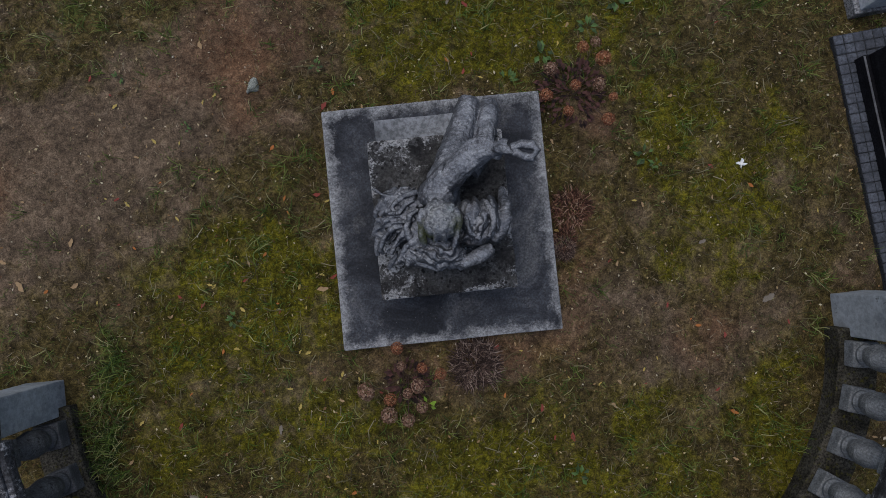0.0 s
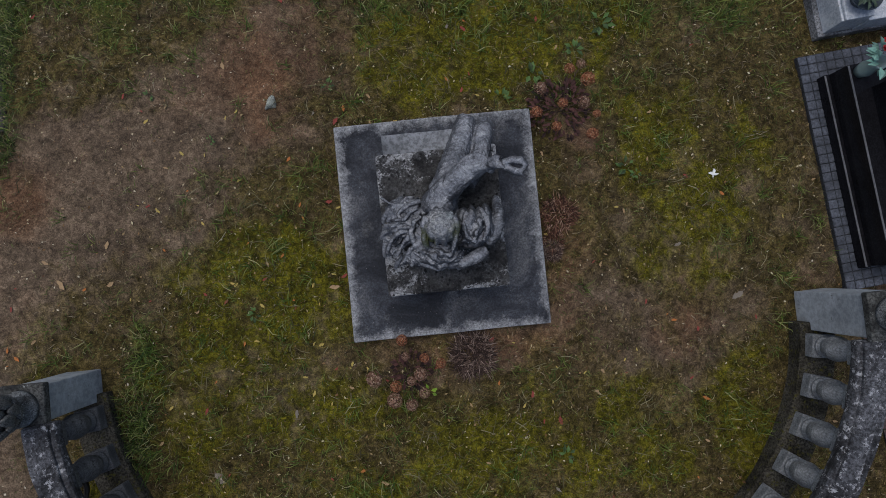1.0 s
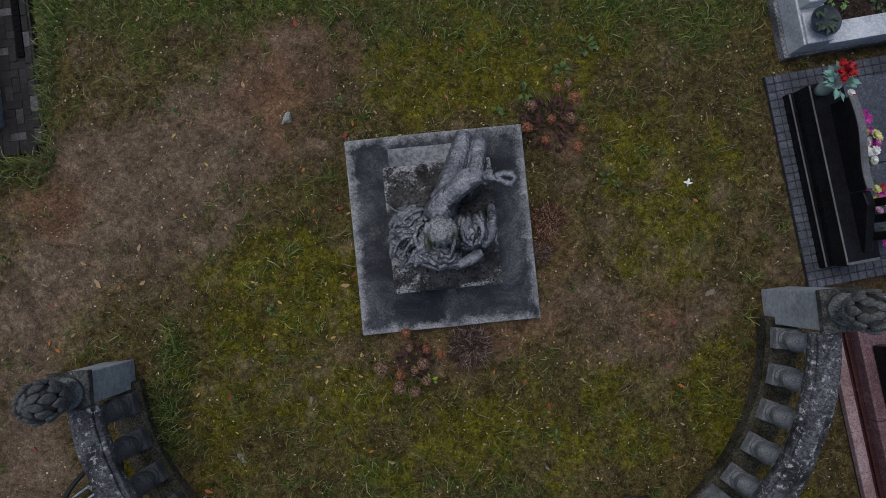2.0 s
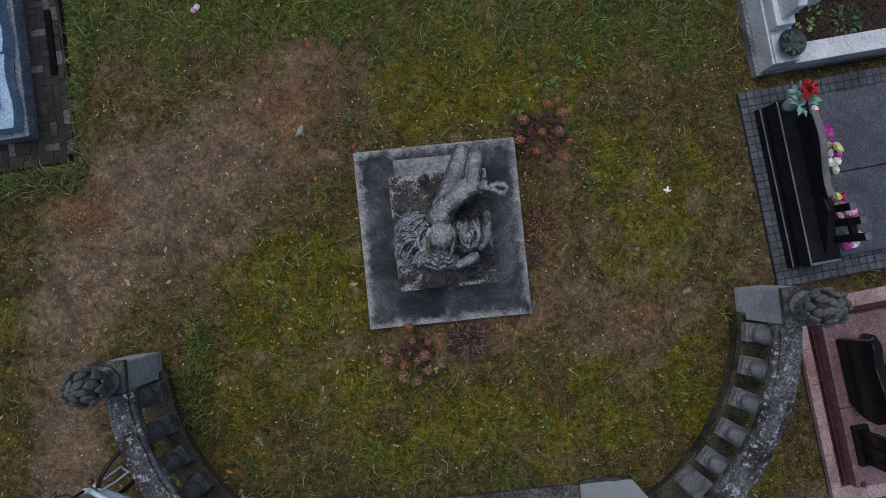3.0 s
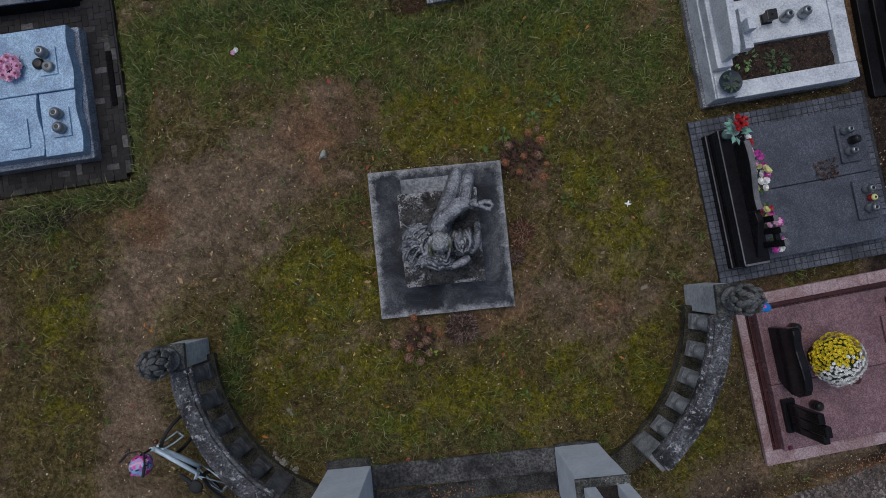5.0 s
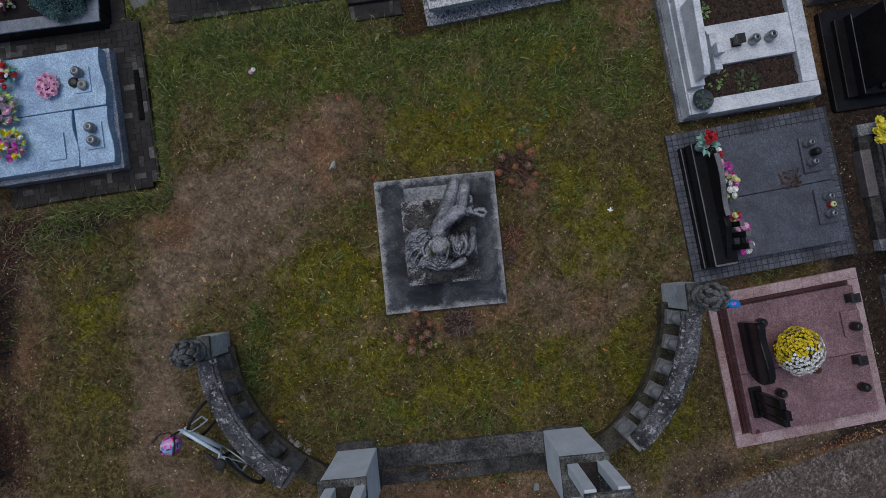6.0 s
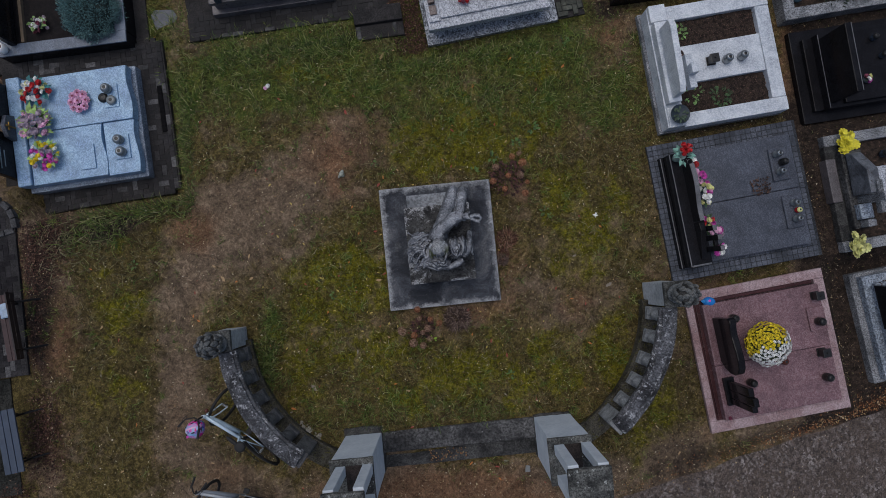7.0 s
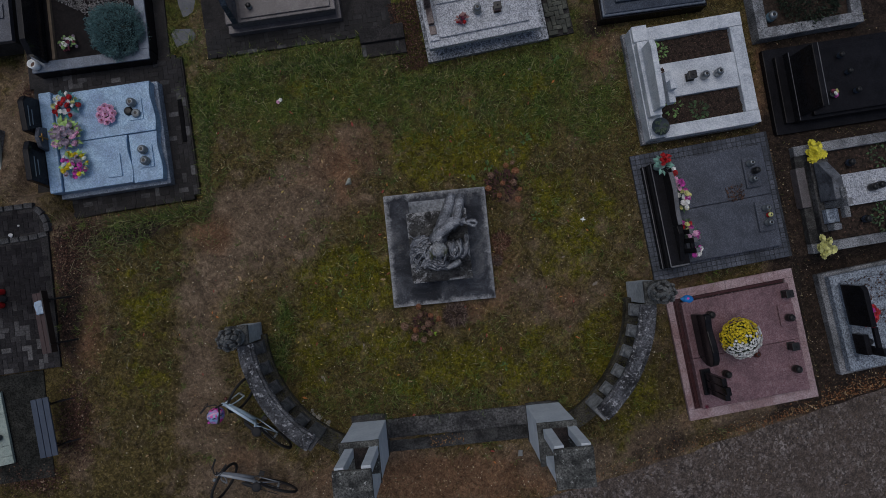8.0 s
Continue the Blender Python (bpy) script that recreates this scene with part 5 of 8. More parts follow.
    part("body", ball((0, 0, 0.09), (0.115, 0.09, 0.085), sub_div=3), plain("blue_gloss", (0.02, 0.2, 0.6), 0.25), orn, smooth=True)
    part("tip", lathe([(0.05, 0.0), (0.03, 0.03), (0.008, 0.055), (0, 0.055)], 12, None, pose(0.09, 0, 0.09, 0, 90, 0)), plain("blue_gloss_pale", (0.05, 0.3, 0.7), 0.25), orn, smooth=True)
    part("spot", ball((0.02, -0.02, 0.165), (0.025, 0.025, 0.015), sub_div=2), PETALS["magenta"], orn)
    bud = thing("ornament", "small dark red rosette on the pink slab", "ornament", base @ pose(0.295, 0.245, -0.1))
    blossom(bud, "wine", 0.038, pose(0, 0, 0.01))
    # the large pot of chrysanthemums
    pot = thing("chrysanthemum_pot", "large round chrysanthemum, half yellow and half white, in a brown pot", "potted flowers", base @ pose(1.0, 1.52, -0.1))
    part("pot", lathe([(0, 0), (0.16, 0), (0.21, 0.2), (0.225, 0.2), (0.225, 0.23), (0.19, 0.23), (0, 0.2)], 24), plain("terracotta", (0.1, 0.035, 0.025), 0.7), pot, smooth=True)
    # dark green foliage ball, its darkness painting the shade between florets
    core = ball((0.05, -0.02, 0.38), (0.32, 0.32, 0.21), sub_div=3)
    part("foliage", core, plain("mum_core", (0.02, 0.035, 0.012), 0.8), pot)
    rng = random.Random(9)
    for colour in ("yellow", "white"):
        bm = bmesh.new()
        for i in range(290):
            u = i / 290
            el, a = math.asin(u * 1.18 - 0.18 if u * 1.18 < 1.18 else 1), i * 2.399963
            d = Vector((math.cos(el) * math.cos(a), math.cos(el) * math.sin(a), math.sin(el)))
            v = d.y * 0.9 - d.x * 0.3 + d.z * 0.12
            is_yellow = v > 0.06 + 0.3 * noise.noise(d * 3.0) + 0.5 * noise.noise(d * 23.0)
            if is_yellow != (colour == "yellow"):
                continue
            reach = 1.0 + 0.09 * noise.noise(d * 5.0) + 0.1 * noise.noise(d * 31.0)
            p = Vector((0.05 + d.x * 0.36 * reach, -0.02 + d.y * 0.36 * reach, 0.38 + d.z * 0.25 * reach))
            m = Matrix.Translation(p) @ d.to_track_quat("Z", "Y").to_matrix().to_4x4() @ pose(0, 0, 0, rng.uniform(-25, 25), rng.uniform(-25, 25), rng.uniform(0, 360))
            sub = bmesh.new()
            s = rng.uniform(0.85, 1.15)
            petal_ring(sub, 7, 0.002, 0.034 * s, 0.009, 0.012, 0)
            petal_ring(sub, 5, 0.002, 0.022 * s, 0.008, 0.014, 0.006, 0.4)
            for vert in sub.verts:
                vert.co = m @ vert.co
            keep = {w: bm.verts.new(w.co) for w in sub.verts}
            for f in sub.faces:
                bm.faces.new([keep[w] for w in f.verts])
            sub.free()
        tagged(part("floret_mass", bm, PETALS[colour], pot, colour + " florets"), kind="stuff")


build_pink_grave()


# ---- white framed grave ----
def build_white_grave():
    base = pose(4.16, 2.16, 0, 0, 0, 10)
    t = thing("grave", "white marble grave frame with two planted beds", "grave", base)
    part("plinth", box(-0.07, 2.25, -0.06, 2.24, -0.8, -0.22, 0.01), MAT_GREYST, t, "grey terrazzo plinth")
    part("frame_side", box(0.3, 2.24, -0.05, 0.2, -0.22, 0.05, 0.012), MAT_WHITE, t)
    part("frame_side", box(0.3, 2.24, 1.93, 2.2, -0.22, 0.05, 0.012), MAT_WHITE, t)
    part("frame_foot", box(1.98, 2.235, 0.205, 1.925, -0.22, 0.045, 0.012), MAT_WHITE, t)
    part("middle_slab", box(0.42, 1.975, 0.74, 1.43, -0.22, 0.03, 0.012), MAT_WHITE, t)
    part("soil", roughen(box(0.3, 1.975, 0.205, 0.735, -0.21, -0.06, 0), 7, 0.03, 9.0), MAT_SOIL, t, "dark soil with withered plants")
    part("soil", roughen(box(0.3, 1.975, 1.435, 1.925, -0.21, -0.06, 0), 7, 0.03, 9.0, 4.0), MAT_SOIL, t, "dark soil with withered plants")
    part("head_step", box(-0.02, 0.3, -0.03, 2.2, -0.22, 0.1, 0.012), MAT_WHITE, t)
    part("corner_block", box(-0.01, 0.29, 1.9, 2.21, 0.1, 0.2, 0.015), MAT_WHITE, t)
    part("corner_block", box(0.0, 0.31, -0.035, 0.33, 0.1, 0.14, 0.015), MAT_WHITE, t)
    part("stone_foot", box(0.0, 0.24, 0.38, 1.86, 0.1, 0.3, 0.02), MAT_WHITE, t)
    head = part("headstone", upright([(0.45, 0.3), (1.72, 0.3), (1.72, 0.72), (1.6, 0.78), (0.57, 0.72), (0.45, 0.66)], 0.06, 0.17, 0.015), MAT_WHITE, t, "white marble headstone")
    bars(head, pose(0.172, 0, 0), [(1.3, 0.6, 0.4), (1.3, 0.5, 0.34)])
    part("cross", cross_mesh(0.17, 0.72, 0.6, 0.46, 0.12), MAT_WHITE, t, "white marble cross", m=pose(0.33, 0.8, 0.1))
    part("kerb_under", box(0.26, 0.4, 0.62, 0.98, 0.1, 0.16, 0.01), MAT_WHITE, t)
    for x, y, k in ((1.0, 1.07, 1), (1.28, 1.04, 0), (1.56, 1.05, 0)):
        lantern(base @ pose(x, y, 0.03), ("smoked glass grave lantern with a metal lid", "square black grave lantern on white marble")[k], MAT_CHROME if k == 0 else MAT_LID, MAT_CHROME if k == 0 else MAT_LID, 0.08, 0.2, "lanterns on the white grave", k == 1)
    bowl = thing("planter_bowl", "dark glazed bowl with gravel and a small plant", "planter", base @ pose(0.17, 0.16, 0.14))
    part("bowl", lathe([(0, 0), (0.1, 0), (0.165, 0.12), (0.175, 0.12), (0.15, 0.09), (0, 0.085)], 24), MAT_POT, bowl, smooth=True)
    rng = random.Random(3)
    leaf_clump(bowl, 0.1, 22, 0.09, rng, plain("leaf_dull", (0.05, 0.08, 0.05), 0.7, by_island=True), 0.09)
    for x, y, mat, n, name in ((0.5, 1.72, MAT_LEAF_PALE, 46, "shrub with yellow-green leaves in the bed"), (0.6, 0.55, MAT_LEAF_PALE, 26, "small yellow-green plant in the bed"), (1.1, 0.4, MAT_LEAF, 60, "low green groundcover in the bed"), (0.33, 1.18, MAT_STALK, 40, "dry tuft of ornamental grass")):
        p = thing("bed_plant", name, "plant", base @ pose(x, y, -0.09 if x > 0.45 else 0.1), "plants in the white grave")
        leaf_clump(p, 0.16, n, 0.09, random.Random(int(x * 99)), mat, 0.02)
    for k, (y0, y1) in enumerate(((0.22, 0.72), (1.45, 1.91))):
        litter(base, 0.45, 1.95, y0, y1, -0.03, 750, 60 + k, None, "withered brown leaves and stalks strewn on a grave bed", 0.6)


build_white_grave()


# ---- blue-grey granite double grave ----
def build_blue_grave():
    base = pose(-7.80, 1.02, 0, 0, 0, 8.7)
    t = thing("grave", "pale blue-grey granite double grave on dark brick paving", "grave", base)
    part("bed", prism([(-0.3, 2.6), (-0.5, 0.19), (0.12, -0.44), (2.82, -0.3), (2.82, 2.62)], -1.2, -0.588), MAT_BED, t)
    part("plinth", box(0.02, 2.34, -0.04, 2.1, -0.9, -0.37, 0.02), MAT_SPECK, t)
    part("rear_step", box(0.05, 0.3, 0.05, 2.1, -0.37, -0.1, 0.03, seg=3), MAT_BLUE, t)
    part("slab", wavy_slab(0.32, 2.31, 1.03, 2.04, -0.36, -0.14), MAT_BLUE, t)
    part("slab", wavy_slab(0.32, 1.72, 0.05, 1.02, -0.36, -0.15), MAT_BLUE, t)
    part("slab", wavy_slab(1.71, 2.31, 0.03, 1.02, -0.36, -0.17, 0.025), MAT_BLUE, t)
    part("plate", box(1.21, 1.51, 0.2, 0.66, -0.15, -0.12, 0.008), MAT_BLUE, t)
    part("tray", box(1.8, 2.08, 1.28, 1.72, -0.14, -0.115, 0.008), MAT_BLUE, t)
    part("tray", box(1.88, 2.16, 0.3, 0.76, -0.17, -0.14, 0.008), MAT_BLUE, t)
    for pts in ([(1.2, -0.3), (2.0, -0.3), (1.94, 0.28), (1.82, 0.38), (1.24, 0.33)], [(0.2, -0.3), (1.06, -0.3), (1.04, 0.32), (0.86, 0.4), (0.26, 0.38)]):
        head = part("headstone", upright(pts, -0.06, 0.05, 0.015), MAT_BLACK, t, "polished black headstone")
        bars(head, pose(0.052, 0, 0), [(pts[0][0] + 0.35, 0.25, 0.4), (pts[0][0] + 0.35, 0.15, 0.3)], MAT_CHROME)
    mid = part("middle_stone", upright([(0.9, -0.1), (1.38, -0.1), (1.34, 0.12), (1.14, 0.2), (0.94, 0.12)], 0.07, 0.15, 0.015), MAT_DARK, t)
    part("cross", cross_mesh(0.03, 0.26, 0.16, 0.18, 0.012), MAT_GOLD, mid, "brass cross", m=pose(0.158, 1.14, -0.09))
    pave(t, "brick", MAT_BRICK, -0.1, 2.82, -0.32, 2.6, -0.58, 0.1, lambda x, y: not (0.0 < x < 2.36 and -0.06 < y < 2.12) and 0.9 * x + y > -0.1 and x < 2.66 and y > -0.28, "herring", 0.005, 5, 0.06)
    for k in range(14):
        part("edging", box(2.7, 2.79, -0.3 + k * 0.207, -0.3 + k * 0.207 + 0.2, -0.7, -0.575, 0.006, seg=1), MAT_BRICK, t)
    for k in range(13):
        part("edging", box(0.02 + k * 0.207, 0.02 + k * 0.207 + 0.2, -0.4, -0.31, -0.7, -0.575, 0.006, seg=1), MAT_BRICK, t)
    g = thing("drain_grate", "black slotted drain channel in the brick paving", "drain", base @ pose(2.62, 0.82, -0.575))
    iron = plain("grate_iron", (0.007, 0.007, 0.008), 0.85, 0.0, 0.3, spec=0.08)
    part("channel", box(0, 0.09, 0, 0.9, -0.05, 0.02, 0.004), iron, g)
    for i in range(12):
        part("bar", box(0.012, 0.078, 0.04 + i * 0.07, 0.07 + i * 0.07, 0.02, 0.028, 0.002, seg=1), iron, g)
    for x, y, z, k in ((1.91, 1.62, -0.115, 0), (1.81, 1.47, -0.14, 1), (1.96, 1.4, -0.115, 2), (2.0, 0.65, -0.14, 0), (2.02, 0.42, -0.14, 0)):
        lantern(base @ pose(x, y, z), ("grey glass grave lantern with an open dark top", "low round black candle holder", "low round grey candle holder")[k], (MAT_GLASS, MAT_LID, MAT_CHROME)[k], (MAT_CHROME, MAT_LID, MAT_GLASS)[k], 0.088, (0.15, 0.08, 0.07)[k], "lanterns on the blue grave")
    bouquet(base @ pose(0.62, 1.76, -0.14), ["red", "white", "red", "cream", "white"], 0.25, 26, "red and white artificial flowers with teal leaves", 11, 0.05, "", PETALS["teal"], 34, 0.2, 0.15)
    bouquet(base @ pose(0.55, 1.16, -0.14), ["lilac", "lilac", "pink", "lilac"], 0.28, 24, "lilac chrysanthemum arrangement with broad pale leaves", 12, 0.066, "", MAT_LEAF_LIME, 40, 0.22, 0.19)
    bouquet(base @ pose(0.64, 0.55, -0.15), ["magenta", "yellow", "lilac", "magenta", "yellow", "white"], 0.26, 26, "magenta, yellow and lilac artificial flowers", 13, 0.052, "", MAT_LEAF_LIME, 34, 0.2, 0.14)
    rose = thing("rose_bunch", "round bunch of pink roses lying on the slab", "flowers", base @ pose(1.38, 1.46, -0.14))
    part("cushion", ball((0, 0, 0.02), (0.1, 0.11, 0.04), sub_div=2), plain("wreath_moss", (0.02, 0.03, 0.015), 0.9), rose)
    for i in range(9):
        r, a = (0.135, i * 0.785) if i < 8 else (0, 0)
        blossom(rose, "pink", 0.08, pose(r * math.cos(a), r * 1.15 * math.sin(a), 0.075 + 0.02 * (i == 8), 8 * math.sin(i * 2.1), 8 * math.cos(i * 1.7), i * 50))
        part("centre", ball((0, 0, 0), (0.024, 0.024, 0.014), sub_div=1), PETALS["wine"], rose, m=pose(r * math.cos(a), r * 1.15 * math.sin(a), 0.105 + 0.02 * (i == 8)))
    leaf_clump(rose, 0.14, 16, 0.11, random.Random(14), MAT_LEAF, 0.01)


build_blue_grave()


# ---- further graves ----
def build_top_granite():
    base = pose(-0.21, 3.80, 0, 0, 0, 11.5)
    t = thing("grave", "speckled pale granite grave with stepped edges", "grave", base)
    part("plinth", box(0.0, 2.56, 0.08, 2.4, -1.0, -0.5, 0.012), MAT_COARSE, t, "coarse speckled plinth")
    part("body", box(0.14, 2.26, 0.3, 2.28, -0.5, -0.14, 0.01), MAT_COARSE, t)
    part("step", box(0.05, 2.34, 0.17, 2.3, -0.16, -0.02, 0.012), MAT_PALE, t)
    part("slab", box(0.3, 2.12, 0.34, 2.2, -0.02, 0.03, 0.012), MAT_PALE, t)
    part("rear_step", box(0.08, 0.3, 0.3, 2.25, -0.02, 0.02, 0.012), MAT_PALE, t)
    part("side_piece", box(0.12, 0.25, 0.42, 0.6, 0.02, 0.05, 0.01), MAT_REDST, t, "red-brown granite piece")
    part("side_piece", box(0.12, 0.24, 0.62, 1.5, 0.02, 0.12, 0.01), MAT_REDST, t)
    part("headstone", upright([(0.95, 0.02), (2.2, 0.02), (2.2, 0.75), (1.6, 0.85), (0.95, 0.7)], 0.1, 0.22, 0.015), MAT_REDST, t, "red-brown granite headstone")
    part("upper_slab", box(0.36, 2.05, 1.0, 2.15, 0.03, 0.07, 0.01), MAT_PALE, t)
    lantern(base @ pose(1.12, 0.72, 0.03), "clear glass grave lantern on pale granite", MAT_GLASS, MAT_CHROME, 0.085, 0.22)
    lantern(base @ pose(1.52, 0.68, 0.03), "square dark grave lantern with an amber pane", MAT_AMBER, MAT_LID, 0.075, 0.2, "", True)
    bouquet(base @ pose(0.78, 0.6, 0.03), ["wine", "red", "wine"], 0.1, 6, "low bunch of dark red flowers with pale leaves", 21, 0.04, "", plain("leaf_rosy", (0.3, 0.16, 0.15), 0.7), 14, 0.1, 0.1)
    pv = thing("paving", "narrow strip of grey-green paving bricks beside a grave", "paving", base @ pose(2.56, 0.12, -0.52), kind="structure")
    part("bed", box(0, 0.55, 0, 2.2, -0.5, -0.05, 0), MAT_BED, pv)
    pave(pv, "brick", pieces("brick_green_grey", (0.07, 0.075, 0.06), (0.12, 0.125, 0.1), 0.85), 0.02, 0.52, 0.02, 2.2, 0.0, 0.1, lambda x, y: y < 1.9 and 0.04 < x < 0.5, "herring", 0.008, 8, 0.05)


def build_brown_grave():
    base = pose(-4.37, 4.46, 0, 0, 0, 8.5)
    t = thing("grave", "brown-grey polished granite grave on dark paving", "grave", base)
    part("plinth", box(0.0, 2.36, 0.0, 2.2, -1.0, -0.46, 0.012), MAT_BROWN, t)
    part("body", box(0.1, 2.26, 0.1, 2.1, -0.46, -0.2, 0.012), MAT_BROWN, t)
    part("slab", box(0.06, 2.3, 0.04, 2.12, -0.2, -0.1, 0.02), MAT_BROWN, t)
    part("upper_slab", box(0.38, 2.2, 0.1, 2.0, -0.1, -0.06, 0.012), MAT_BROWN, t)
    part("headstone", upright([(0.02, -0.1), (2.0, -0.1), (2.0, 0.75), (0.3, 0.75), (0.12, 0.5)], 0.2, 0.32, 0.015), MAT_NAVY, t, "dark blue-grey headstone")
    for x, y in ((0.6, 0.3), (1.15, 0.75), (1.3, 0.7), (1.55, 0.72)):
        lantern(base @ pose(x, y, -0.06), "small dark grave lantern on brown granite", MAT_GLASS, MAT_LID, 0.055, 0.15, "lanterns on the brown grave")
    pv = thing("paving", "dark stained paving with pale edging bricks round a grave", "paving", pose(-4.85, 3.98, 0, 0, 0, 8.5), kind="structure")
    part("bed", prism([(0.0, 0.05), (4.05, 0.05), (4.05, 3.0), (0.0, 3.0)], -1.2, -0.608), MAT_BED, pv)
    pave(pv, "brick", MAT_BRICK_BLACK, 0.02, 4.0, 0.08, 3.0, -0.6, 0.1, lambda x, y: 0.1 < y < 0.5, "herring", 0.008, 12, 0.06)
    for k in range(19):
        part("edging", box(k * 0.21, k * 0.21 + 0.2, 0.0, 0.075, -0.75, -0.575, 0.006, seg=1), MAT_BRICK, pv)
    st = thing("grave_steps", "two low dark stone steps beside the lawn", "steps", pose(-1.6, 3.97, 0, 0, 0, 8.5))
    part("step", box(0, 0.93, 0.0, 0.28, -0.9, -0.5, 0.012), MAT_BED, st)
    part("step", box(0, 0.93, 0.285, 0.6, -0.9, -0.42, 0.012), MAT_BED, st)
    for x in (0.02, 0.72):
        part("edging", box(x, x + 0.08, 0.02, 0.26, -0.5, -0.48, 0.006, seg=1), MAT_BRICK, st)


def shrub_mesh(r, h, count, rng, length):
    """Many short feathery sprays over a rounded, uneven form."""
    verts, faces = [], []
    for i in range(count):
        el, a = math.asin(rng.uniform(-0.1, 1.0)), rng.uniform(0, 6.283)
        d = Vector((math.cos(el) * math.cos(a), math.cos(el) * math.sin(a), math.sin(el)))
        k = (1.0 + 0.2 * noise.noise(d * 2.6) + 0.16 * noise.noise(d * 6.0) + 0.12 * noise.noise(d * 13.0)) * rng.uniform(0.78, 1.0)
        p = Vector((d.x * r * k, d.y * r * k, 0.06 + d.z * h * k))
        u = (d + Vector((rng.uniform(-0.7, 0.7), rng.uniform(-0.7, 0.7), rng.uniform(-0.2, 0.7)))).normalized()
        side = u.orthogonal().normalized()
        side.rotate(Matrix.Rotation(rng.uniform(0, 6.28), 3, u))
        l = length * rng.uniform(0.6, 1.3)
        for q in (-0.5, 0.0, 0.5):
            v = (u + side * q).normalized() * l
            w = u.cross(side).normalized() * l * 0.1
            b = len(verts)
            o = p + u * l * 0.2 * (0.5 + q)
            verts += [tuple(o - w), tuple(o + v * 0.6 - w * 1.2), tuple(o + v), tuple(o + v * 0.6 + w * 1.2), tuple(o + w)]
            faces.append((b, b + 1, b + 2, b + 3, b + 4))
    return verts, faces


def build_conifer_grave():
    base = pose(-8.29, 3.58, 0, 0, 0, 7.5)
    t = thing("grave", "dark grave frame planted with a blue-green conifer", "grave", base)
    part("bed", box(-0.35, 2.65, -0.18, 2.3, -1.2, -0.66, 0.01), MAT_BED, t, "black paving round the grave")
    # kerb in two colours: light on its top and shade on its sides painted in
    part("kerb", box(0.0, 2.4, -0.02, 0.2, -0.7, -0.29, 0.01), MAT_BLACK, t)
    part("coping", box(0.0, 2.4, -0.02, 0.2, -0.29, -0.25, 0.012), MAT_SLATE, t, "kerb top painted pale blue-grey as lit, over black sides")
    part("kerb", box(2.2, 2.41, 0.2, 2.2, -0.7, -0.29, 0.01), MAT_BLACK, t)
    part("coping", box(2.2, 2.41, 0.2, 2.2, -0.29, -0.25, 0.012), MAT_SLATE, t, "kerb top painted pale blue-grey as lit, over black sides")
    part("kerb", box(0.0, 0.22, 0.2, 2.2, -0.7, -0.29, 0.01), MAT_BLACK, t)
    part("coping", box(0.0, 0.22, 0.2, 2.2, -0.29, -0.25, 0.012), MAT_SLATE, t, "kerb top painted pale blue-grey as lit, over black sides")
    part("soil", roughen(box(0.22, 2.2, 0.2, 2.2, -0.7, -0.31, 0), 9, 0.03, 6.0), MAT_PEAT, t, "black damp soil")
    part("wooden_edge", box(0.44, 0.5, 0.21, 2.1, -0.34, -0.24, 0.008), plain("old_wood", (0.16, 0.12, 0.08), 0.9), t, "weathered wooden edging board")
    part("headstone", upright([(0.16, -0.25), (2.1, -0.25), (2.1, 0.42), (0.4, 0.42), (0.16, 0.24)], 0.24, 0.36, 0.015), MAT_BLACK, t, "polished black headstone")
    s = thing("conifer", "low bushy blue-green juniper in a grave bed", "shrub", base @ pose(1.83, 0.6, -0.32))
    part("trunk", lathe([(0.0, 0), (0.045, 0), (0.035, 0.2), (0.02, 0.35), (0, 0.4)], 10), MAT_STALK, s)
    rng = random.Random(31)
    v, f = shrub_mesh(0.54, 0.5, 9500, rng, 0.034)
    crown = raw("crown", v, f, plain("juniper_blue", (0.16, 0.285, 0.285), 0.85, 0, 0.6, 9, by_island=True), s)
    tagged(crown, kind="stuff")
    # dark ball filling the crown, to paint the shade between its sprays
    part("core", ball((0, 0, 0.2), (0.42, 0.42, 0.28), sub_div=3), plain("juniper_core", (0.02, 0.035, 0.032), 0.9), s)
    # pale gravel heaped in one corner
    rng = random.Random(4)
    verts, faces = [], []
    for _ in range(5200):
        x, y = rng.uniform(0.55, 2.1), rng.uniform(0.5, 2.1)
        if y < 1.5 - 0.75 * (x - 0.55) * 0.9 or (x - 1.83) ** 2 + (y - 0.6) ** 2 < 0.18:
            continue
        r, z, b = rng.uniform(0.008, 0.019), -0.285 + rng.uniform(-0.01, 0.02), len(verts)
        verts += [(x - r, y, z), (x, y - r * 0.8, z), (x + r, y, z), (x, y + r * 0.9, z), (x, y, z + r)]
        faces += [(b, b + 1, b + 4), (b + 1, b + 2, b + 4), (b + 2, b + 3, b + 4), (b + 3, b, b + 4)]
    g = raw("gravel", verts, faces, plain("gravel_pale", (0.3, 0.29, 0.28), 0.9, 0, 0.5, by_island=True))
    g.matrix_world = base
    tagged(g, "pale gravel strewn over a grave bed", "gravel", kind="stuff")
    bouquet(base @ pose(0.82, 0.5, -0.3), ["lilac", "white", "wine"], 0.17, 14, "faded wine-red and white flowers in the soil", 33, 0.042, "", MAT_LEAF_PALE, 18, 0.12, 0.12)
    jar = thing("candle_jar", "white candle jar with a burnt brown inside", "candle", base @ pose(0.12, 0.1, -0.25))
    part("jar", lathe([(0, 0), (0.07, 0), (0.085, 0.06), (0.085, 0.2), (0.07, 0.2), (0.068, 0.13), (0, 0.12)], 20), PETALS["white"], jar, smooth=True)
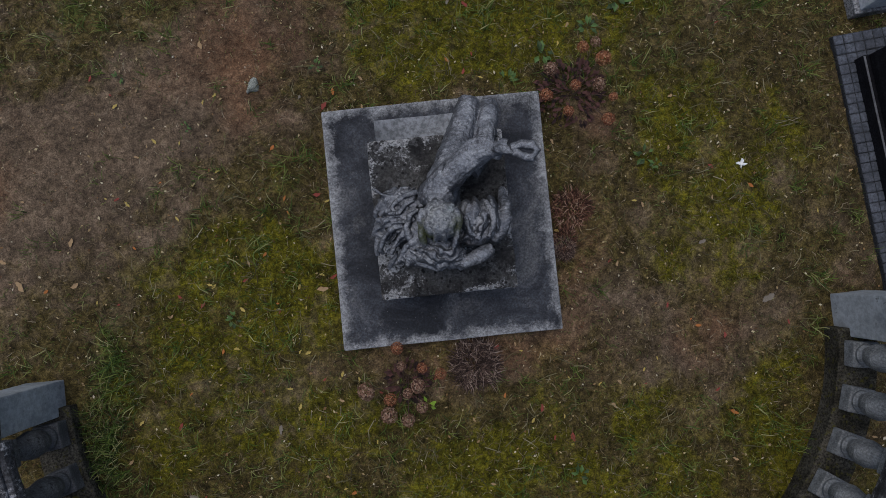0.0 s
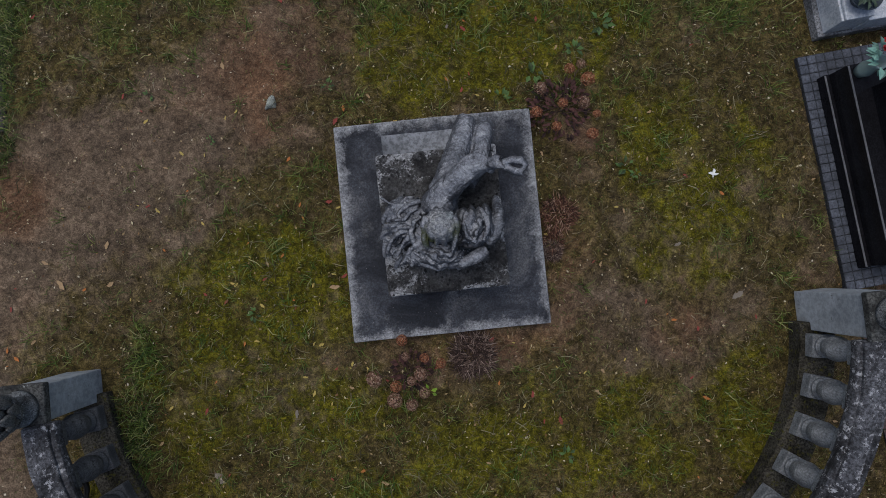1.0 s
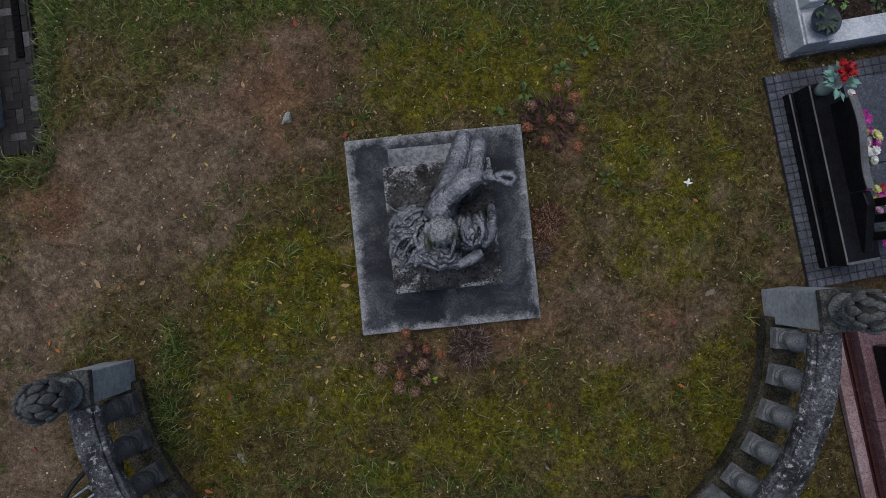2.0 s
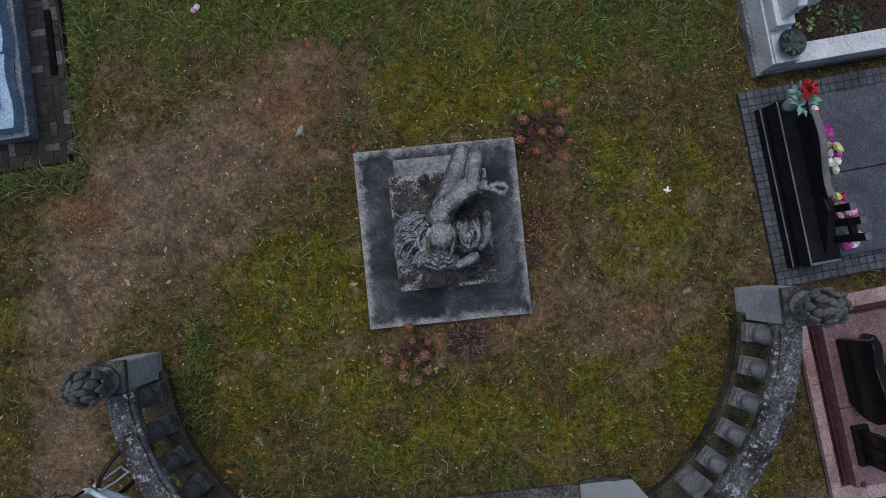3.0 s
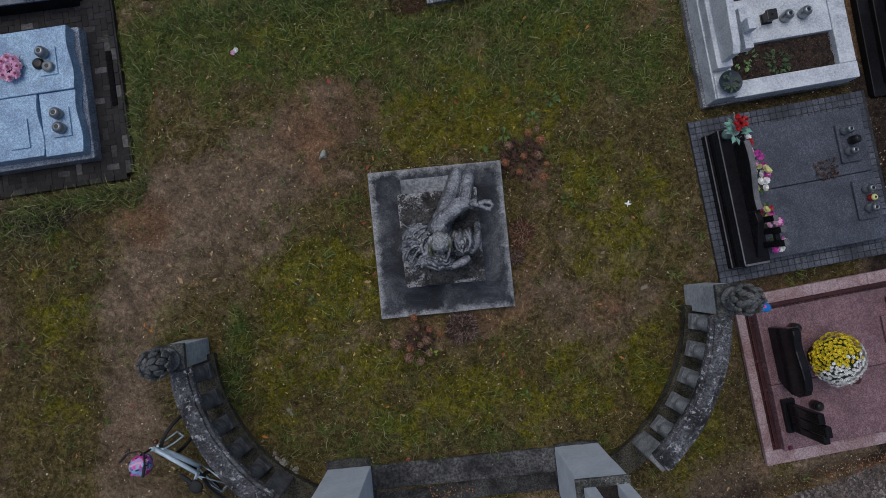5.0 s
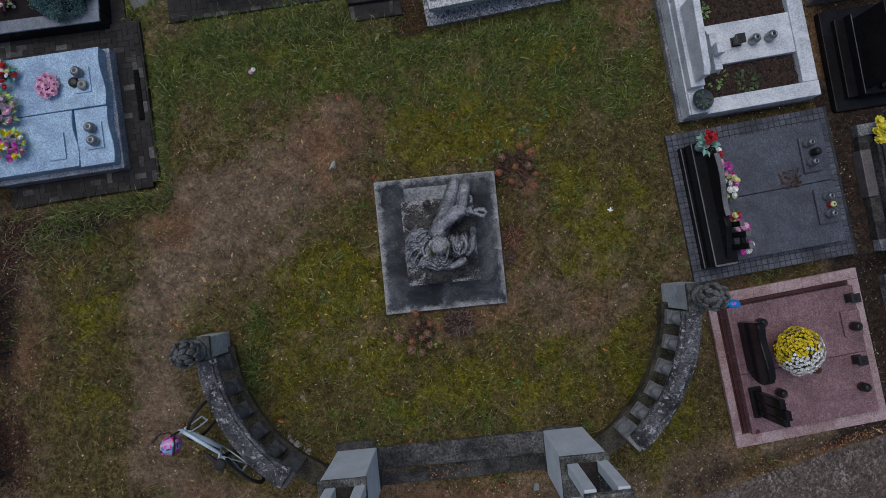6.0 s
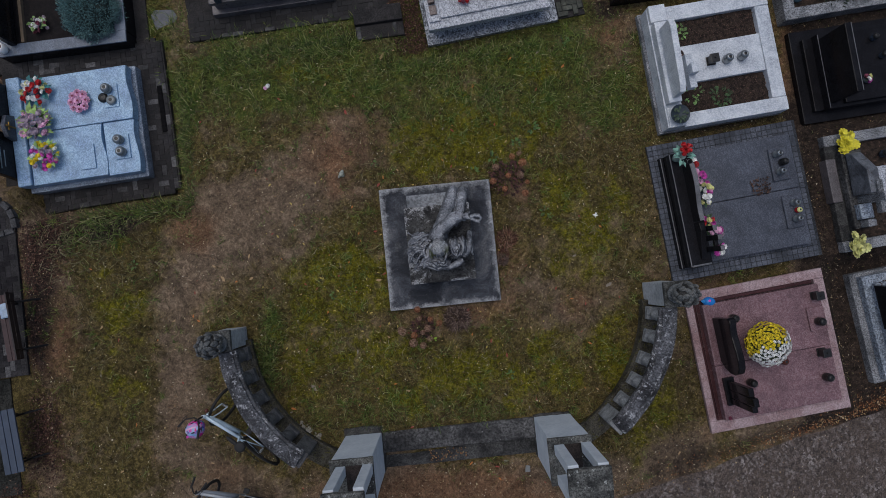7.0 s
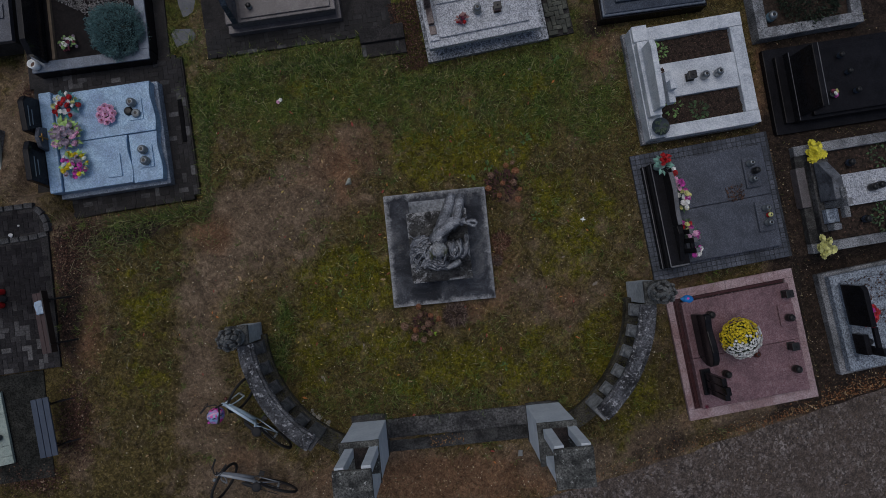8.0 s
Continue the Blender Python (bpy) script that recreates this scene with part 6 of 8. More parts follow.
    part("wax", lathe([(0, 0.122), (0.06, 0.122), (0.06, 0.128), (0, 0.128)], 16), MAT_STALK, jar)


MAT_HEAD = stone("stained_headstone", (0.05, 0.055, 0.065), (0.16, 0.175, 0.2), 4.0, 0.6, (0.03, 0.025, 0.025), 0.56, 0.3, 0.0, 0.3)
MAT_TERRAZZO = granite("blue_grey_terrazzo", (0.22, 0.26, 0.31), (0.08, 0.09, 0.11), (0.42, 0.48, 0.55), 0.5, 45, 0.75)


def build_far_graves():
    # navy grave
    t = thing("grave", "dark blue polished grave slab with a pale edge", "grave", pose(3.31, 4.69, 0, 0, 0, 8))
    part("plinth", box(0, 2.2, 0, 1.8, -1.0, -0.28, 0.01), MAT_BLACK, t)
    part("slab", box(0.03, 2.15, 0.03, 1.75, -0.28, -0.22, 0.02), MAT_SLATE, t, "slab with a pale edge")
    part("panel", box(0.07, 2.11, 0.07, 1.7, -0.22, -0.19, 0.01), MAT_NAVY, t)
    part("plate", box(0.3, 1.6, 0.26, 1.5, -0.19, -0.13, 0.03, seg=3), MAT_NAVY, t)
    # kerbed bed with ivy
    base = pose(6.56, 4.29, 0, 0, 0, 10)
    t = thing("grave", "grey kerbed grave bed overgrown with dark plants", "grave", base)
    for x0, x1, y0, y1 in ((0, 2.2, 0, 0.22), (0, 0.22, 0.22, 1.9), (1.98, 2.2, 0.22, 1.9)):
        part("kerb", roughen(box(x0, x1, y0, y1, -0.9, -0.3, 0.015), 2, 0.008, 5.0), MAT_GREYST, t)
    part("soil", roughen(box(0.22, 1.98, 0.22, 1.9, -0.9, -0.4, 0), 7, 0.03, 6.0), MAT_SOIL, t)
    p = thing("bed_plant", "dense dark green groundcover filling a grave bed", "plant", base @ pose(1.2, 0.9, -0.4))
    v, f = shrub_mesh(0.75, 0.16, 1500, random.Random(8), 0.07)
    tagged(raw("leaves", v, f, plain("ivy_dark", (0.028, 0.045, 0.026), 0.7, 0, 0.6, by_island=True), p), kind="stuff")
    lantern(base @ pose(0.32, 0.42, -0.38), "rounded blue-grey glass grave lantern", plain("blue_glass", (0.12, 0.2, 0.24), 0.15), MAT_CHROME, 0.1, 0.22)
    # black grave
    base = pose(7.03, 2.35, 0, 0, 0, 9)
    t = thing("grave", "polished black granite grave with a broad headstone", "grave", base)
    part("plinth", box(-0.06, 2.8, 0.0, 1.8, -1.0, -0.48, 0.012), MAT_BLACK, t)
    part("rear_step", box(0.12, 0.3, 0.2, 1.6, -0.48, -0.38, 0.012), MAT_BLACK, t)
    part("body", box(0.3, 2.7, 0.18, 1.62, -0.48, -0.22, 0.015), MAT_BLACK, t)
    part("slab", box(0.56, 2.6, 0.24, 1.56, -0.22, -0.14, 0.015), MAT_BLACK, t)
    part("headstone", upright([(0.28, -0.22), (1.52, -0.22), (1.52, 0.5), (0.28, 0.5)], 0.33, 0.45, 0.012), MAT_BLACK, t, "polished black headstone")
    # painted sky glints along the headstone's and body's edges
    part("top_edge", box(0.432, 0.446, 0.29, 1.51, 0.5, 0.508, 0.003), MAT_EDGE_GLINT, t, "grey strip painted as sky glint along the top edge")
    part("edge", box(0.302, 0.314, 0.2, 1.6, -0.22, -0.212, 0.003), MAT_EDGE_GLINT, t)
    for x, y in ((1.25, 1.35), (1.45, 0.6), (1.35, 1.0)):
        lantern(base @ pose(x, y, -0.14), "dark glass grave lantern on black granite", MAT_NAVY, MAT_LID, 0.06, 0.16, "lanterns on the black grave")
    bouquet(base @ pose(0.98, 0.6, -0.14), ["cream", "white", "magenta", "wine"], 0.06, 5, "small bunch of cream and purple flowers", 41, 0.045, "", None, 5, 0.12, 0.05)
    # old stone grave with yellow flowers
    base = pose(7.66, -0.09, 0, 0, 0, 9.5)
    t = thing("grave", "old grey terrazzo grave frame round dark soil", "grave", base)
    part("kerb", roughen(box(-0.15, 2.6, 0.0, 0.2, -0.9, -0.24, 0.015), 2, 0.008, 5.0), MAT_GREYST, t)
    part("kerb", roughen(box(-0.15, 2.6, 2.0, 2.2, -0.9, -0.24, 0.015), 2, 0.008, 5.0, 2.0), MAT_GREYST, t)
    part("kerb", roughen(box(-0.16, 0.1, 0.2, 2.0, -0.9, -0.26, 0.015), 2, 0.01, 5.0, 4.0), MAT_CURB, t)
    part("soil", roughen(box(0.1, 2.6, 0.2, 2.0, -0.9, -0.36, 0), 8, 0.03, 6.0), MAT_SOIL, t)
    part("middle_slab", box(0.55, 2.6, 0.83, 1.48, -0.6, -0.2, 0.012), MAT_PALE, t)
    part("rear_bench", box(-0.21, -0.03, 0.94, 1.75, -0.42, -0.2, 0.015), MAT_BROWN, t, "low brown-grey stone block")
    part("stone_foot", box(0.02, 0.4, 0.4, 1.85, -0.36, -0.09, 0.02), MAT_TREAD, t)
    part("headstone", upright([(1.0, -0.05), (1.8, -0.05), (1.76, 0.1), (1.42, 0.42), (1.0, 0.42)], 0.06, 0.26, 0.02), MAT_HEAD, t, "dark blue-grey stained headstone with a sloping shoulder")
    part("cross", cross_mesh(0.13, 0.68, 0.58, 0.5, 0.1), MAT_GREYST, t, "grey terrazzo cross", m=pose(0.2, 0.92, -0.09))
    part("side_stone", box(0.12, 0.28, 0.41, 0.54, -0.09, 0.12, 0.02), MAT_GREYST, t)
    part("side_plate", box(0.07, 0.3, 0.56, 0.84, -0.09, 0.06, 0.015), MAT_TERRAZZO, t, "smooth blue-grey stone plate")
    for x, y, s in ((0.18, 2.02, 51), (0.02, 0.12, 52)):
        m = thing("chrysanthemum_bunch", "bunch of bright yellow artificial chrysanthemums", "flowers", base @ pose(x, y, -0.25), "yellow flowers on the old grave")
        part("holder", lathe([(0, 0), (0.07, 0), (0.09, 0.1), (0, 0.1)], 12), MAT_POT, m)
        rng = random.Random(s)
        for i in range(8):
            a, r = i * 2.4, 0.068 * math.sqrt(i)
            blossom(m, "lemon" if s == 51 else "cream", 0.1, pose(r * math.cos(a), r * math.sin(a), 0.2 - r * 0.35, rng.uniform(-25, 25), rng.uniform(-25, 25), i * 31))
    for x, y, k in ((0.95, 1.7, 0), (1.35, 1.15, 1), (1.2, 1.13, 1), (1.05, 0.52, 0)):
        lantern(base @ pose(x, y, -0.2 if k else -0.35), ("blue-grey glass grave lantern in the soil", "black grave lantern on pale granite")[k], MAT_NAVY if k == 0 else MAT_LID, MAT_LID, 0.075, 0.2, "lanterns on the old grave")
    litter(base, 0.5, 2.5, 1.5, 1.98, -0.33, 200, 71)
    litter(base, 0.5, 2.5, 0.22, 0.8, -0.33, 200, 72)
    for x, y, k in ((1.7, 1.75, 60), (1.5, 0.5, 90)):
        p = thing("bed_plant", "low green plant in the old grave bed", "plant", base @ pose(x, y, -0.36), "plants in the old grave")
        leaf_clump(p, 0.3, k, 0.09, random.Random(k), MAT_LEAF, 0.02)
    # grey terrazzo grave
    base = pose(8.33, -2.52, 0, 0, 0, 12)
    t = thing("grave", "grey speckled terrazzo grave strewn with brown leaves", "grave", base)
    part("plinth", box(-0.16, 2.4, -0.02, 2.07, -1.0, -0.52, 0.015), MAT_GREYST, t, "dark stained plinth")
    part("step", box(-0.04, 2.36, 0.05, 2.0, -0.52, -0.36, 0.015), MAT_TERRAZZO, t)
    part("slab", box(0.1, 2.3, 0.25, 1.85, -0.36, -0.24, 0.015), MAT_TERRAZZO, t)
    part("headstone", upright([(1.0, -0.24), (1.82, -0.24), (1.8, 0.34), (1.7, 0.4), (1.0, 0.4)], 0.06, 0.16, 0.012), MAT_BLACK, t, "black headstone")
    part("side_stone", box(0.06, 0.16, 0.42, 0.82, -0.24, 0.1, 0.012), MAT_BLACK, t)
    part("side_post", box(0.2, 0.3, 0.4, 0.55, -0.24, 0.36, 0.012), MAT_BLACK, t)
    part("crossbar", box(0.21, 0.29, 0.55, 0.95, 0.14, 0.22, 0.008), MAT_BLACK, t)
    lantern(base @ pose(0.3, 0.62, -0.24), "black grave lantern beside the headstone", MAT_LID, MAT_LID, 0.07, 0.18)
    bouquet(base @ pose(0.36, 1.18, -0.24), ["red", "red", "magenta"], 0.2, 13, "red artificial flowers against the black headstone", 61, 0.075, "", None, 14, 0.3, 0.12)
    litter(base, 0.1, 1.4, 1.4, 1.9, -0.22, 260, 81)
    litter(base, 0.3, 1.4, 0.9, 1.2, -0.22, 160, 82)
    # pale green tiled grave
    t = thing("grave", "pale green tiled grave top with dark joints", "grave", pose(-8.225, -4.17, 0, 0, 0, 13))
    for y0, y1 in ((0.0, 0.15), (0.155, 0.355), (0.36, 0.97), (0.975, 1.4)):
        part("tile", box(-0.9, 0.0, y0, y1, -0.04, 0.02, 0.006), MAT_MINT, t)
    part("body", box(-0.89, -0.02, 0.02, 1.38, -0.4, -0.04, 0.01), MAT_BED, t)
    lantern(pose(-8.51, -3.68, 0.02), "dark green grave lantern on pale green tiles", MAT_POT, MAT_LID, 0.06, 0.16)


def build_side_graves():
    """Two pale slabs of which only an edge shows."""
    t = thing("grave", "dark blue-grey granite slab beside a black headstone", "grave", pose(-10.6, 4.0, 0, 0, 0, 7.5))
    part("plinth", box(-0.2, 1.84, 0.04, 1.7, -1.0, -0.42, 0.012), MAT_BED, t)
    part("slab", box(-0.15, 1.86, 0.02, 1.65, -0.42, -0.3, 0.02), MAT_DARK, t)
    part("plate", box(1.3, 1.75, 0.5, 0.8, -0.3, -0.27, 0.01), MAT_DARK, t)
    t = thing("grave", "pale green-grey stone slab beside bare earth", "grave", pose(-10.6, 0.95, 0, 0, 0, 8))
    part("plinth", box(0.0, 1.7, 0.0, 1.3, -1.0, -0.46, 0.015), MAT_GREYST, t)
    part("slab", box(0.05, 1.72, 0.04, 1.25, -0.46, -0.38, 0.02), MAT_MINT, t)


build_side_graves()
build_top_granite()
build_brown_grave()
build_conifer_grave()
build_far_graves()


# ---- flagstones ----
for k, (fx, fy, pts) in enumerate(((-5.42, 4.47, [(-0.27, 0.08), (-0.2, 0.2), (0.16, 0.21), (0.27, 0.06), (0.2, -0.1), (0.0, -0.29), (-0.14, -0.2)]), (-5.46, 5.15, [(-0.19, -0.26), (0.1, -0.29), (0.21, -0.2), (0.23, 0.3), (-0.2, 0.3)]))):
    flag = part("flagstone", prism(pts, -0.12, 0.02, 0.015), stone("flag_grey_%d" % k, (0.115, 0.122, 0.135), (0.165, 0.172, 0.185), 3.0, 0.8, None, 0.6, 0.2, 0.0, 0.15), None, m=pose(fx, fy, ground_z(fx, fy) + 0.01))
    tagged(flag, "irregular grey flagstone set in the grass", "flagstone", "flagstones")


# ---- paved corner with benches ----
def build_paved_corner():
    base = pose(-8.57, -2.49, 0, 0, 0, 8.0)
    t = thing("paving", "weathered brown-grey herringbone brick paving with a kerb of blocks", "paving", base, kind="structure")
    part("bed", prism([(-1.4, 0.0), (1.16, 0.0), (1.2, 2.7), (1.14, 3.0), (1.02, 3.2), (0.8, 3.28), (-1.4, 3.28)], -0.6, -0.048), MAT_BED, t)
    worn = grimy("brick_worn", (0.018, 0.017, 0.018), (0.042, 0.04, 0.042), (0.135, 0.132, 0.132))
    pave(t, "brick", worn, -0.35, 1.3, 0.0, 3.3, -0.04, 0.1, lambda x, y: x < 1.1 and (y < 2.5 or (2.68 < y < 3.12 and x + 0.6 * y < 2.75)), "herring", 0.006, 21, 0.05)
    kerb = stone("kerb_grey", (0.04, 0.04, 0.041), (0.095, 0.095, 0.097), 5.0, 0.9, (0.02, 0.02, 0.021), 0.58, 0.6, 0.0, 0.6, 0.2)
    spots = [(-0.08 + 0.195 * i, 3.235, -2) for i in range(6)] + [(1.075, 3.1, -46), (1.165, 2.935, -66), (1.205, 2.76, -82)] + [(-0.02 + 0.19 * i, 2.595, 1) for i in range(5)] + [(0.93, 2.6, 4), (1.105, 2.625, 12)]
    for k, (x, y, a) in enumerate(spots):
        part("kerb_block", roughen(box(-0.083, 0.083, -0.05, 0.05, -0.2, -0.02 + 0.006 * (k % 3), 0.005, seg=1), 1, 0.003, 12.0, x + y), kerb, t, m=pose(x, y, 0, 0, 0, a + 3 * math.sin(7.0 * k)))
    t2 = thing("paving", "damp dark green-stained concrete pad", "paving", base @ pose(0, -2.1, 0), kind="structure")
    part("pad", roughen(box(-1.4, 0.8, 0.0, 2.08, -0.6, -0.07, 0.01), 4, 0.008, 2.0), stone("pad_concrete", (0.013, 0.0135, 0.012), (0.036, 0.036, 0.032), 2.5, 0.9, spec=0.15), t2)
    wood = plain("red_brown_board", (0.05, 0.026, 0.026), 0.6, 0, 0.4, 6)
    iron = plain("bench_iron", (0.012, 0.012, 0.013), 0.5, 0.3)
    b = thing("bench", "red-brown slatted bench with iron legs on brick paving", "bench", pose(-7.42, -1.43, -0.04, 0, 0, 12.0), "benches")
    dark_wood = plain("dark_slat", (0.02, 0.013, 0.014), 0.6, 0, 0.4, 6)
    for x in (-0.135, -0.045, 0.045):
        part("seat_slat", box(x - 0.043, x + 0.043, -0.58, 0.58, 0.42, 0.45, 0.008), wood, b)
    for z, x in ((0.56, 0.15), (0.7, 0.185)):
        part("back_slat", box(x - 0.014, x + 0.014, -0.58, 0.58, z - 0.045, z + 0.045, 0.006), dark_wood, b, "dark back slat")
    for y in (-0.42, 0.42):
        part("leg", tube([(-0.16, y, 0.0), (-0.15, y, 0.41), (0.1, y, 0.41), (0.165, y, 0.58), (0.21, y, 0.78)], 0.018, None, 8), iron, b)
        part("stay", tube([(0.1, y, 0.4), (0.36, y, 0.02), (0.62, y, 0.0)], 0.018, None, 8), iron, b)
    bag = thing("plastic_bag", "crumpled pale blue bag lying on the bench", "bag", b.matrix_world @ pose(0.0, 0.3, 0.452))
    part("bag", roughen(box(-0.12, 0.12, -0.14, 0.12, 0.0, 0.09, 0.03), 3, 0.035, 9.0), plain("bag_film", (0.36, 0.47, 0.6), 0.4), bag)
    grey = plain("blue_grey_board", (0.042, 0.06, 0.095), 0.55, 0, 0.25, 6)
    b2 = thing("bench", "dark blue painted three-board bench beside a grave", "bench", pose(-7.42, -3.4, -0.07, 0, 0, 12.0), "benches")
    for x in (-0.115, 0.0, 0.115):
        part("board", box(x - 0.052, x + 0.052, -0.55, 0.55, 0.43, 0.465, 0.008), grey, b2)
    for y in (-0.4, 0.4):
        part("leg", tube([(-0.12, y, 0.0), (-0.12, y, 0.42), (0.12, y, 0.42), (0.14, y, 0.0)], 0.02, None, 8), iron, b2)
        part("foot_bar", tube([(0.12, y, 0.2), (0.3, y, 0.03), (0.34, y, 0.0)], 0.015, None, 8), iron, b2)
    for x, y, k in ((-8.58, -0.87, 0), (-8.55, -1.0, 1), (-8.58, -1.13, 0)):
        lantern(pose(x, y, -0.04), ("red grave lantern with a dark lid on brick paving", "pale metal grave lantern between two red ones")[k], (MAT_REDGLASS, MAT_CHROME)[k], (MAT_LID, MAT_CHROME)[k], 0.06, 0.24, "lanterns on the paved corner")
    for x, y, s in ((-8.46, 0.245, 0.05), (-8.32, 0.435, 0.025)):
        scrap = thing("paper_scrap", "small crumpled white scrap on the paving", "litter", pose(x, y, -0.04), "white scraps on the paving")
        part("scrap", roughen(ball((0, 0, s * 0.4), (s, s * 0.75, s * 0.5), sub_div=2), 1, s * 0.3, 30.0, x), plain("scrap_white", (0.6, 0.6, 0.6), 0.6), scrap)


build_paved_corner()


# ---- bicycles ----
def build_bicycle(m, colour, steer, label, accent, rise=0.24, rake=-0.04, reach=1.0):
    paint = plain("frame_paint", colour, 0.25, 0.1, 0.1)
    black = plain("bike_rubber", (0.012, 0.012, 0.013), 0.7)
    steel = MAT_CHROME
    t = thing("bicycle", label, "bicycle", m, "bicycles")

    def wheel(name, mm):
        stand = mm @ pose(0, 0, 0, 90, 0, 0)
        w = part(name, ring((0, 0, 0), 0.305, 0.011, None, 40, None, 6), MAT_BRONZE, t, m=stand)
        part("tyre", ring((0, 0, 0), 0.326, 0.024, None, 40, None, 8), black, w)
        sp = bmesh.new()
        for i in range(28):
            a = 2 * math.pi * i / 28
            tube([(0.02 * math.cos(a + 0.6), 0.02 * math.sin(a + 0.6), 0.025 if i % 2 else -0.025), (0.3 * math.cos(a), 0.3 * math.sin(a), 0)], 0.0016, sp, 4)
        tagged(part("spokes", sp, MAT_BRONZE, w), kind="stuff")
        part("hub", lathe([(0, -0.045), (0.018, -0.045), (0.022, 0), (0.018, 0.045), (0, 0.045)], 12), steel, w)
        return w

    rear, bb, seat, head0, head1 = Vector((-0.53, 0, 0.345)), Vector((-0.08, 0, 0.29)), Vector((-0.2, 0, 0.74)), Vector((0.4 + rake, 0, 0.84)), Vector((0.4, 0, 0.66))
    wheel("rear_wheel", Matrix.Translation(rear))
    fr = bmesh.new()
    tube([head1, Vector((0.15, 0, 0.44)), bb], [0.03, 0.034, 0.034], fr, 10)
    tube([head0 - Vector((0, 0, 0.06)), Vector((0.08, 0, 0.62)), seat - Vector((-0.03, 0, 0.22))], 0.027, fr, 10)
    tube([bb, seat], 0.018, fr, 10)
    tube([head0, head1], 0.026, fr, 10)
    for s in (-1, 1):
        tube([bb + Vector((0, s * 0.03, 0)), rear + Vector((0, s * 0.06, 0))], 0.01, fr, 8)
        tube([seat - Vector((-0.04, 0, 0.12)), rear + Vector((0, s * 0.06, 0))], 0.008, fr, 8)
    part("frame", fr, paint, t, smooth=True)
    part("seat_post", tube([seat, seat + Vector((-0.04, 0, 0.14))], 0.013, None, 8), steel, t)
    sd = ball((-0.28, 0, 0.9), (0.085, 0.08, 0.035), sub_div=3)
    ball((-0.15, 0, 0.9), (0.13, 0.032, 0.028), sd, 3)
    part("saddle", sd, black, t, smooth=True)
    axis = (head0 - head1).normalized()
    turn = Matrix.Translation(head1) @ Matrix.Rotation(radians(steer), 4, axis) @ Matrix.Translation(-head1)
    front = Vector((0.53, 0, 0.345))
    fk = bmesh.new()
    for s in (-1, 1):
        tube([head1 + Vector((0.02, s * 0.05, 0)), head1 + Vector((0.06, s * 0.055, -0.16)), front + Vector((0, s * 0.055, 0))], 0.011, fk, 8)
    tube([head1 + Vector((0.02, -0.05, 0)), head1 + Vector((0.02, 0.05, 0))], 0.014, fk, 8)
    part("fork", fk, paint, t, m=turn)
    wheel("front_wheel", turn @ Matrix.Translation(front))
    top = head0 + Vector((-0.04, 0, rise))
    hb = bmesh.new()
    tube([head0, top], 0.014, hb, 8)
    tube([top + Vector((-0.16, reach * -0.3, 0.06)), top + Vector((-0.03, reach * -0.22, 0.05)), top + Vector((0.04, reach * -0.06, 0)), top + Vector((0.04, reach * 0.06, 0)), top + Vector((-0.03, reach * 0.22, 0.05)), top + Vector((-0.16, reach * 0.3, 0.06))], 0.011, hb, 8)
    hbar = part("handlebar", hb, black, t, m=turn)
    for s in (-1, 1):
        part("grip", tube([top + Vector((-0.06, reach * s * 0.245, 0.053)), top + Vector((-0.17, reach * s * 0.305, 0.062))], 0.017, None, 8), black, hbar)
        part("brake_lever", tube([top + Vector((-0.02, reach * s * 0.2, 0.04)), top + Vector((0.02, reach * s * 0.25, 0.035)), top + Vector((-0.06, reach * s * 0.31, 0.035))], 0.006, None, 6), black, hbar)
    part("chain_guard", box(-0.5, 0.02, 0.05, 0.06, 0.25, 0.37, 0.02), black, t)
    for s in (-1, 1):
        cr = part("crank", tube([bb + Vector((0, s * 0.03, 0)), bb + Vector((s * 0.12, s * 0.08, -s * 0.11))], 0.01, None, 8), steel, t)
        c = bb + Vector((s * 0.12, s * 0.13, -s * 0.11))
        part("pedal", box(c.x - 0.045, c.x + 0.045, c.y - 0.04, c.y + 0.04, c.z - 0.012, c.z + 0.012, 0.006), black, cr)
    arc = [rear + Vector((0.35 * math.cos(a), 0, 0.35 * math.sin(a))) for a in (radians(20 + 8 * i) for i in range(19))]
    part("mudguard", tube(arc, 0.016, None, 6), black, t)
    part("rack", tube([rear + Vector((-0.1, 0.05, 0.38)), rear + Vector((0.22, 0.05, 0.39)), rear + Vector((0.22, -0.05, 0.39)), rear + Vector((-0.1, -0.05, 0.38))], 0.007, None, 6), black, t)
    part("kickstand", tube([bb + Vector((-0.08, 0.04, -0.02)), Vector((-0.2, 0.2, -0.04))], 0.01, None, 6), steel, t)
    part("lamp", ball(tuple(head0 + Vector((0.09, 0, -0.04))), (0.035, 0.03, 0.03), sub_div=2), accent, t, m=turn)
    return t


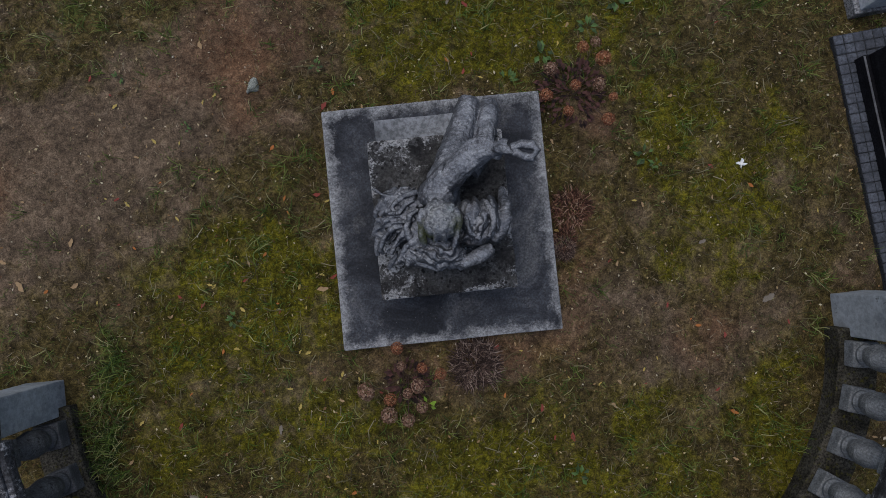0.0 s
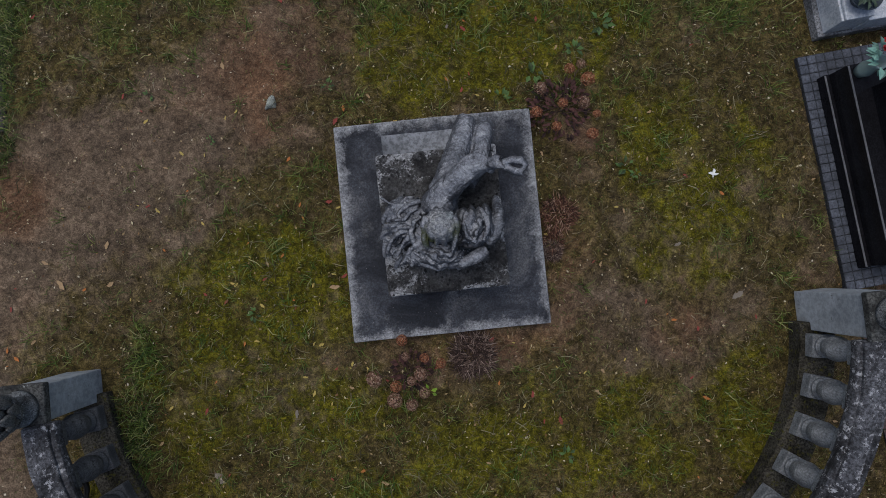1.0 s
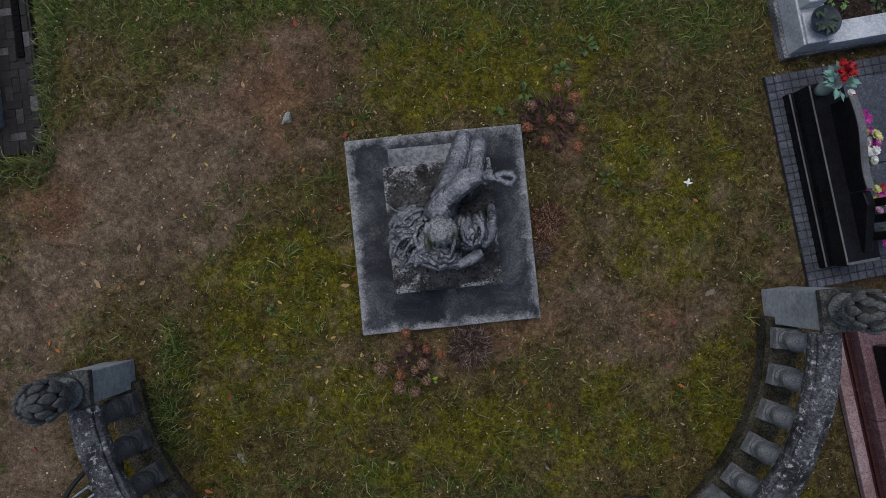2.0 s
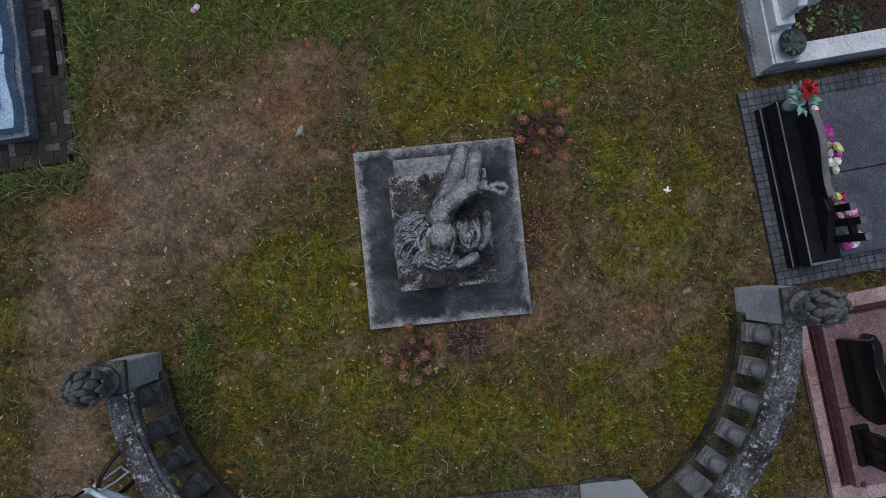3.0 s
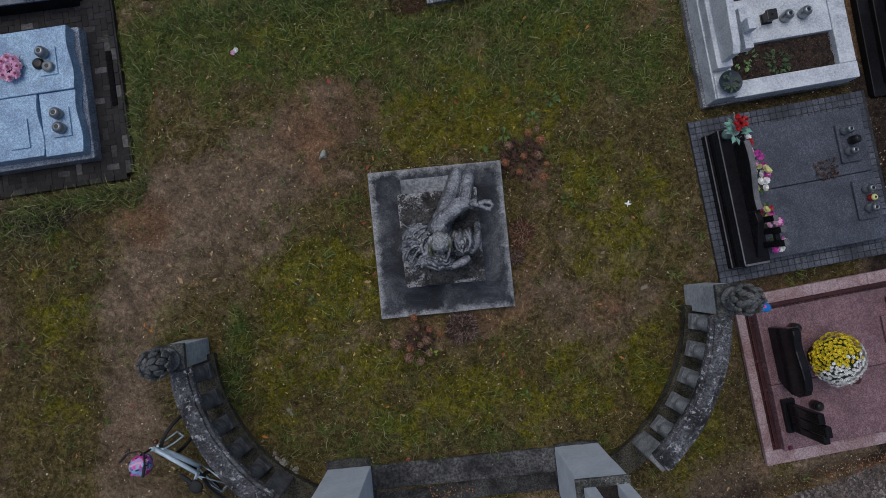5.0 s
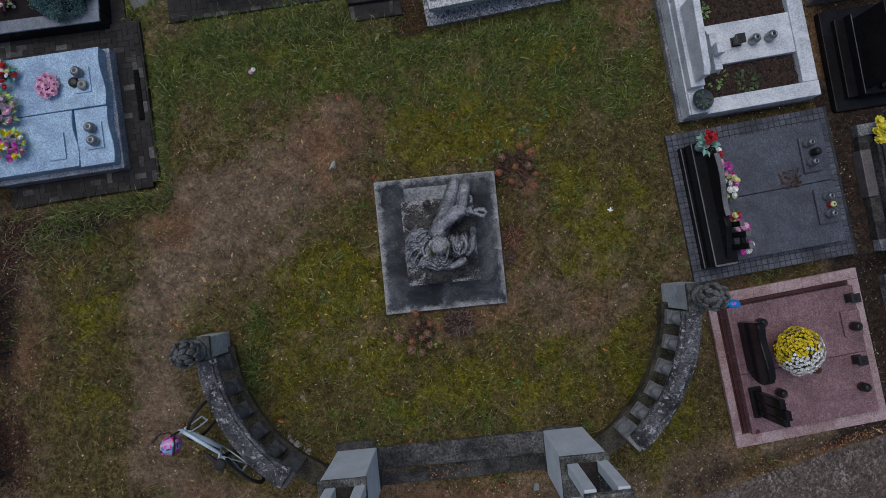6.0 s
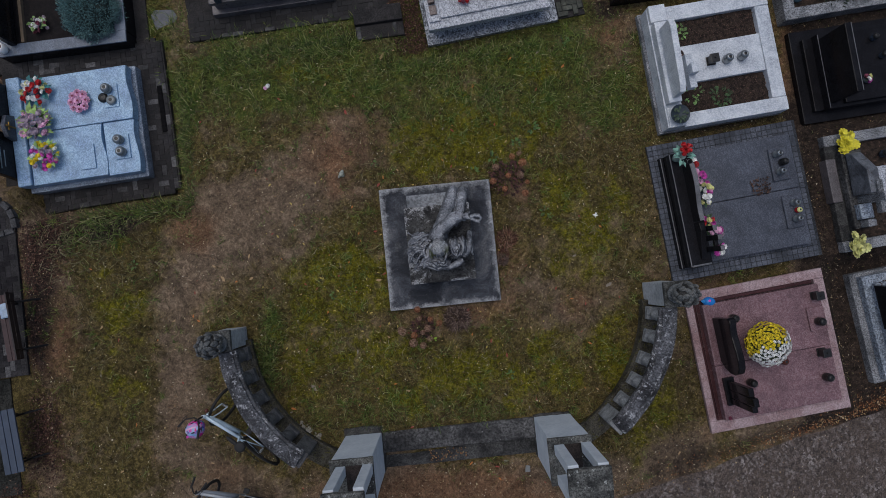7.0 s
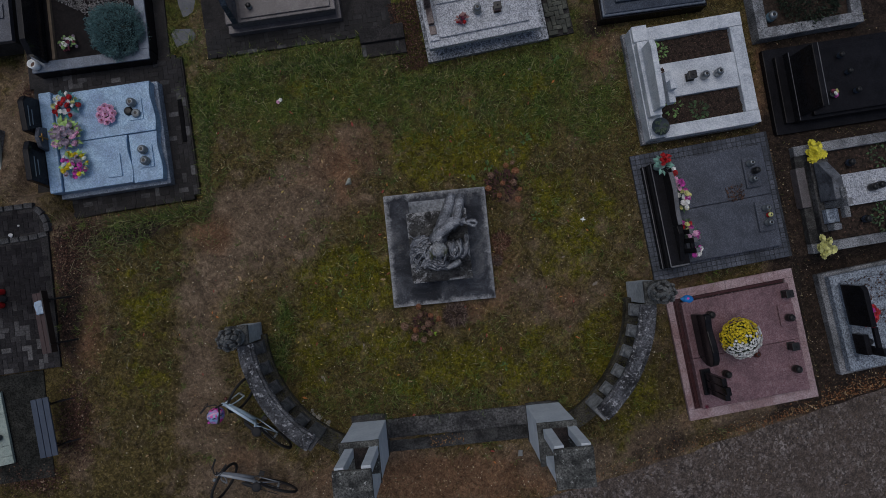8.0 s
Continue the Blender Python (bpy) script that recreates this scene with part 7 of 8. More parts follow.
def build_helmet(m):
    t = thing("cycle_helmet", "child's cycle helmet in pink and blue pattern on the handlebar", "helmet", m)
    k = Nodes("helmet_print", 0.35)
    c = k.ramp(k.cells(21).outputs["Color"], (0.2, (0.72, 0.02, 0.3)), (0.36, (0.03, 0.07, 0.3)), (0.48, (0.3, 0.5, 0.75)), (0.62, (0.75, 0.1, 0.42)), (0.74, (0.1, 0.2, 0.5)), (0.86, (0.6, 0.7, 0.78)))
    shell = lathe([(0.0, 0.15), (0.05, 0.145), (0.1, 0.115), (0.128, 0.06), (0.132, 0.0), (0.12, 0.0), (0.115, 0.055), (0.09, 0.1), (0, 0.13)], 28)
    bmesh.ops.scale(shell, vec=(1.2, 1.0, 1.0), verts=shell.verts)
    sh = part("shell", shell, k.done(c), t, smooth=True)
    part("brim", box(0.12, 0.2, -0.08, 0.08, 0.01, 0.03, 0.01), PETALS["magenta"], sh)
    # black ellipsoids laid on the closed shell paint the shade of vent holes
    for vx, vy, vz, turn in ((0.09, 0.055, 0.105, 12), (0.09, -0.055, 0.105, -12), (-0.03, 0.07, 0.115, 0), (-0.03, -0.07, 0.115, 0), (-0.12, 0.04, 0.085, -15), (-0.12, -0.04, 0.085, 15)):
        part("vent", ball((0, 0, 0), (0.042, 0.013, 0.022), sub_div=2), MAT_LID, sh, m=pose(vx, vy, vz, 0, 0, turn))
    part("ridge", tube([(-0.15, 0, 0.06), (-0.07, 0, 0.14), (0.05, 0, 0.15), (0.14, 0, 0.08)], 0.014, None, 8), PETALS["pink"], sh)
    part("strap", tube([(0.02, 0.12, 0.0), (0.03, 0.06, -0.14), (0.02, -0.1, -0.02)], 0.007, None, 6), MAT_LID, sh)


B1 = pose(-3.591, -3.256, ground_z(-3.591, -3.256), 0, 0, 143) @ pose(0, 0, 0, 7, 0, 0) @ Matrix.Diagonal((1.1, 1.1, 1.1, 1))
build_bicycle(B1, (0.68, 0.84, 1.0), -80, "white and pale blue bicycle standing beside the stone balustrade", MAT_AMBER, 0.15, 0.05, 0.6)
build_helmet(B1 @ pose(0.388, 0.174, 0.875, 20, 25, 60) @ Matrix.Diagonal((1.0, 1.0, 1.0, 1)))
B2 = pose(-3.6, -4.4, ground_z(-3.6, -4.4), 0, 0, 164) @ pose(0, 0, 0, 10, 0, 0) @ Matrix.Diagonal((1.08, 1.08, 1.08, 1))
build_bicycle(B2, (0.36, 0.39, 0.42), 82, "dark silver bicycle parked on the trodden earth", MAT_CHROME, 0.05, 0.03, 0.35)


# ---- lawn plants ----
def built_over(x, y, margin=0.0):
    """Whether a grave, the pedestal, the railing or the road covers this spot."""
    u, v = to_mon(x, y)
    if abs(u) < 1.0 + margin and abs(v - 0.01) < 1.1 + margin:
        return True
    if abs(u) < 2.05 and -3.9 < v < -3.18:
        return True
    r = math.hypot(abs(u) - 1.0, v + 1.2)
    if abs(u) > 1.0 and v < -1.0 and 2.48 - margin < r < 2.88 + margin:
        return True
    for px, py, turn, x0, x1, y0, y1, level, _ in PADS:
        if abs(x - px) > 5 or abs(y - py) > 5:
            continue
        c, s = math.cos(radians(turn)), math.sin(radians(turn))
        a, b = (x - px) * c + (y - py) * s, -(x - px) * s + (y - py) * c
        if x0 + 0.08 - margin < a < x1 - 0.08 + margin and y0 + 0.08 - margin < b < y1 - 0.08 + margin:
            return True
    return road_side(x, y) > -0.05


def road_side(x, y):
    """Distance past the road's edge."""
    dx, dy = 21.0, 5.65
    l = math.hypot(dx, dy)
    return ((x + 9.0) * dy - (y + 7.85) * dx) / l


def blades(spots, rng, verts, faces):
    """spots: x, y, z, length, heading, flatness."""
    for x, y, z, l, a, flat in spots:
        c, s = math.cos(a), math.sin(a)
        w = 0.003 + 0.02 * l
        up = math.sqrt(max(0.05, 1 - flat * flat))
        b = len(verts)
        bend = a + rng.uniform(-0.5, 0.5)
        mx, my, mz = x + c * l * 0.5 * flat, y + s * l * 0.5 * flat, z + l * 0.6 * up
        tx, ty, tz = mx + math.cos(bend) * l * 0.55 * flat, my + math.sin(bend) * l * 0.55 * flat, z + l * (0.75 * up - 0.15 * flat) + 0.01
        verts += [(x - s * w * 0.6, y + c * w * 0.6, z - 0.005), (x + s * w * 0.6, y - c * w * 0.6, z - 0.005), (mx + s * w * 0.5, my - c * w * 0.5, mz), (mx - s * w * 0.5, my + c * w * 0.5, mz), (tx, ty, tz)]
        faces += [(b, b + 1, b + 2, b + 3), (b + 3, b + 2, b + 4)]


def build_grass():
    rng = random.Random(77)
    green, dry, rank = [], [], []
    for _ in range(230000):
        x, y = rng.uniform(-9.0, 9.0), rng.uniform(-5.6, 5.2)
        if abs(x) > 4.5 and rng.random() < 0.35:
            continue
        if built_over(x, y):
            continue
        g = grass_at(x, y)
        z = ground_z(x, y)
        bare = soil_at(x, y)
        if rng.random() < (0.12 + 0.75 * g) * (1 - 0.8 * bare):
            l = rng.uniform(0.025, 0.06) + 0.1 * g * rng.random() ** 2
            green.append((x, y, z, l, rng.uniform(0, 6.283), rng.uniform(0.55, 0.95)))
        elif rng.random() < 0.5 - 0.3 * bare:
            dry.append((x, y, z, rng.uniform(0.02, 0.06) + 0.06 * rng.random() ** 4, rng.uniform(0, 6.283), rng.uniform(0.9, 0.99)))
    for _ in range(2600):
        x, y = rng.uniform(-8.0, 6.0), rng.uniform(-4.2, 4.6)
        g = grass_at(x, y)
        if built_over(x, y, 0.02) or rng.random() > 0.12 + g * 1.1:
            continue
        n = rng.randint(6, 14)
        heading = rng.uniform(0, 6.283)
        for _ in range(n):
            px, py = x + rng.gauss(0, 0.035), y + rng.gauss(0, 0.035)
            a = heading + rng.gauss(0, 1.3)
            green.append((px, py, ground_z(px, py), rng.uniform(0.1, 0.24) * (0.7 + 0.6 * g), a, rng.uniform(0.5, 0.92)))
    # long straws lying about, thickest in the weeds beside the brick paving
    straw = []
    for _ in range(2000):
        x, y = rng.uniform(-7.0, 4.2), rng.uniform(-4.0, 4.2)
        if built_over(x, y, 0.02) or rng.random() < 1.1 * soil_at(x, y):
            continue
        for _ in range(rng.randint(1, 3)):
            px, py = x + rng.gauss(0, 0.04), y + rng.gauss(0, 0.04)
            straw.append((px, py, ground_z(px, py) + 0.012, rng.uniform(0.08, 0.2), rng.uniform(0, 6.283), rng.uniform(0.94, 0.99)))
    for _ in range(150):
        x, y = rng.gauss(-6.6, 0.45), rng.gauss(-0.05, 0.3)
        if not built_over(x, y, 0.03):
            straw.append((x, y, ground_z(x, y) + 0.03, rng.uniform(0.12, 0.32), rng.uniform(0, 6.283), rng.uniform(0.9, 0.98)))
    # rank grass along the brick paving and the railing
    for cx, cy, rx, ry, turn, n, l in ((-5.5, 0.62, 1.05, 0.13, 10, 560, 0.28), (-4.78, 2.2, 0.12, 1.4, 8, 800, 0.22), (-3.1, -1.9, 0.22, 0.5, -25, 420, 0.18), (-0.4, -3.02, 1.6, 0.1, 6, 420, 0.14), (-3.1, 3.7, 1.5, 0.18, 8, 1500, 0.22), (0.3, 3.6, 1.6, 0.14, 10, 700, 0.2), (3.0, 2.9, 0.5, 0.9, 0, 600, 0.16), (-6.3, 0.15, 0.6, 0.3, 0, 260, 0.26), (-3.1, -2.3, 0.12, 0.4, -20, 260, 0.2), (1.05, -3.0, 0.5, 0.08, 6, 160, 0.13)):
        c, s = math.cos(radians(turn)), math.sin(radians(turn))
        for _ in range(n):
            u, v = rng.uniform(-1, 1) * rx, rng.gauss(0, 0.6) * ry
            x, y = cx + c * u - s * v, cy + s * u + c * v
            if built_over(x, y, -0.06):
                continue
            row = (x, y, ground_z(x, y), l * rng.uniform(0.45, 1.15), rng.uniform(0, 6.283), rng.uniform(0.5, 0.95))
            (rank if rng.random() < 0.5 else green if rng.random() < 0.75 else straw).append(row)
    k = Nodes("grass_blade", 0.6, spec=0.3)
    c = k.ramp(k.island(), (0.0, (0.02, 0.05, 0.006)), (0.35, (0.062, 0.112, 0.014)), (0.68, (0.115, 0.17, 0.025)), (0.88, (0.21, 0.24, 0.06)), (1.0, (0.38, 0.37, 0.18)))
    mat = k.done(c)
    k = Nodes("dry_blade", 0.85, spec=0.2)
    c = k.ramp(k.island(), (0.0, (0.05, 0.035, 0.022)), (0.45, (0.12, 0.088, 0.055)), (0.8, (0.2, 0.16, 0.1)), (1.0, (0.36, 0.31, 0.22)))
    mat_dry = k.done(c)
    k = Nodes("rank_blade", 0.6, spec=0.3)
    mat_rank = k.done(k.ramp(k.island(), (0.0, (0.01, 0.02, 0.004)), (0.45, (0.036, 0.062, 0.009)), (0.75, (0.08, 0.12, 0.018)), (0.92, (0.16, 0.19, 0.045)), (1.0, (0.26, 0.25, 0.12))))
    k = Nodes("straw_blade", 0.75, spec=0.3)
    mat_straw = k.done(k.ramp(k.island(), (0.0, (0.045, 0.04, 0.018)), (0.5, (0.1, 0.092, 0.042)), (0.85, (0.17, 0.155, 0.08)), (1.0, (0.32, 0.29, 0.18))))
    for name, spots, m, label in (("straw", straw, mat_straw, "long pale olive straws lying on the lawn"), ("long_grass", rank, mat_rank, "long dark green grass along paving and kerbs"), ("grass", green, mat, "short green and straw-tipped lawn grass"), ("dry_grass", dry, mat_dry, "dead straw and thatch lying on the earth")):
        verts, faces = [], []
        blades(spots, rng, verts, faces)
        tagged(raw(name, verts, faces, m), label, "grass", kind="stuff")


build_grass()


def leaf_material(name, *stops):
    k = Nodes(name, 0.8, spec=0.3)
    return k.done(k.ramp(k.island(), *stops))


def build_litter():
    """Small pale and yellow leaves scattered on lawn, path and road."""
    rng = random.Random(101)
    verts, faces = [], []

    def add(x, y, l, verts=verts, faces=faces):
        z = ground_z(x, y) + (0.02 if road_side(x, y) > 0 else 0.0) + rng.uniform(0.006, 0.03)
        a = rng.uniform(0, 6.283)
        c, s = math.cos(a) * l, math.sin(a) * l
        w, t1, t2 = rng.uniform(0.14, 0.36), rng.uniform(-0.35, 0.35) * l, rng.uniform(-0.1, 0.5) * l
        b = len(verts)
        verts.extend([(x, y, z), (x + c * 0.5 - s * w, y + s * 0.5 + c * w, z + t1), (x + c, y + s, z + t2 * 0.3), (x + c * 0.5 + s * w, y + s * 0.5 - c * w, z - t1 * 0.3 + 0.004)])
        faces.extend([(b, b + 1, b + 2), (b, b + 2, b + 3)])

    n = 0
    while n < 6000:
        x, y = rng.uniform(-9, 9.5), rng.uniform(-6.0, 5.0)
        d = -road_side(x, y)
        p = 0.35
        if -0.3 < d < 0.7:
            p = 0.55 if d > 0 else 0.2
        elif d <= -0.3:
            p = 0.1
        elif d < 1.4:
            p = 0.7
        if rng.random() > p or (d > 0 and built_over(x, y, 0.02)):
            continue
        add(x, y, rng.uniform(0.012, 0.03) + 0.015 * rng.random() ** 3)
        n += 1
    v2, f2, v3, f3 = [], [], [], []
    for _ in range(3200):
        u, v = rng.uniform(-0.62, -0.02), rng.uniform(0.02, 1.5)
        c, s = math.cos(radians(11.5)), math.sin(radians(11.5))
        x, y = -0.21 + c * u - s * v, 3.8 + s * u + c * v
        if ground_z(x, y) < -0.3:
            add(x, y, rng.uniform(0.02, 0.05), v2, f2)
    for cx, cy, rx, ry, count in ((-7.25, -0.1, 0.34, 0.5, 2300), (-7.3, -1.6, 0.16, 0.5, 500), (-7.1, -3.4, 0.24, 0.5, 1700), (-7.9, -4.5, 0.4, 0.18, 1300), (-7.0, 0.35, 0.3, 0.15, 500), (-8.5, 3.3, 0.22, 0.12, 500)):
        for _ in range(count):
            x, y = cx + rng.gauss(0, 0.65) * rx * 1.2, cy + rng.gauss(0, 0.65) * ry * 1.2
            if not built_over(x, y, 0.0) or y < -2.6:
                add(x, y, rng.uniform(0.02, 0.055), v2, f2)
    for _ in range(1500):
        t = rng.uniform(0.35, 0.98)
        x, y = -9 + 21 * t, -7.85 + 5.65 * t + abs(rng.gauss(0, 0.16)) + 0.03
        if x < 9.5 and not built_over(x, y, 0.02):
            add(x, y, rng.uniform(0.012, 0.035), v3, f3)
    for _ in range(2600):
        t = rng.betavariate(2.2, 1.2) * 0.33 + 0.66
        x, y = -9 + 21 * t, -7.85 + 5.65 * t + abs(rng.gauss(0, 0.2)) + 0.02
        if x < 9.8 and not built_over(x, y, 0.02):
            add(x, y, rng.uniform(0.015, 0.05), v3, f3)
    m = leaf_material("small_leaves", (0.0, (0.1, 0.045, 0.02)), (0.3, (0.24, 0.14, 0.06)), (0.55, (0.4, 0.3, 0.15)), (0.8, (0.54, 0.46, 0.28)), (1.0, (0.68, 0.63, 0.5)))
    tagged(raw("leaf_litter", verts, faces, m), "tiny pale and yellow leaves strewn over the ground", "fallen leaves", kind="stuff")
    rusty = leaf_material("verge_leaf", (0.0, (0.05, 0.02, 0.009)), (0.4, (0.17, 0.07, 0.028)), (0.75, (0.32, 0.15, 0.06)), (0.92, (0.42, 0.3, 0.14)), (1.0, (0.56, 0.48, 0.33)))
    tagged(raw("verge_leaves", v3, f3, rusty), "orange and rust-brown leaves drifted along the road's edge", "fallen leaves", kind="stuff")
    red = leaf_material("alley_leaf", (0.0, (0.018, 0.009, 0.007)), (0.5, (0.055, 0.025, 0.017)), (0.9, (0.12, 0.06, 0.04)), (1.0, (0.26, 0.19, 0.13)))
    tagged(raw("alley_leaves", v2, f2, red), "red-brown dead leaves drifted beside graves and paving", "fallen leaves", kind="stuff")


build_litter()


def leaf_mesh(name, mat, seed):
    """One curled, frayed fallen leaf of unit length with a stalk and a folded midrib."""
    rng = random.Random(seed)
    bm = bmesh.new()
    spine, left, right = [], [], []
    n = 7
    curl, fold = rng.uniform(0.1, 0.35), rng.uniform(0.1, 0.5)
    for i in range(n):
        u = i / (n - 1)
        w = 0.27 * math.sin(math.pi * min(1.0, u * 0.9 + 0.08)) ** 0.8
        z = 0.04 + curl * (u - 0.5) ** 2
        x, bend = u - 0.5, 0.12 * math.sin(2.4 * u + seed)
        spine.append(bm.verts.new((x, bend, z)))
        for row, side in ((left, 1), (right, -1)):
            f = w * rng.uniform(0.55, 1.2) * (1.0 if i % 2 else 0.8)
            row.append(bm.verts.new((x + rng.uniform(-0.03, 0.05), bend + side * f, z + fold * f * rng.uniform(0.5, 1.1))))
    for i in range(n - 1):
        bm.faces.new((spine[i], spine[i + 1], left[i + 1], left[i]))
        bm.faces.new((spine[i + 1], spine[i], right[i], right[i + 1]))
    tube([spine[0].co + Vector((0.02, 0, 0)), spine[0].co + Vector((-0.28, 0.05, 0.03))], [0.018, 0.01], bm, 4)
    me = bpy.data.meshes.new(name)
    bm.to_mesh(me)
    bm.free()
    for p in me.polygons:
        p.use_smooth = True
    me.materials.append(mat)
    return me


def scatter_leaves():
    rng = random.Random(55)
    mats = [plain("leaf_orange", (0.48, 0.17, 0.04), 0.8), plain("leaf_red", (0.28, 0.055, 0.04), 0.8), plain("leaf_tan", (0.4, 0.27, 0.14), 0.85), plain("leaf_grey", (0.22, 0.19, 0.15), 0.85, 0, 0.5, 25), plain("leaf_yellow", (0.5, 0.38, 0.1), 0.8)]
    kinds = [[leaf_mesh("fallen_leaf", m, 10 * i + j) for j in range(4)] for i, m in enumerate(mats)]
    spots = [(2.70, -1.75, 0, 0.085), (-2.6, -2.92, 0, 0.1), (-2.25, -2.55, 3, 0.13), (-1.1, -0.62, 2, 0.1), (-3.9, -0.6, 2, 0.12), (3.05, -0.7, 3, 0.12), (-1.0, -0.5, 1, 0.07), (-3.0, 2.75, 1, 0.09), (-1.75, 2.5, 1, 0.1), (-1.1, 3.6, 2, 0.14), (0.6, 3.0, 0, 0.08), (2.3, 3.4, 0, 0.1)]
    while len(spots) < 120:
        x, y = rng.uniform(-7, 4.5), rng.uniform(-4.6, 4.2)
        if not built_over(x, y, 0.03):
            spots.append((x, y, rng.choice((0, 1, 1, 2, 2, 2, 3)), rng.uniform(0.04, 0.085)))
    while len(spots) < 250:
        x, y = rng.gauss(-0.6, 2.0), rng.gauss(-0.9, 1.4)
        if not built_over(x, y, 0.03) and outside(x, y) < 0.2:
            spots.append((x, y, rng.choice((0, 2, 2, 4, 4, 4, 1)), rng.uniform(0.025, 0.06)))
    for x, y, kind, s in spots:
        ob = new("fallen_leaf", rng.choice(kinds[kind]))
        ob.matrix_world = pose(x, y, ground_z(x, y) + 0.012, rng.uniform(-14, 14), rng.uniform(-14, 14), rng.uniform(0, 360)) @ Matrix.Diagonal((s, s, s, 1))
        tagged(ob, ("curled orange fallen leaf on the lawn", "dark red fallen leaf on the lawn", "dry tan fallen leaf on the lawn", "pale grey withered leaf on the lawn", "small yellow fallen leaf on the lawn")[kind], "fallen leaf", "fallen leaves")


scatter_leaves()


# ---- withered flower clumps round the pedestal ----
def seed_head(name, r, mat, rng):
    """A ball of small dry florets."""
    verts, faces = [], []
    n = 150
    for i in range(n):
        u = 1 - 1.55 * i / n
        a, q = i * 2.399963, math.sqrt(max(0, 1 - u * u))
        d = Vector((q * math.cos(a), q * math.sin(a), u))
        p = d * r * rng.uniform(0.8, 1.08)
        side = d.orthogonal().normalized()
        side.rotate(Matrix.Rotation(rng.uniform(0, 6.28), 3, d))
        o = d.cross(side)
        w = r * rng.uniform(0.13, 0.24)
        b = len(verts)
        verts += [tuple(p - side * w), tuple(p + o * w * 0.8 + d * w * 0.7), tuple(p + side * w), tuple(p - o * w * 0.8 + d * w * 0.5)]
        faces += [(b, b + 1, b + 2), (b, b + 2, b + 3)]
    me = bpy.data.meshes.new(name)
    me.from_pydata(verts, [], faces)
    me.materials.append(mat)
    return me


def build_hydrangea(cx, cy, heads, label, seed, spread=0.3, leaves=220):
    rng = random.Random(seed)
    z0 = ground_z(cx, cy)
    t = thing("hydrangea", label, "plant", pose(cx, cy, z0))
    rust = leaf_material("dry_floret_rust", (0.0, (0.1, 0.03, 0.015)), (0.5, (0.3, 0.11, 0.05)), (1.0, (0.45, 0.25, 0.15)))
    tan = leaf_material("dry_floret_tan", (0.0, (0.08, 0.04, 0.028)), (0.5, (0.24, 0.13, 0.085)), (1.0, (0.42, 0.3, 0.22)))
    meshes = [seed_head("floret_head", 1.0, rust, rng), seed_head("floret_head", 1.0, tan, rng)]
    for x, y, r, kind in heads:
        h = rng.uniform(0.2, 0.32)
        part("stem", tube([(rng.uniform(-0.06, 0.06), rng.uniform(-0.06, 0.06), 0), ((x - cx) * 0.6, (y - cy) * 0.6, h * 0.7), (x - cx, y - cy, h - r * 0.5)], 0.004, None, 5), MAT_STALK, t)
        ob = new("flower_head", meshes[kind])
        ob.parent = t
        ob.matrix_basis = pose(x - cx, y - cy, h - r * 0.3, rng.uniform(-20, 20), rng.uniform(-20, 20), rng.uniform(0, 360)) @ Matrix.Diagonal((r * 0.88, r * 0.88, r * 0.7, 1))
    leaf_clump(t, spread, leaves, 0.07, rng, plain("withered_leaf", (0.07, 0.03, 0.026), 0.85, 0, 0.75, by_island=True), 0.015, "withered_leaves")


build_hydrangea(1.22, 1.24, [(1.29, 1.59, 0.06, 0), (1.47, 1.48, 0.08, 0), (1.0, 1.4, 0.07, 1), (1.23, 1.25, 0.055, 0), (1.45, 1.27, 0.07, 1), (0.95, 1.14, 0.065, 0), (1.17, 1.02, 0.055, 0), (1.53, 0.94, 0.065, 0), (1.56, 1.13, 0.045, 0), (1.42, 1.66, 0.05, 1)], "withered hydrangea clump with rust-brown flower heads beside the pedestal", 3)
build_hydrangea(-0.3, -1.45, [(-0.4, -1.14, 0.06, 0), (-0.17, -1.3, 0.05, 0), (-0.01, -1.37, 0.055, 0), (-0.66, -1.51, 0.085, 1), (-0.45, -1.59, 0.06, 0), (-0.21, -1.47, 0.07, 1), (-0.46, -1.72, 0.08, 1), (-0.29, -1.76, 0.065, 1), (-0.3, -1.54, 0.05, 1), (-0.17, -1.64, 0.055, 1), (-0.36, -1.3, 0.045, 1)], "withered hydrangea clump with brown and grey heads before the pedestal", 4, 0.17, 90)


def build_tuft(cx, cy, r, label, seed, red=False):
    rng = random.Random(seed)
    t = thing("dry_tuft", label, "plant", pose(cx, cy, ground_z(cx, cy)), "withered tufts")
    verts, faces, spots = [], [], []
    for _ in range(520 if red else 1100):
        a = rng.uniform(0, 6.283)
        d = 0.75 * r * math.sqrt(rng.random())
        spots.append((d * math.cos(a), d * math.sin(a), rng.uniform(0, 0.05), r * rng.uniform(0.25, 0.6), a + rng.gauss(0, 1.1), rng.uniform(0.7, 0.97)))
    blades(spots, rng, verts, faces)
    tagged(raw("stalk_mass", verts, faces, leaf_material("tuft_stalk", (0.0, (0.02, 0.009, 0.007)), (0.5, (0.1, 0.04, 0.025)), (0.8, (0.26, 0.13, 0.08)), (1.0, (0.5, 0.36, 0.26))) if red else leaf_material("tuft_stalk", (0.0, (0.02, 0.012, 0.01)), (0.5, (0.06, 0.037, 0.03)), (0.78, (0.17, 0.115, 0.09)), (1.0, (0.42, 0.33, 0.27))), t), kind="stuff")


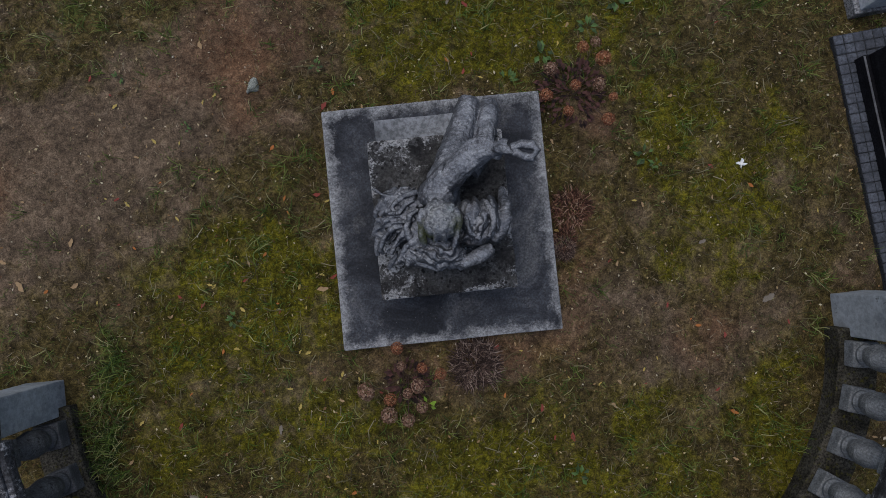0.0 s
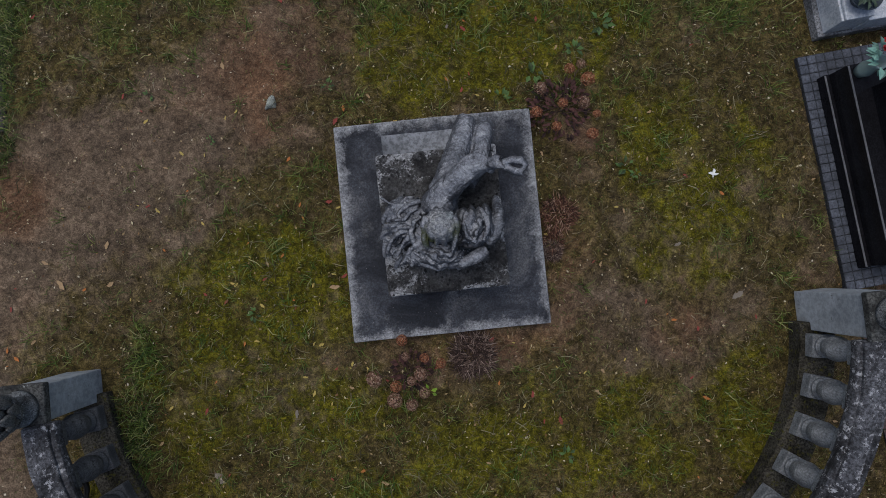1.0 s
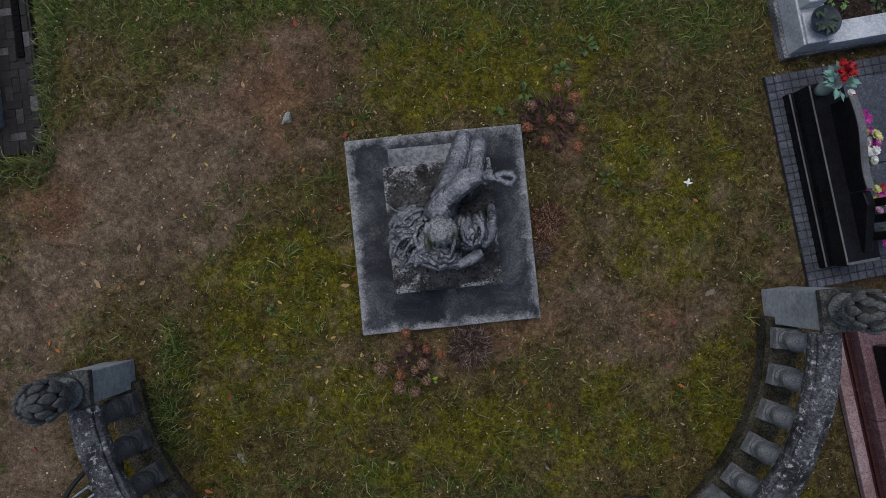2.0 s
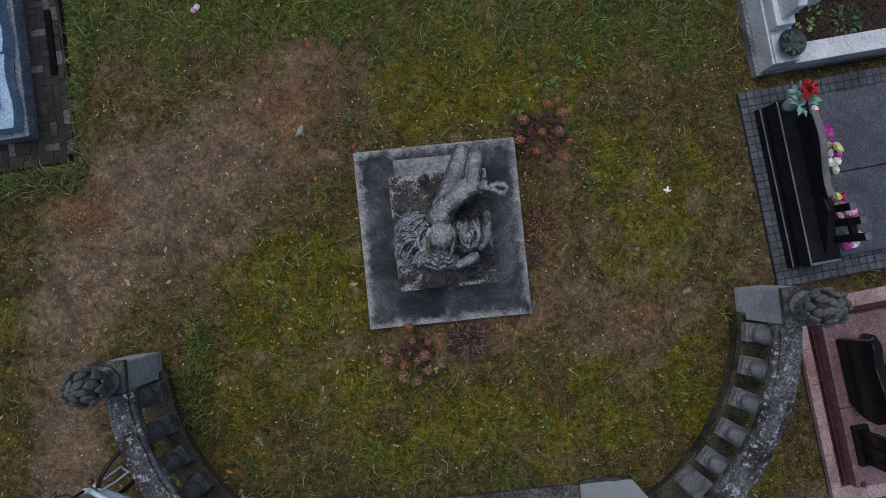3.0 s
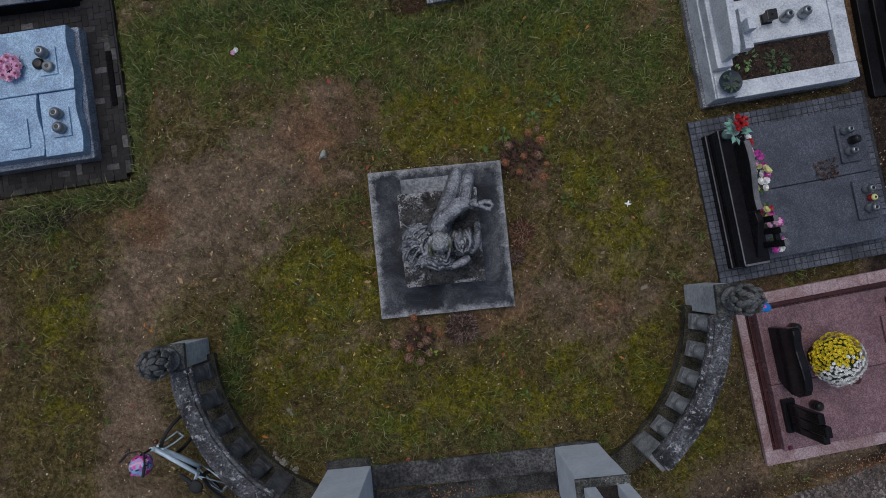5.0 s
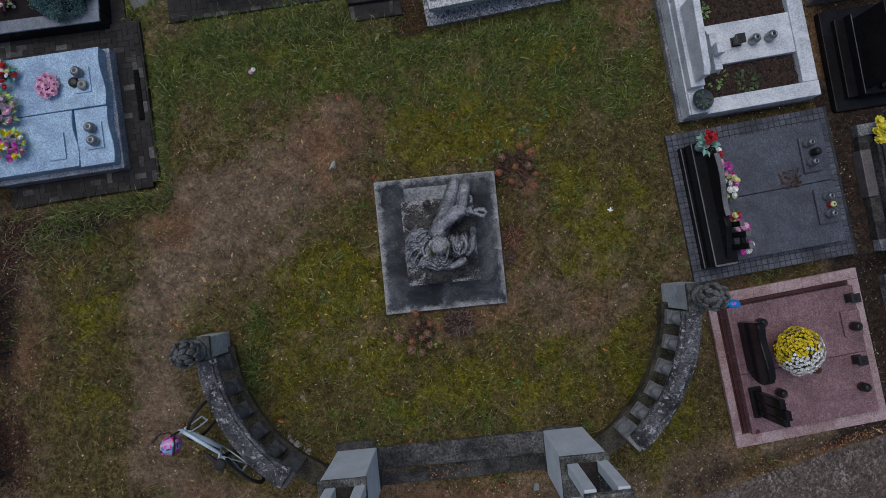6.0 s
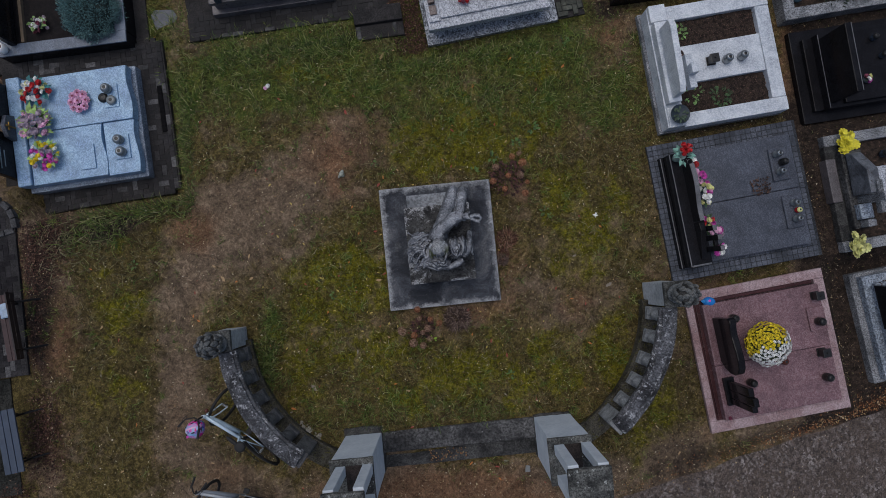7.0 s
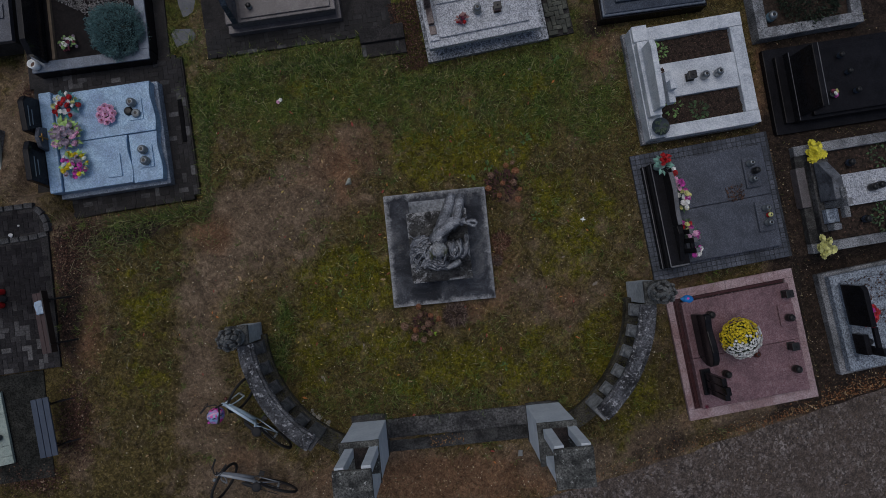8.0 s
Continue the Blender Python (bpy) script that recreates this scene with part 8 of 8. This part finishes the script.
build_tuft(0.3, -1.3, 0.27, "dense grey-brown withered tuft at the pedestal's foot", 6)
build_tuft(1.2, 0.12, 0.22, "reddish withered tuft beside the pedestal slab", 7, True)
build_tuft(1.14, -0.16, 0.13, "tan curled withered tuft beside the pedestal slab", 9, True)
build_tuft(1.12, -0.25, 0.12, "small withered tuft beside the pedestal slab", 8)


def build_weeds():
    rng = random.Random(12)
    mat = plain("weed_leaf", (0.06, 0.115, 0.025), 0.6, 0, 0.5, by_island=True)
    bright = plain("seedling_leaf", (0.25, 0.42, 0.03), 0.6, 0, 0.3, by_island=True)
    for x, y, r, m in ((-0.13, -1.68, 0.08, bright), (0.62, 1.35, 0.1, mat), (1.9, 0.62, 0.09, mat), (-1.2, 1.5, 0.07, mat), (-3.1, 1.4, 0.06, mat), (2.0, 0.55, 0.06, mat), (1.4, 1.9, 0.1, mat), (-1.9, -0.9, 0.08, mat), (1.25, -2.3, 0.09, mat), (-2.4, 0.9, 0.05, mat), (1.7, 2.2, 0.13, mat), (0.95, 1.62, 0.12, mat), (-5.5, -0.35, 0.08, mat), (2.35, 3.9, 0.12, mat)):
        w = thing("weed", "small leafy green weed in the lawn" if m is mat else "bright yellow-green seedling in the lawn", "plant", pose(x, y, ground_z(x, y)), "weeds in the lawn")
        leaf_clump(w, r * 0.5, 9, r * 0.8, rng, m, 0.01)


build_weeds()


def build_odds():
    rock = prism([(-0.07, -0.06), (0.02, -0.05), (0.075, -0.01), (0.02, 0.1), (-0.025, 0.05)], 0.0, 0.055, 0.018, seg=1)
    for v in rock.verts:
        v.co += Vector((noise.noise(v.co * 14), noise.noise(v.co * 14 + Vector((5, 0, 0))), noise.noise(v.co * 14 + Vector((0, 9, 0))))) * 0.03
    tagged(part("stone", rock, stone("field_stone", (0.24, 0.26, 0.22), (0.36, 0.38, 0.33), 9.0), None, m=pose(-1.81, 1.3, ground_z(-1.81, 1.3))), "small angular grey stone lying on bare earth", "stone")
    paper = prism([(0.055 * (0.62 + 0.38 * math.cos(4 * a + 0.6)) * math.cos(a), 0.055 * (0.62 + 0.38 * math.cos(4 * a + 0.6)) * math.sin(a)) for a in (2 * math.pi * i / 24 for i in range(24))], 0.0, 0.012, 0.002)
    tagged(part("scrap", roughen(paper, 2, 0.012, 40.0), PETALS["white"], None, m=pose(2.83, 0.56, ground_z(2.83, 0.56) + 0.012)), "crumpled white paper scrap on the grass", "paper")
    tagged(part("scrap", roughen(prism([(-0.05, -0.06), (0.045, -0.055), (0.04, 0.05), (-0.04, 0.06)], 0, 0.03, 0.004), 2, 0.015, 20.0), plain("dull_paper", (0.22, 0.23, 0.225), 0.8), None, m=pose(1.58, -4.0, ground_z(1.58, -4.0) + 0.012)), "grey flattened scrap beside the threshold", "paper")
    fl = thing("lost_flower", "lost pink and white artificial blossom in the grass", "flowers", pose(-3.23, 3.01, ground_z(-3.23, 3.01) + 0.02))
    blossom(fl, "white", 0.045, pose(0, 0, 0.03))
    blossom(fl, "pink", 0.045, pose(-0.045, -0.035, 0.015))


def build_rubble():
    rng = random.Random(19)
    bm = bmesh.new()
    for _ in range(26):
        x, y = rng.gauss(-2.3, 0.13), rng.gauss(-3.31, 0.05)
        y -= (x + 2.3) * 0.66
        s = rng.uniform(0.012, 0.035)
        ball((x, y, ground_z(x, y) + s * 0.4), (s * 1.4, s, s * 0.6), bm, 1, rng.uniform(0, 180))
    for v in bm.verts:
        v.co += Vector((noise.noise(v.co * 40), noise.noise(v.co * 40 + Vector((7, 0, 0))), 0.0)) * 0.01
    tagged(part("rubble", bm, stone("pale_rubble", (0.14, 0.13, 0.11), (0.36, 0.34, 0.3), 20.0)), "crumbled pale stone at the foot of the balustrade", "rubble", kind="stuff")
    litter(MON, -0.55, 0.1, -3.82, -3.62, -0.024, 90, 95, leaf_material("step_leaf", (0.0, (0.16, 0.06, 0.02)), (0.6, (0.4, 0.2, 0.06)), (1.0, (0.5, 0.36, 0.16))), "yellow and orange leaves caught on the lower step", 0.55)


build_odds()
build_rubble()
litter(MON @ pose(0, 0, -0.1), -1.3, 1.3, -4.15, -3.88, -0.02, 330, 96, leaf_material("gate_leaf", (0.0, (0.2, 0.08, 0.03)), (0.5, (0.45, 0.27, 0.09)), (1.0, (0.58, 0.46, 0.24))), "small yellow leaves blown against the lower step", 0.45)
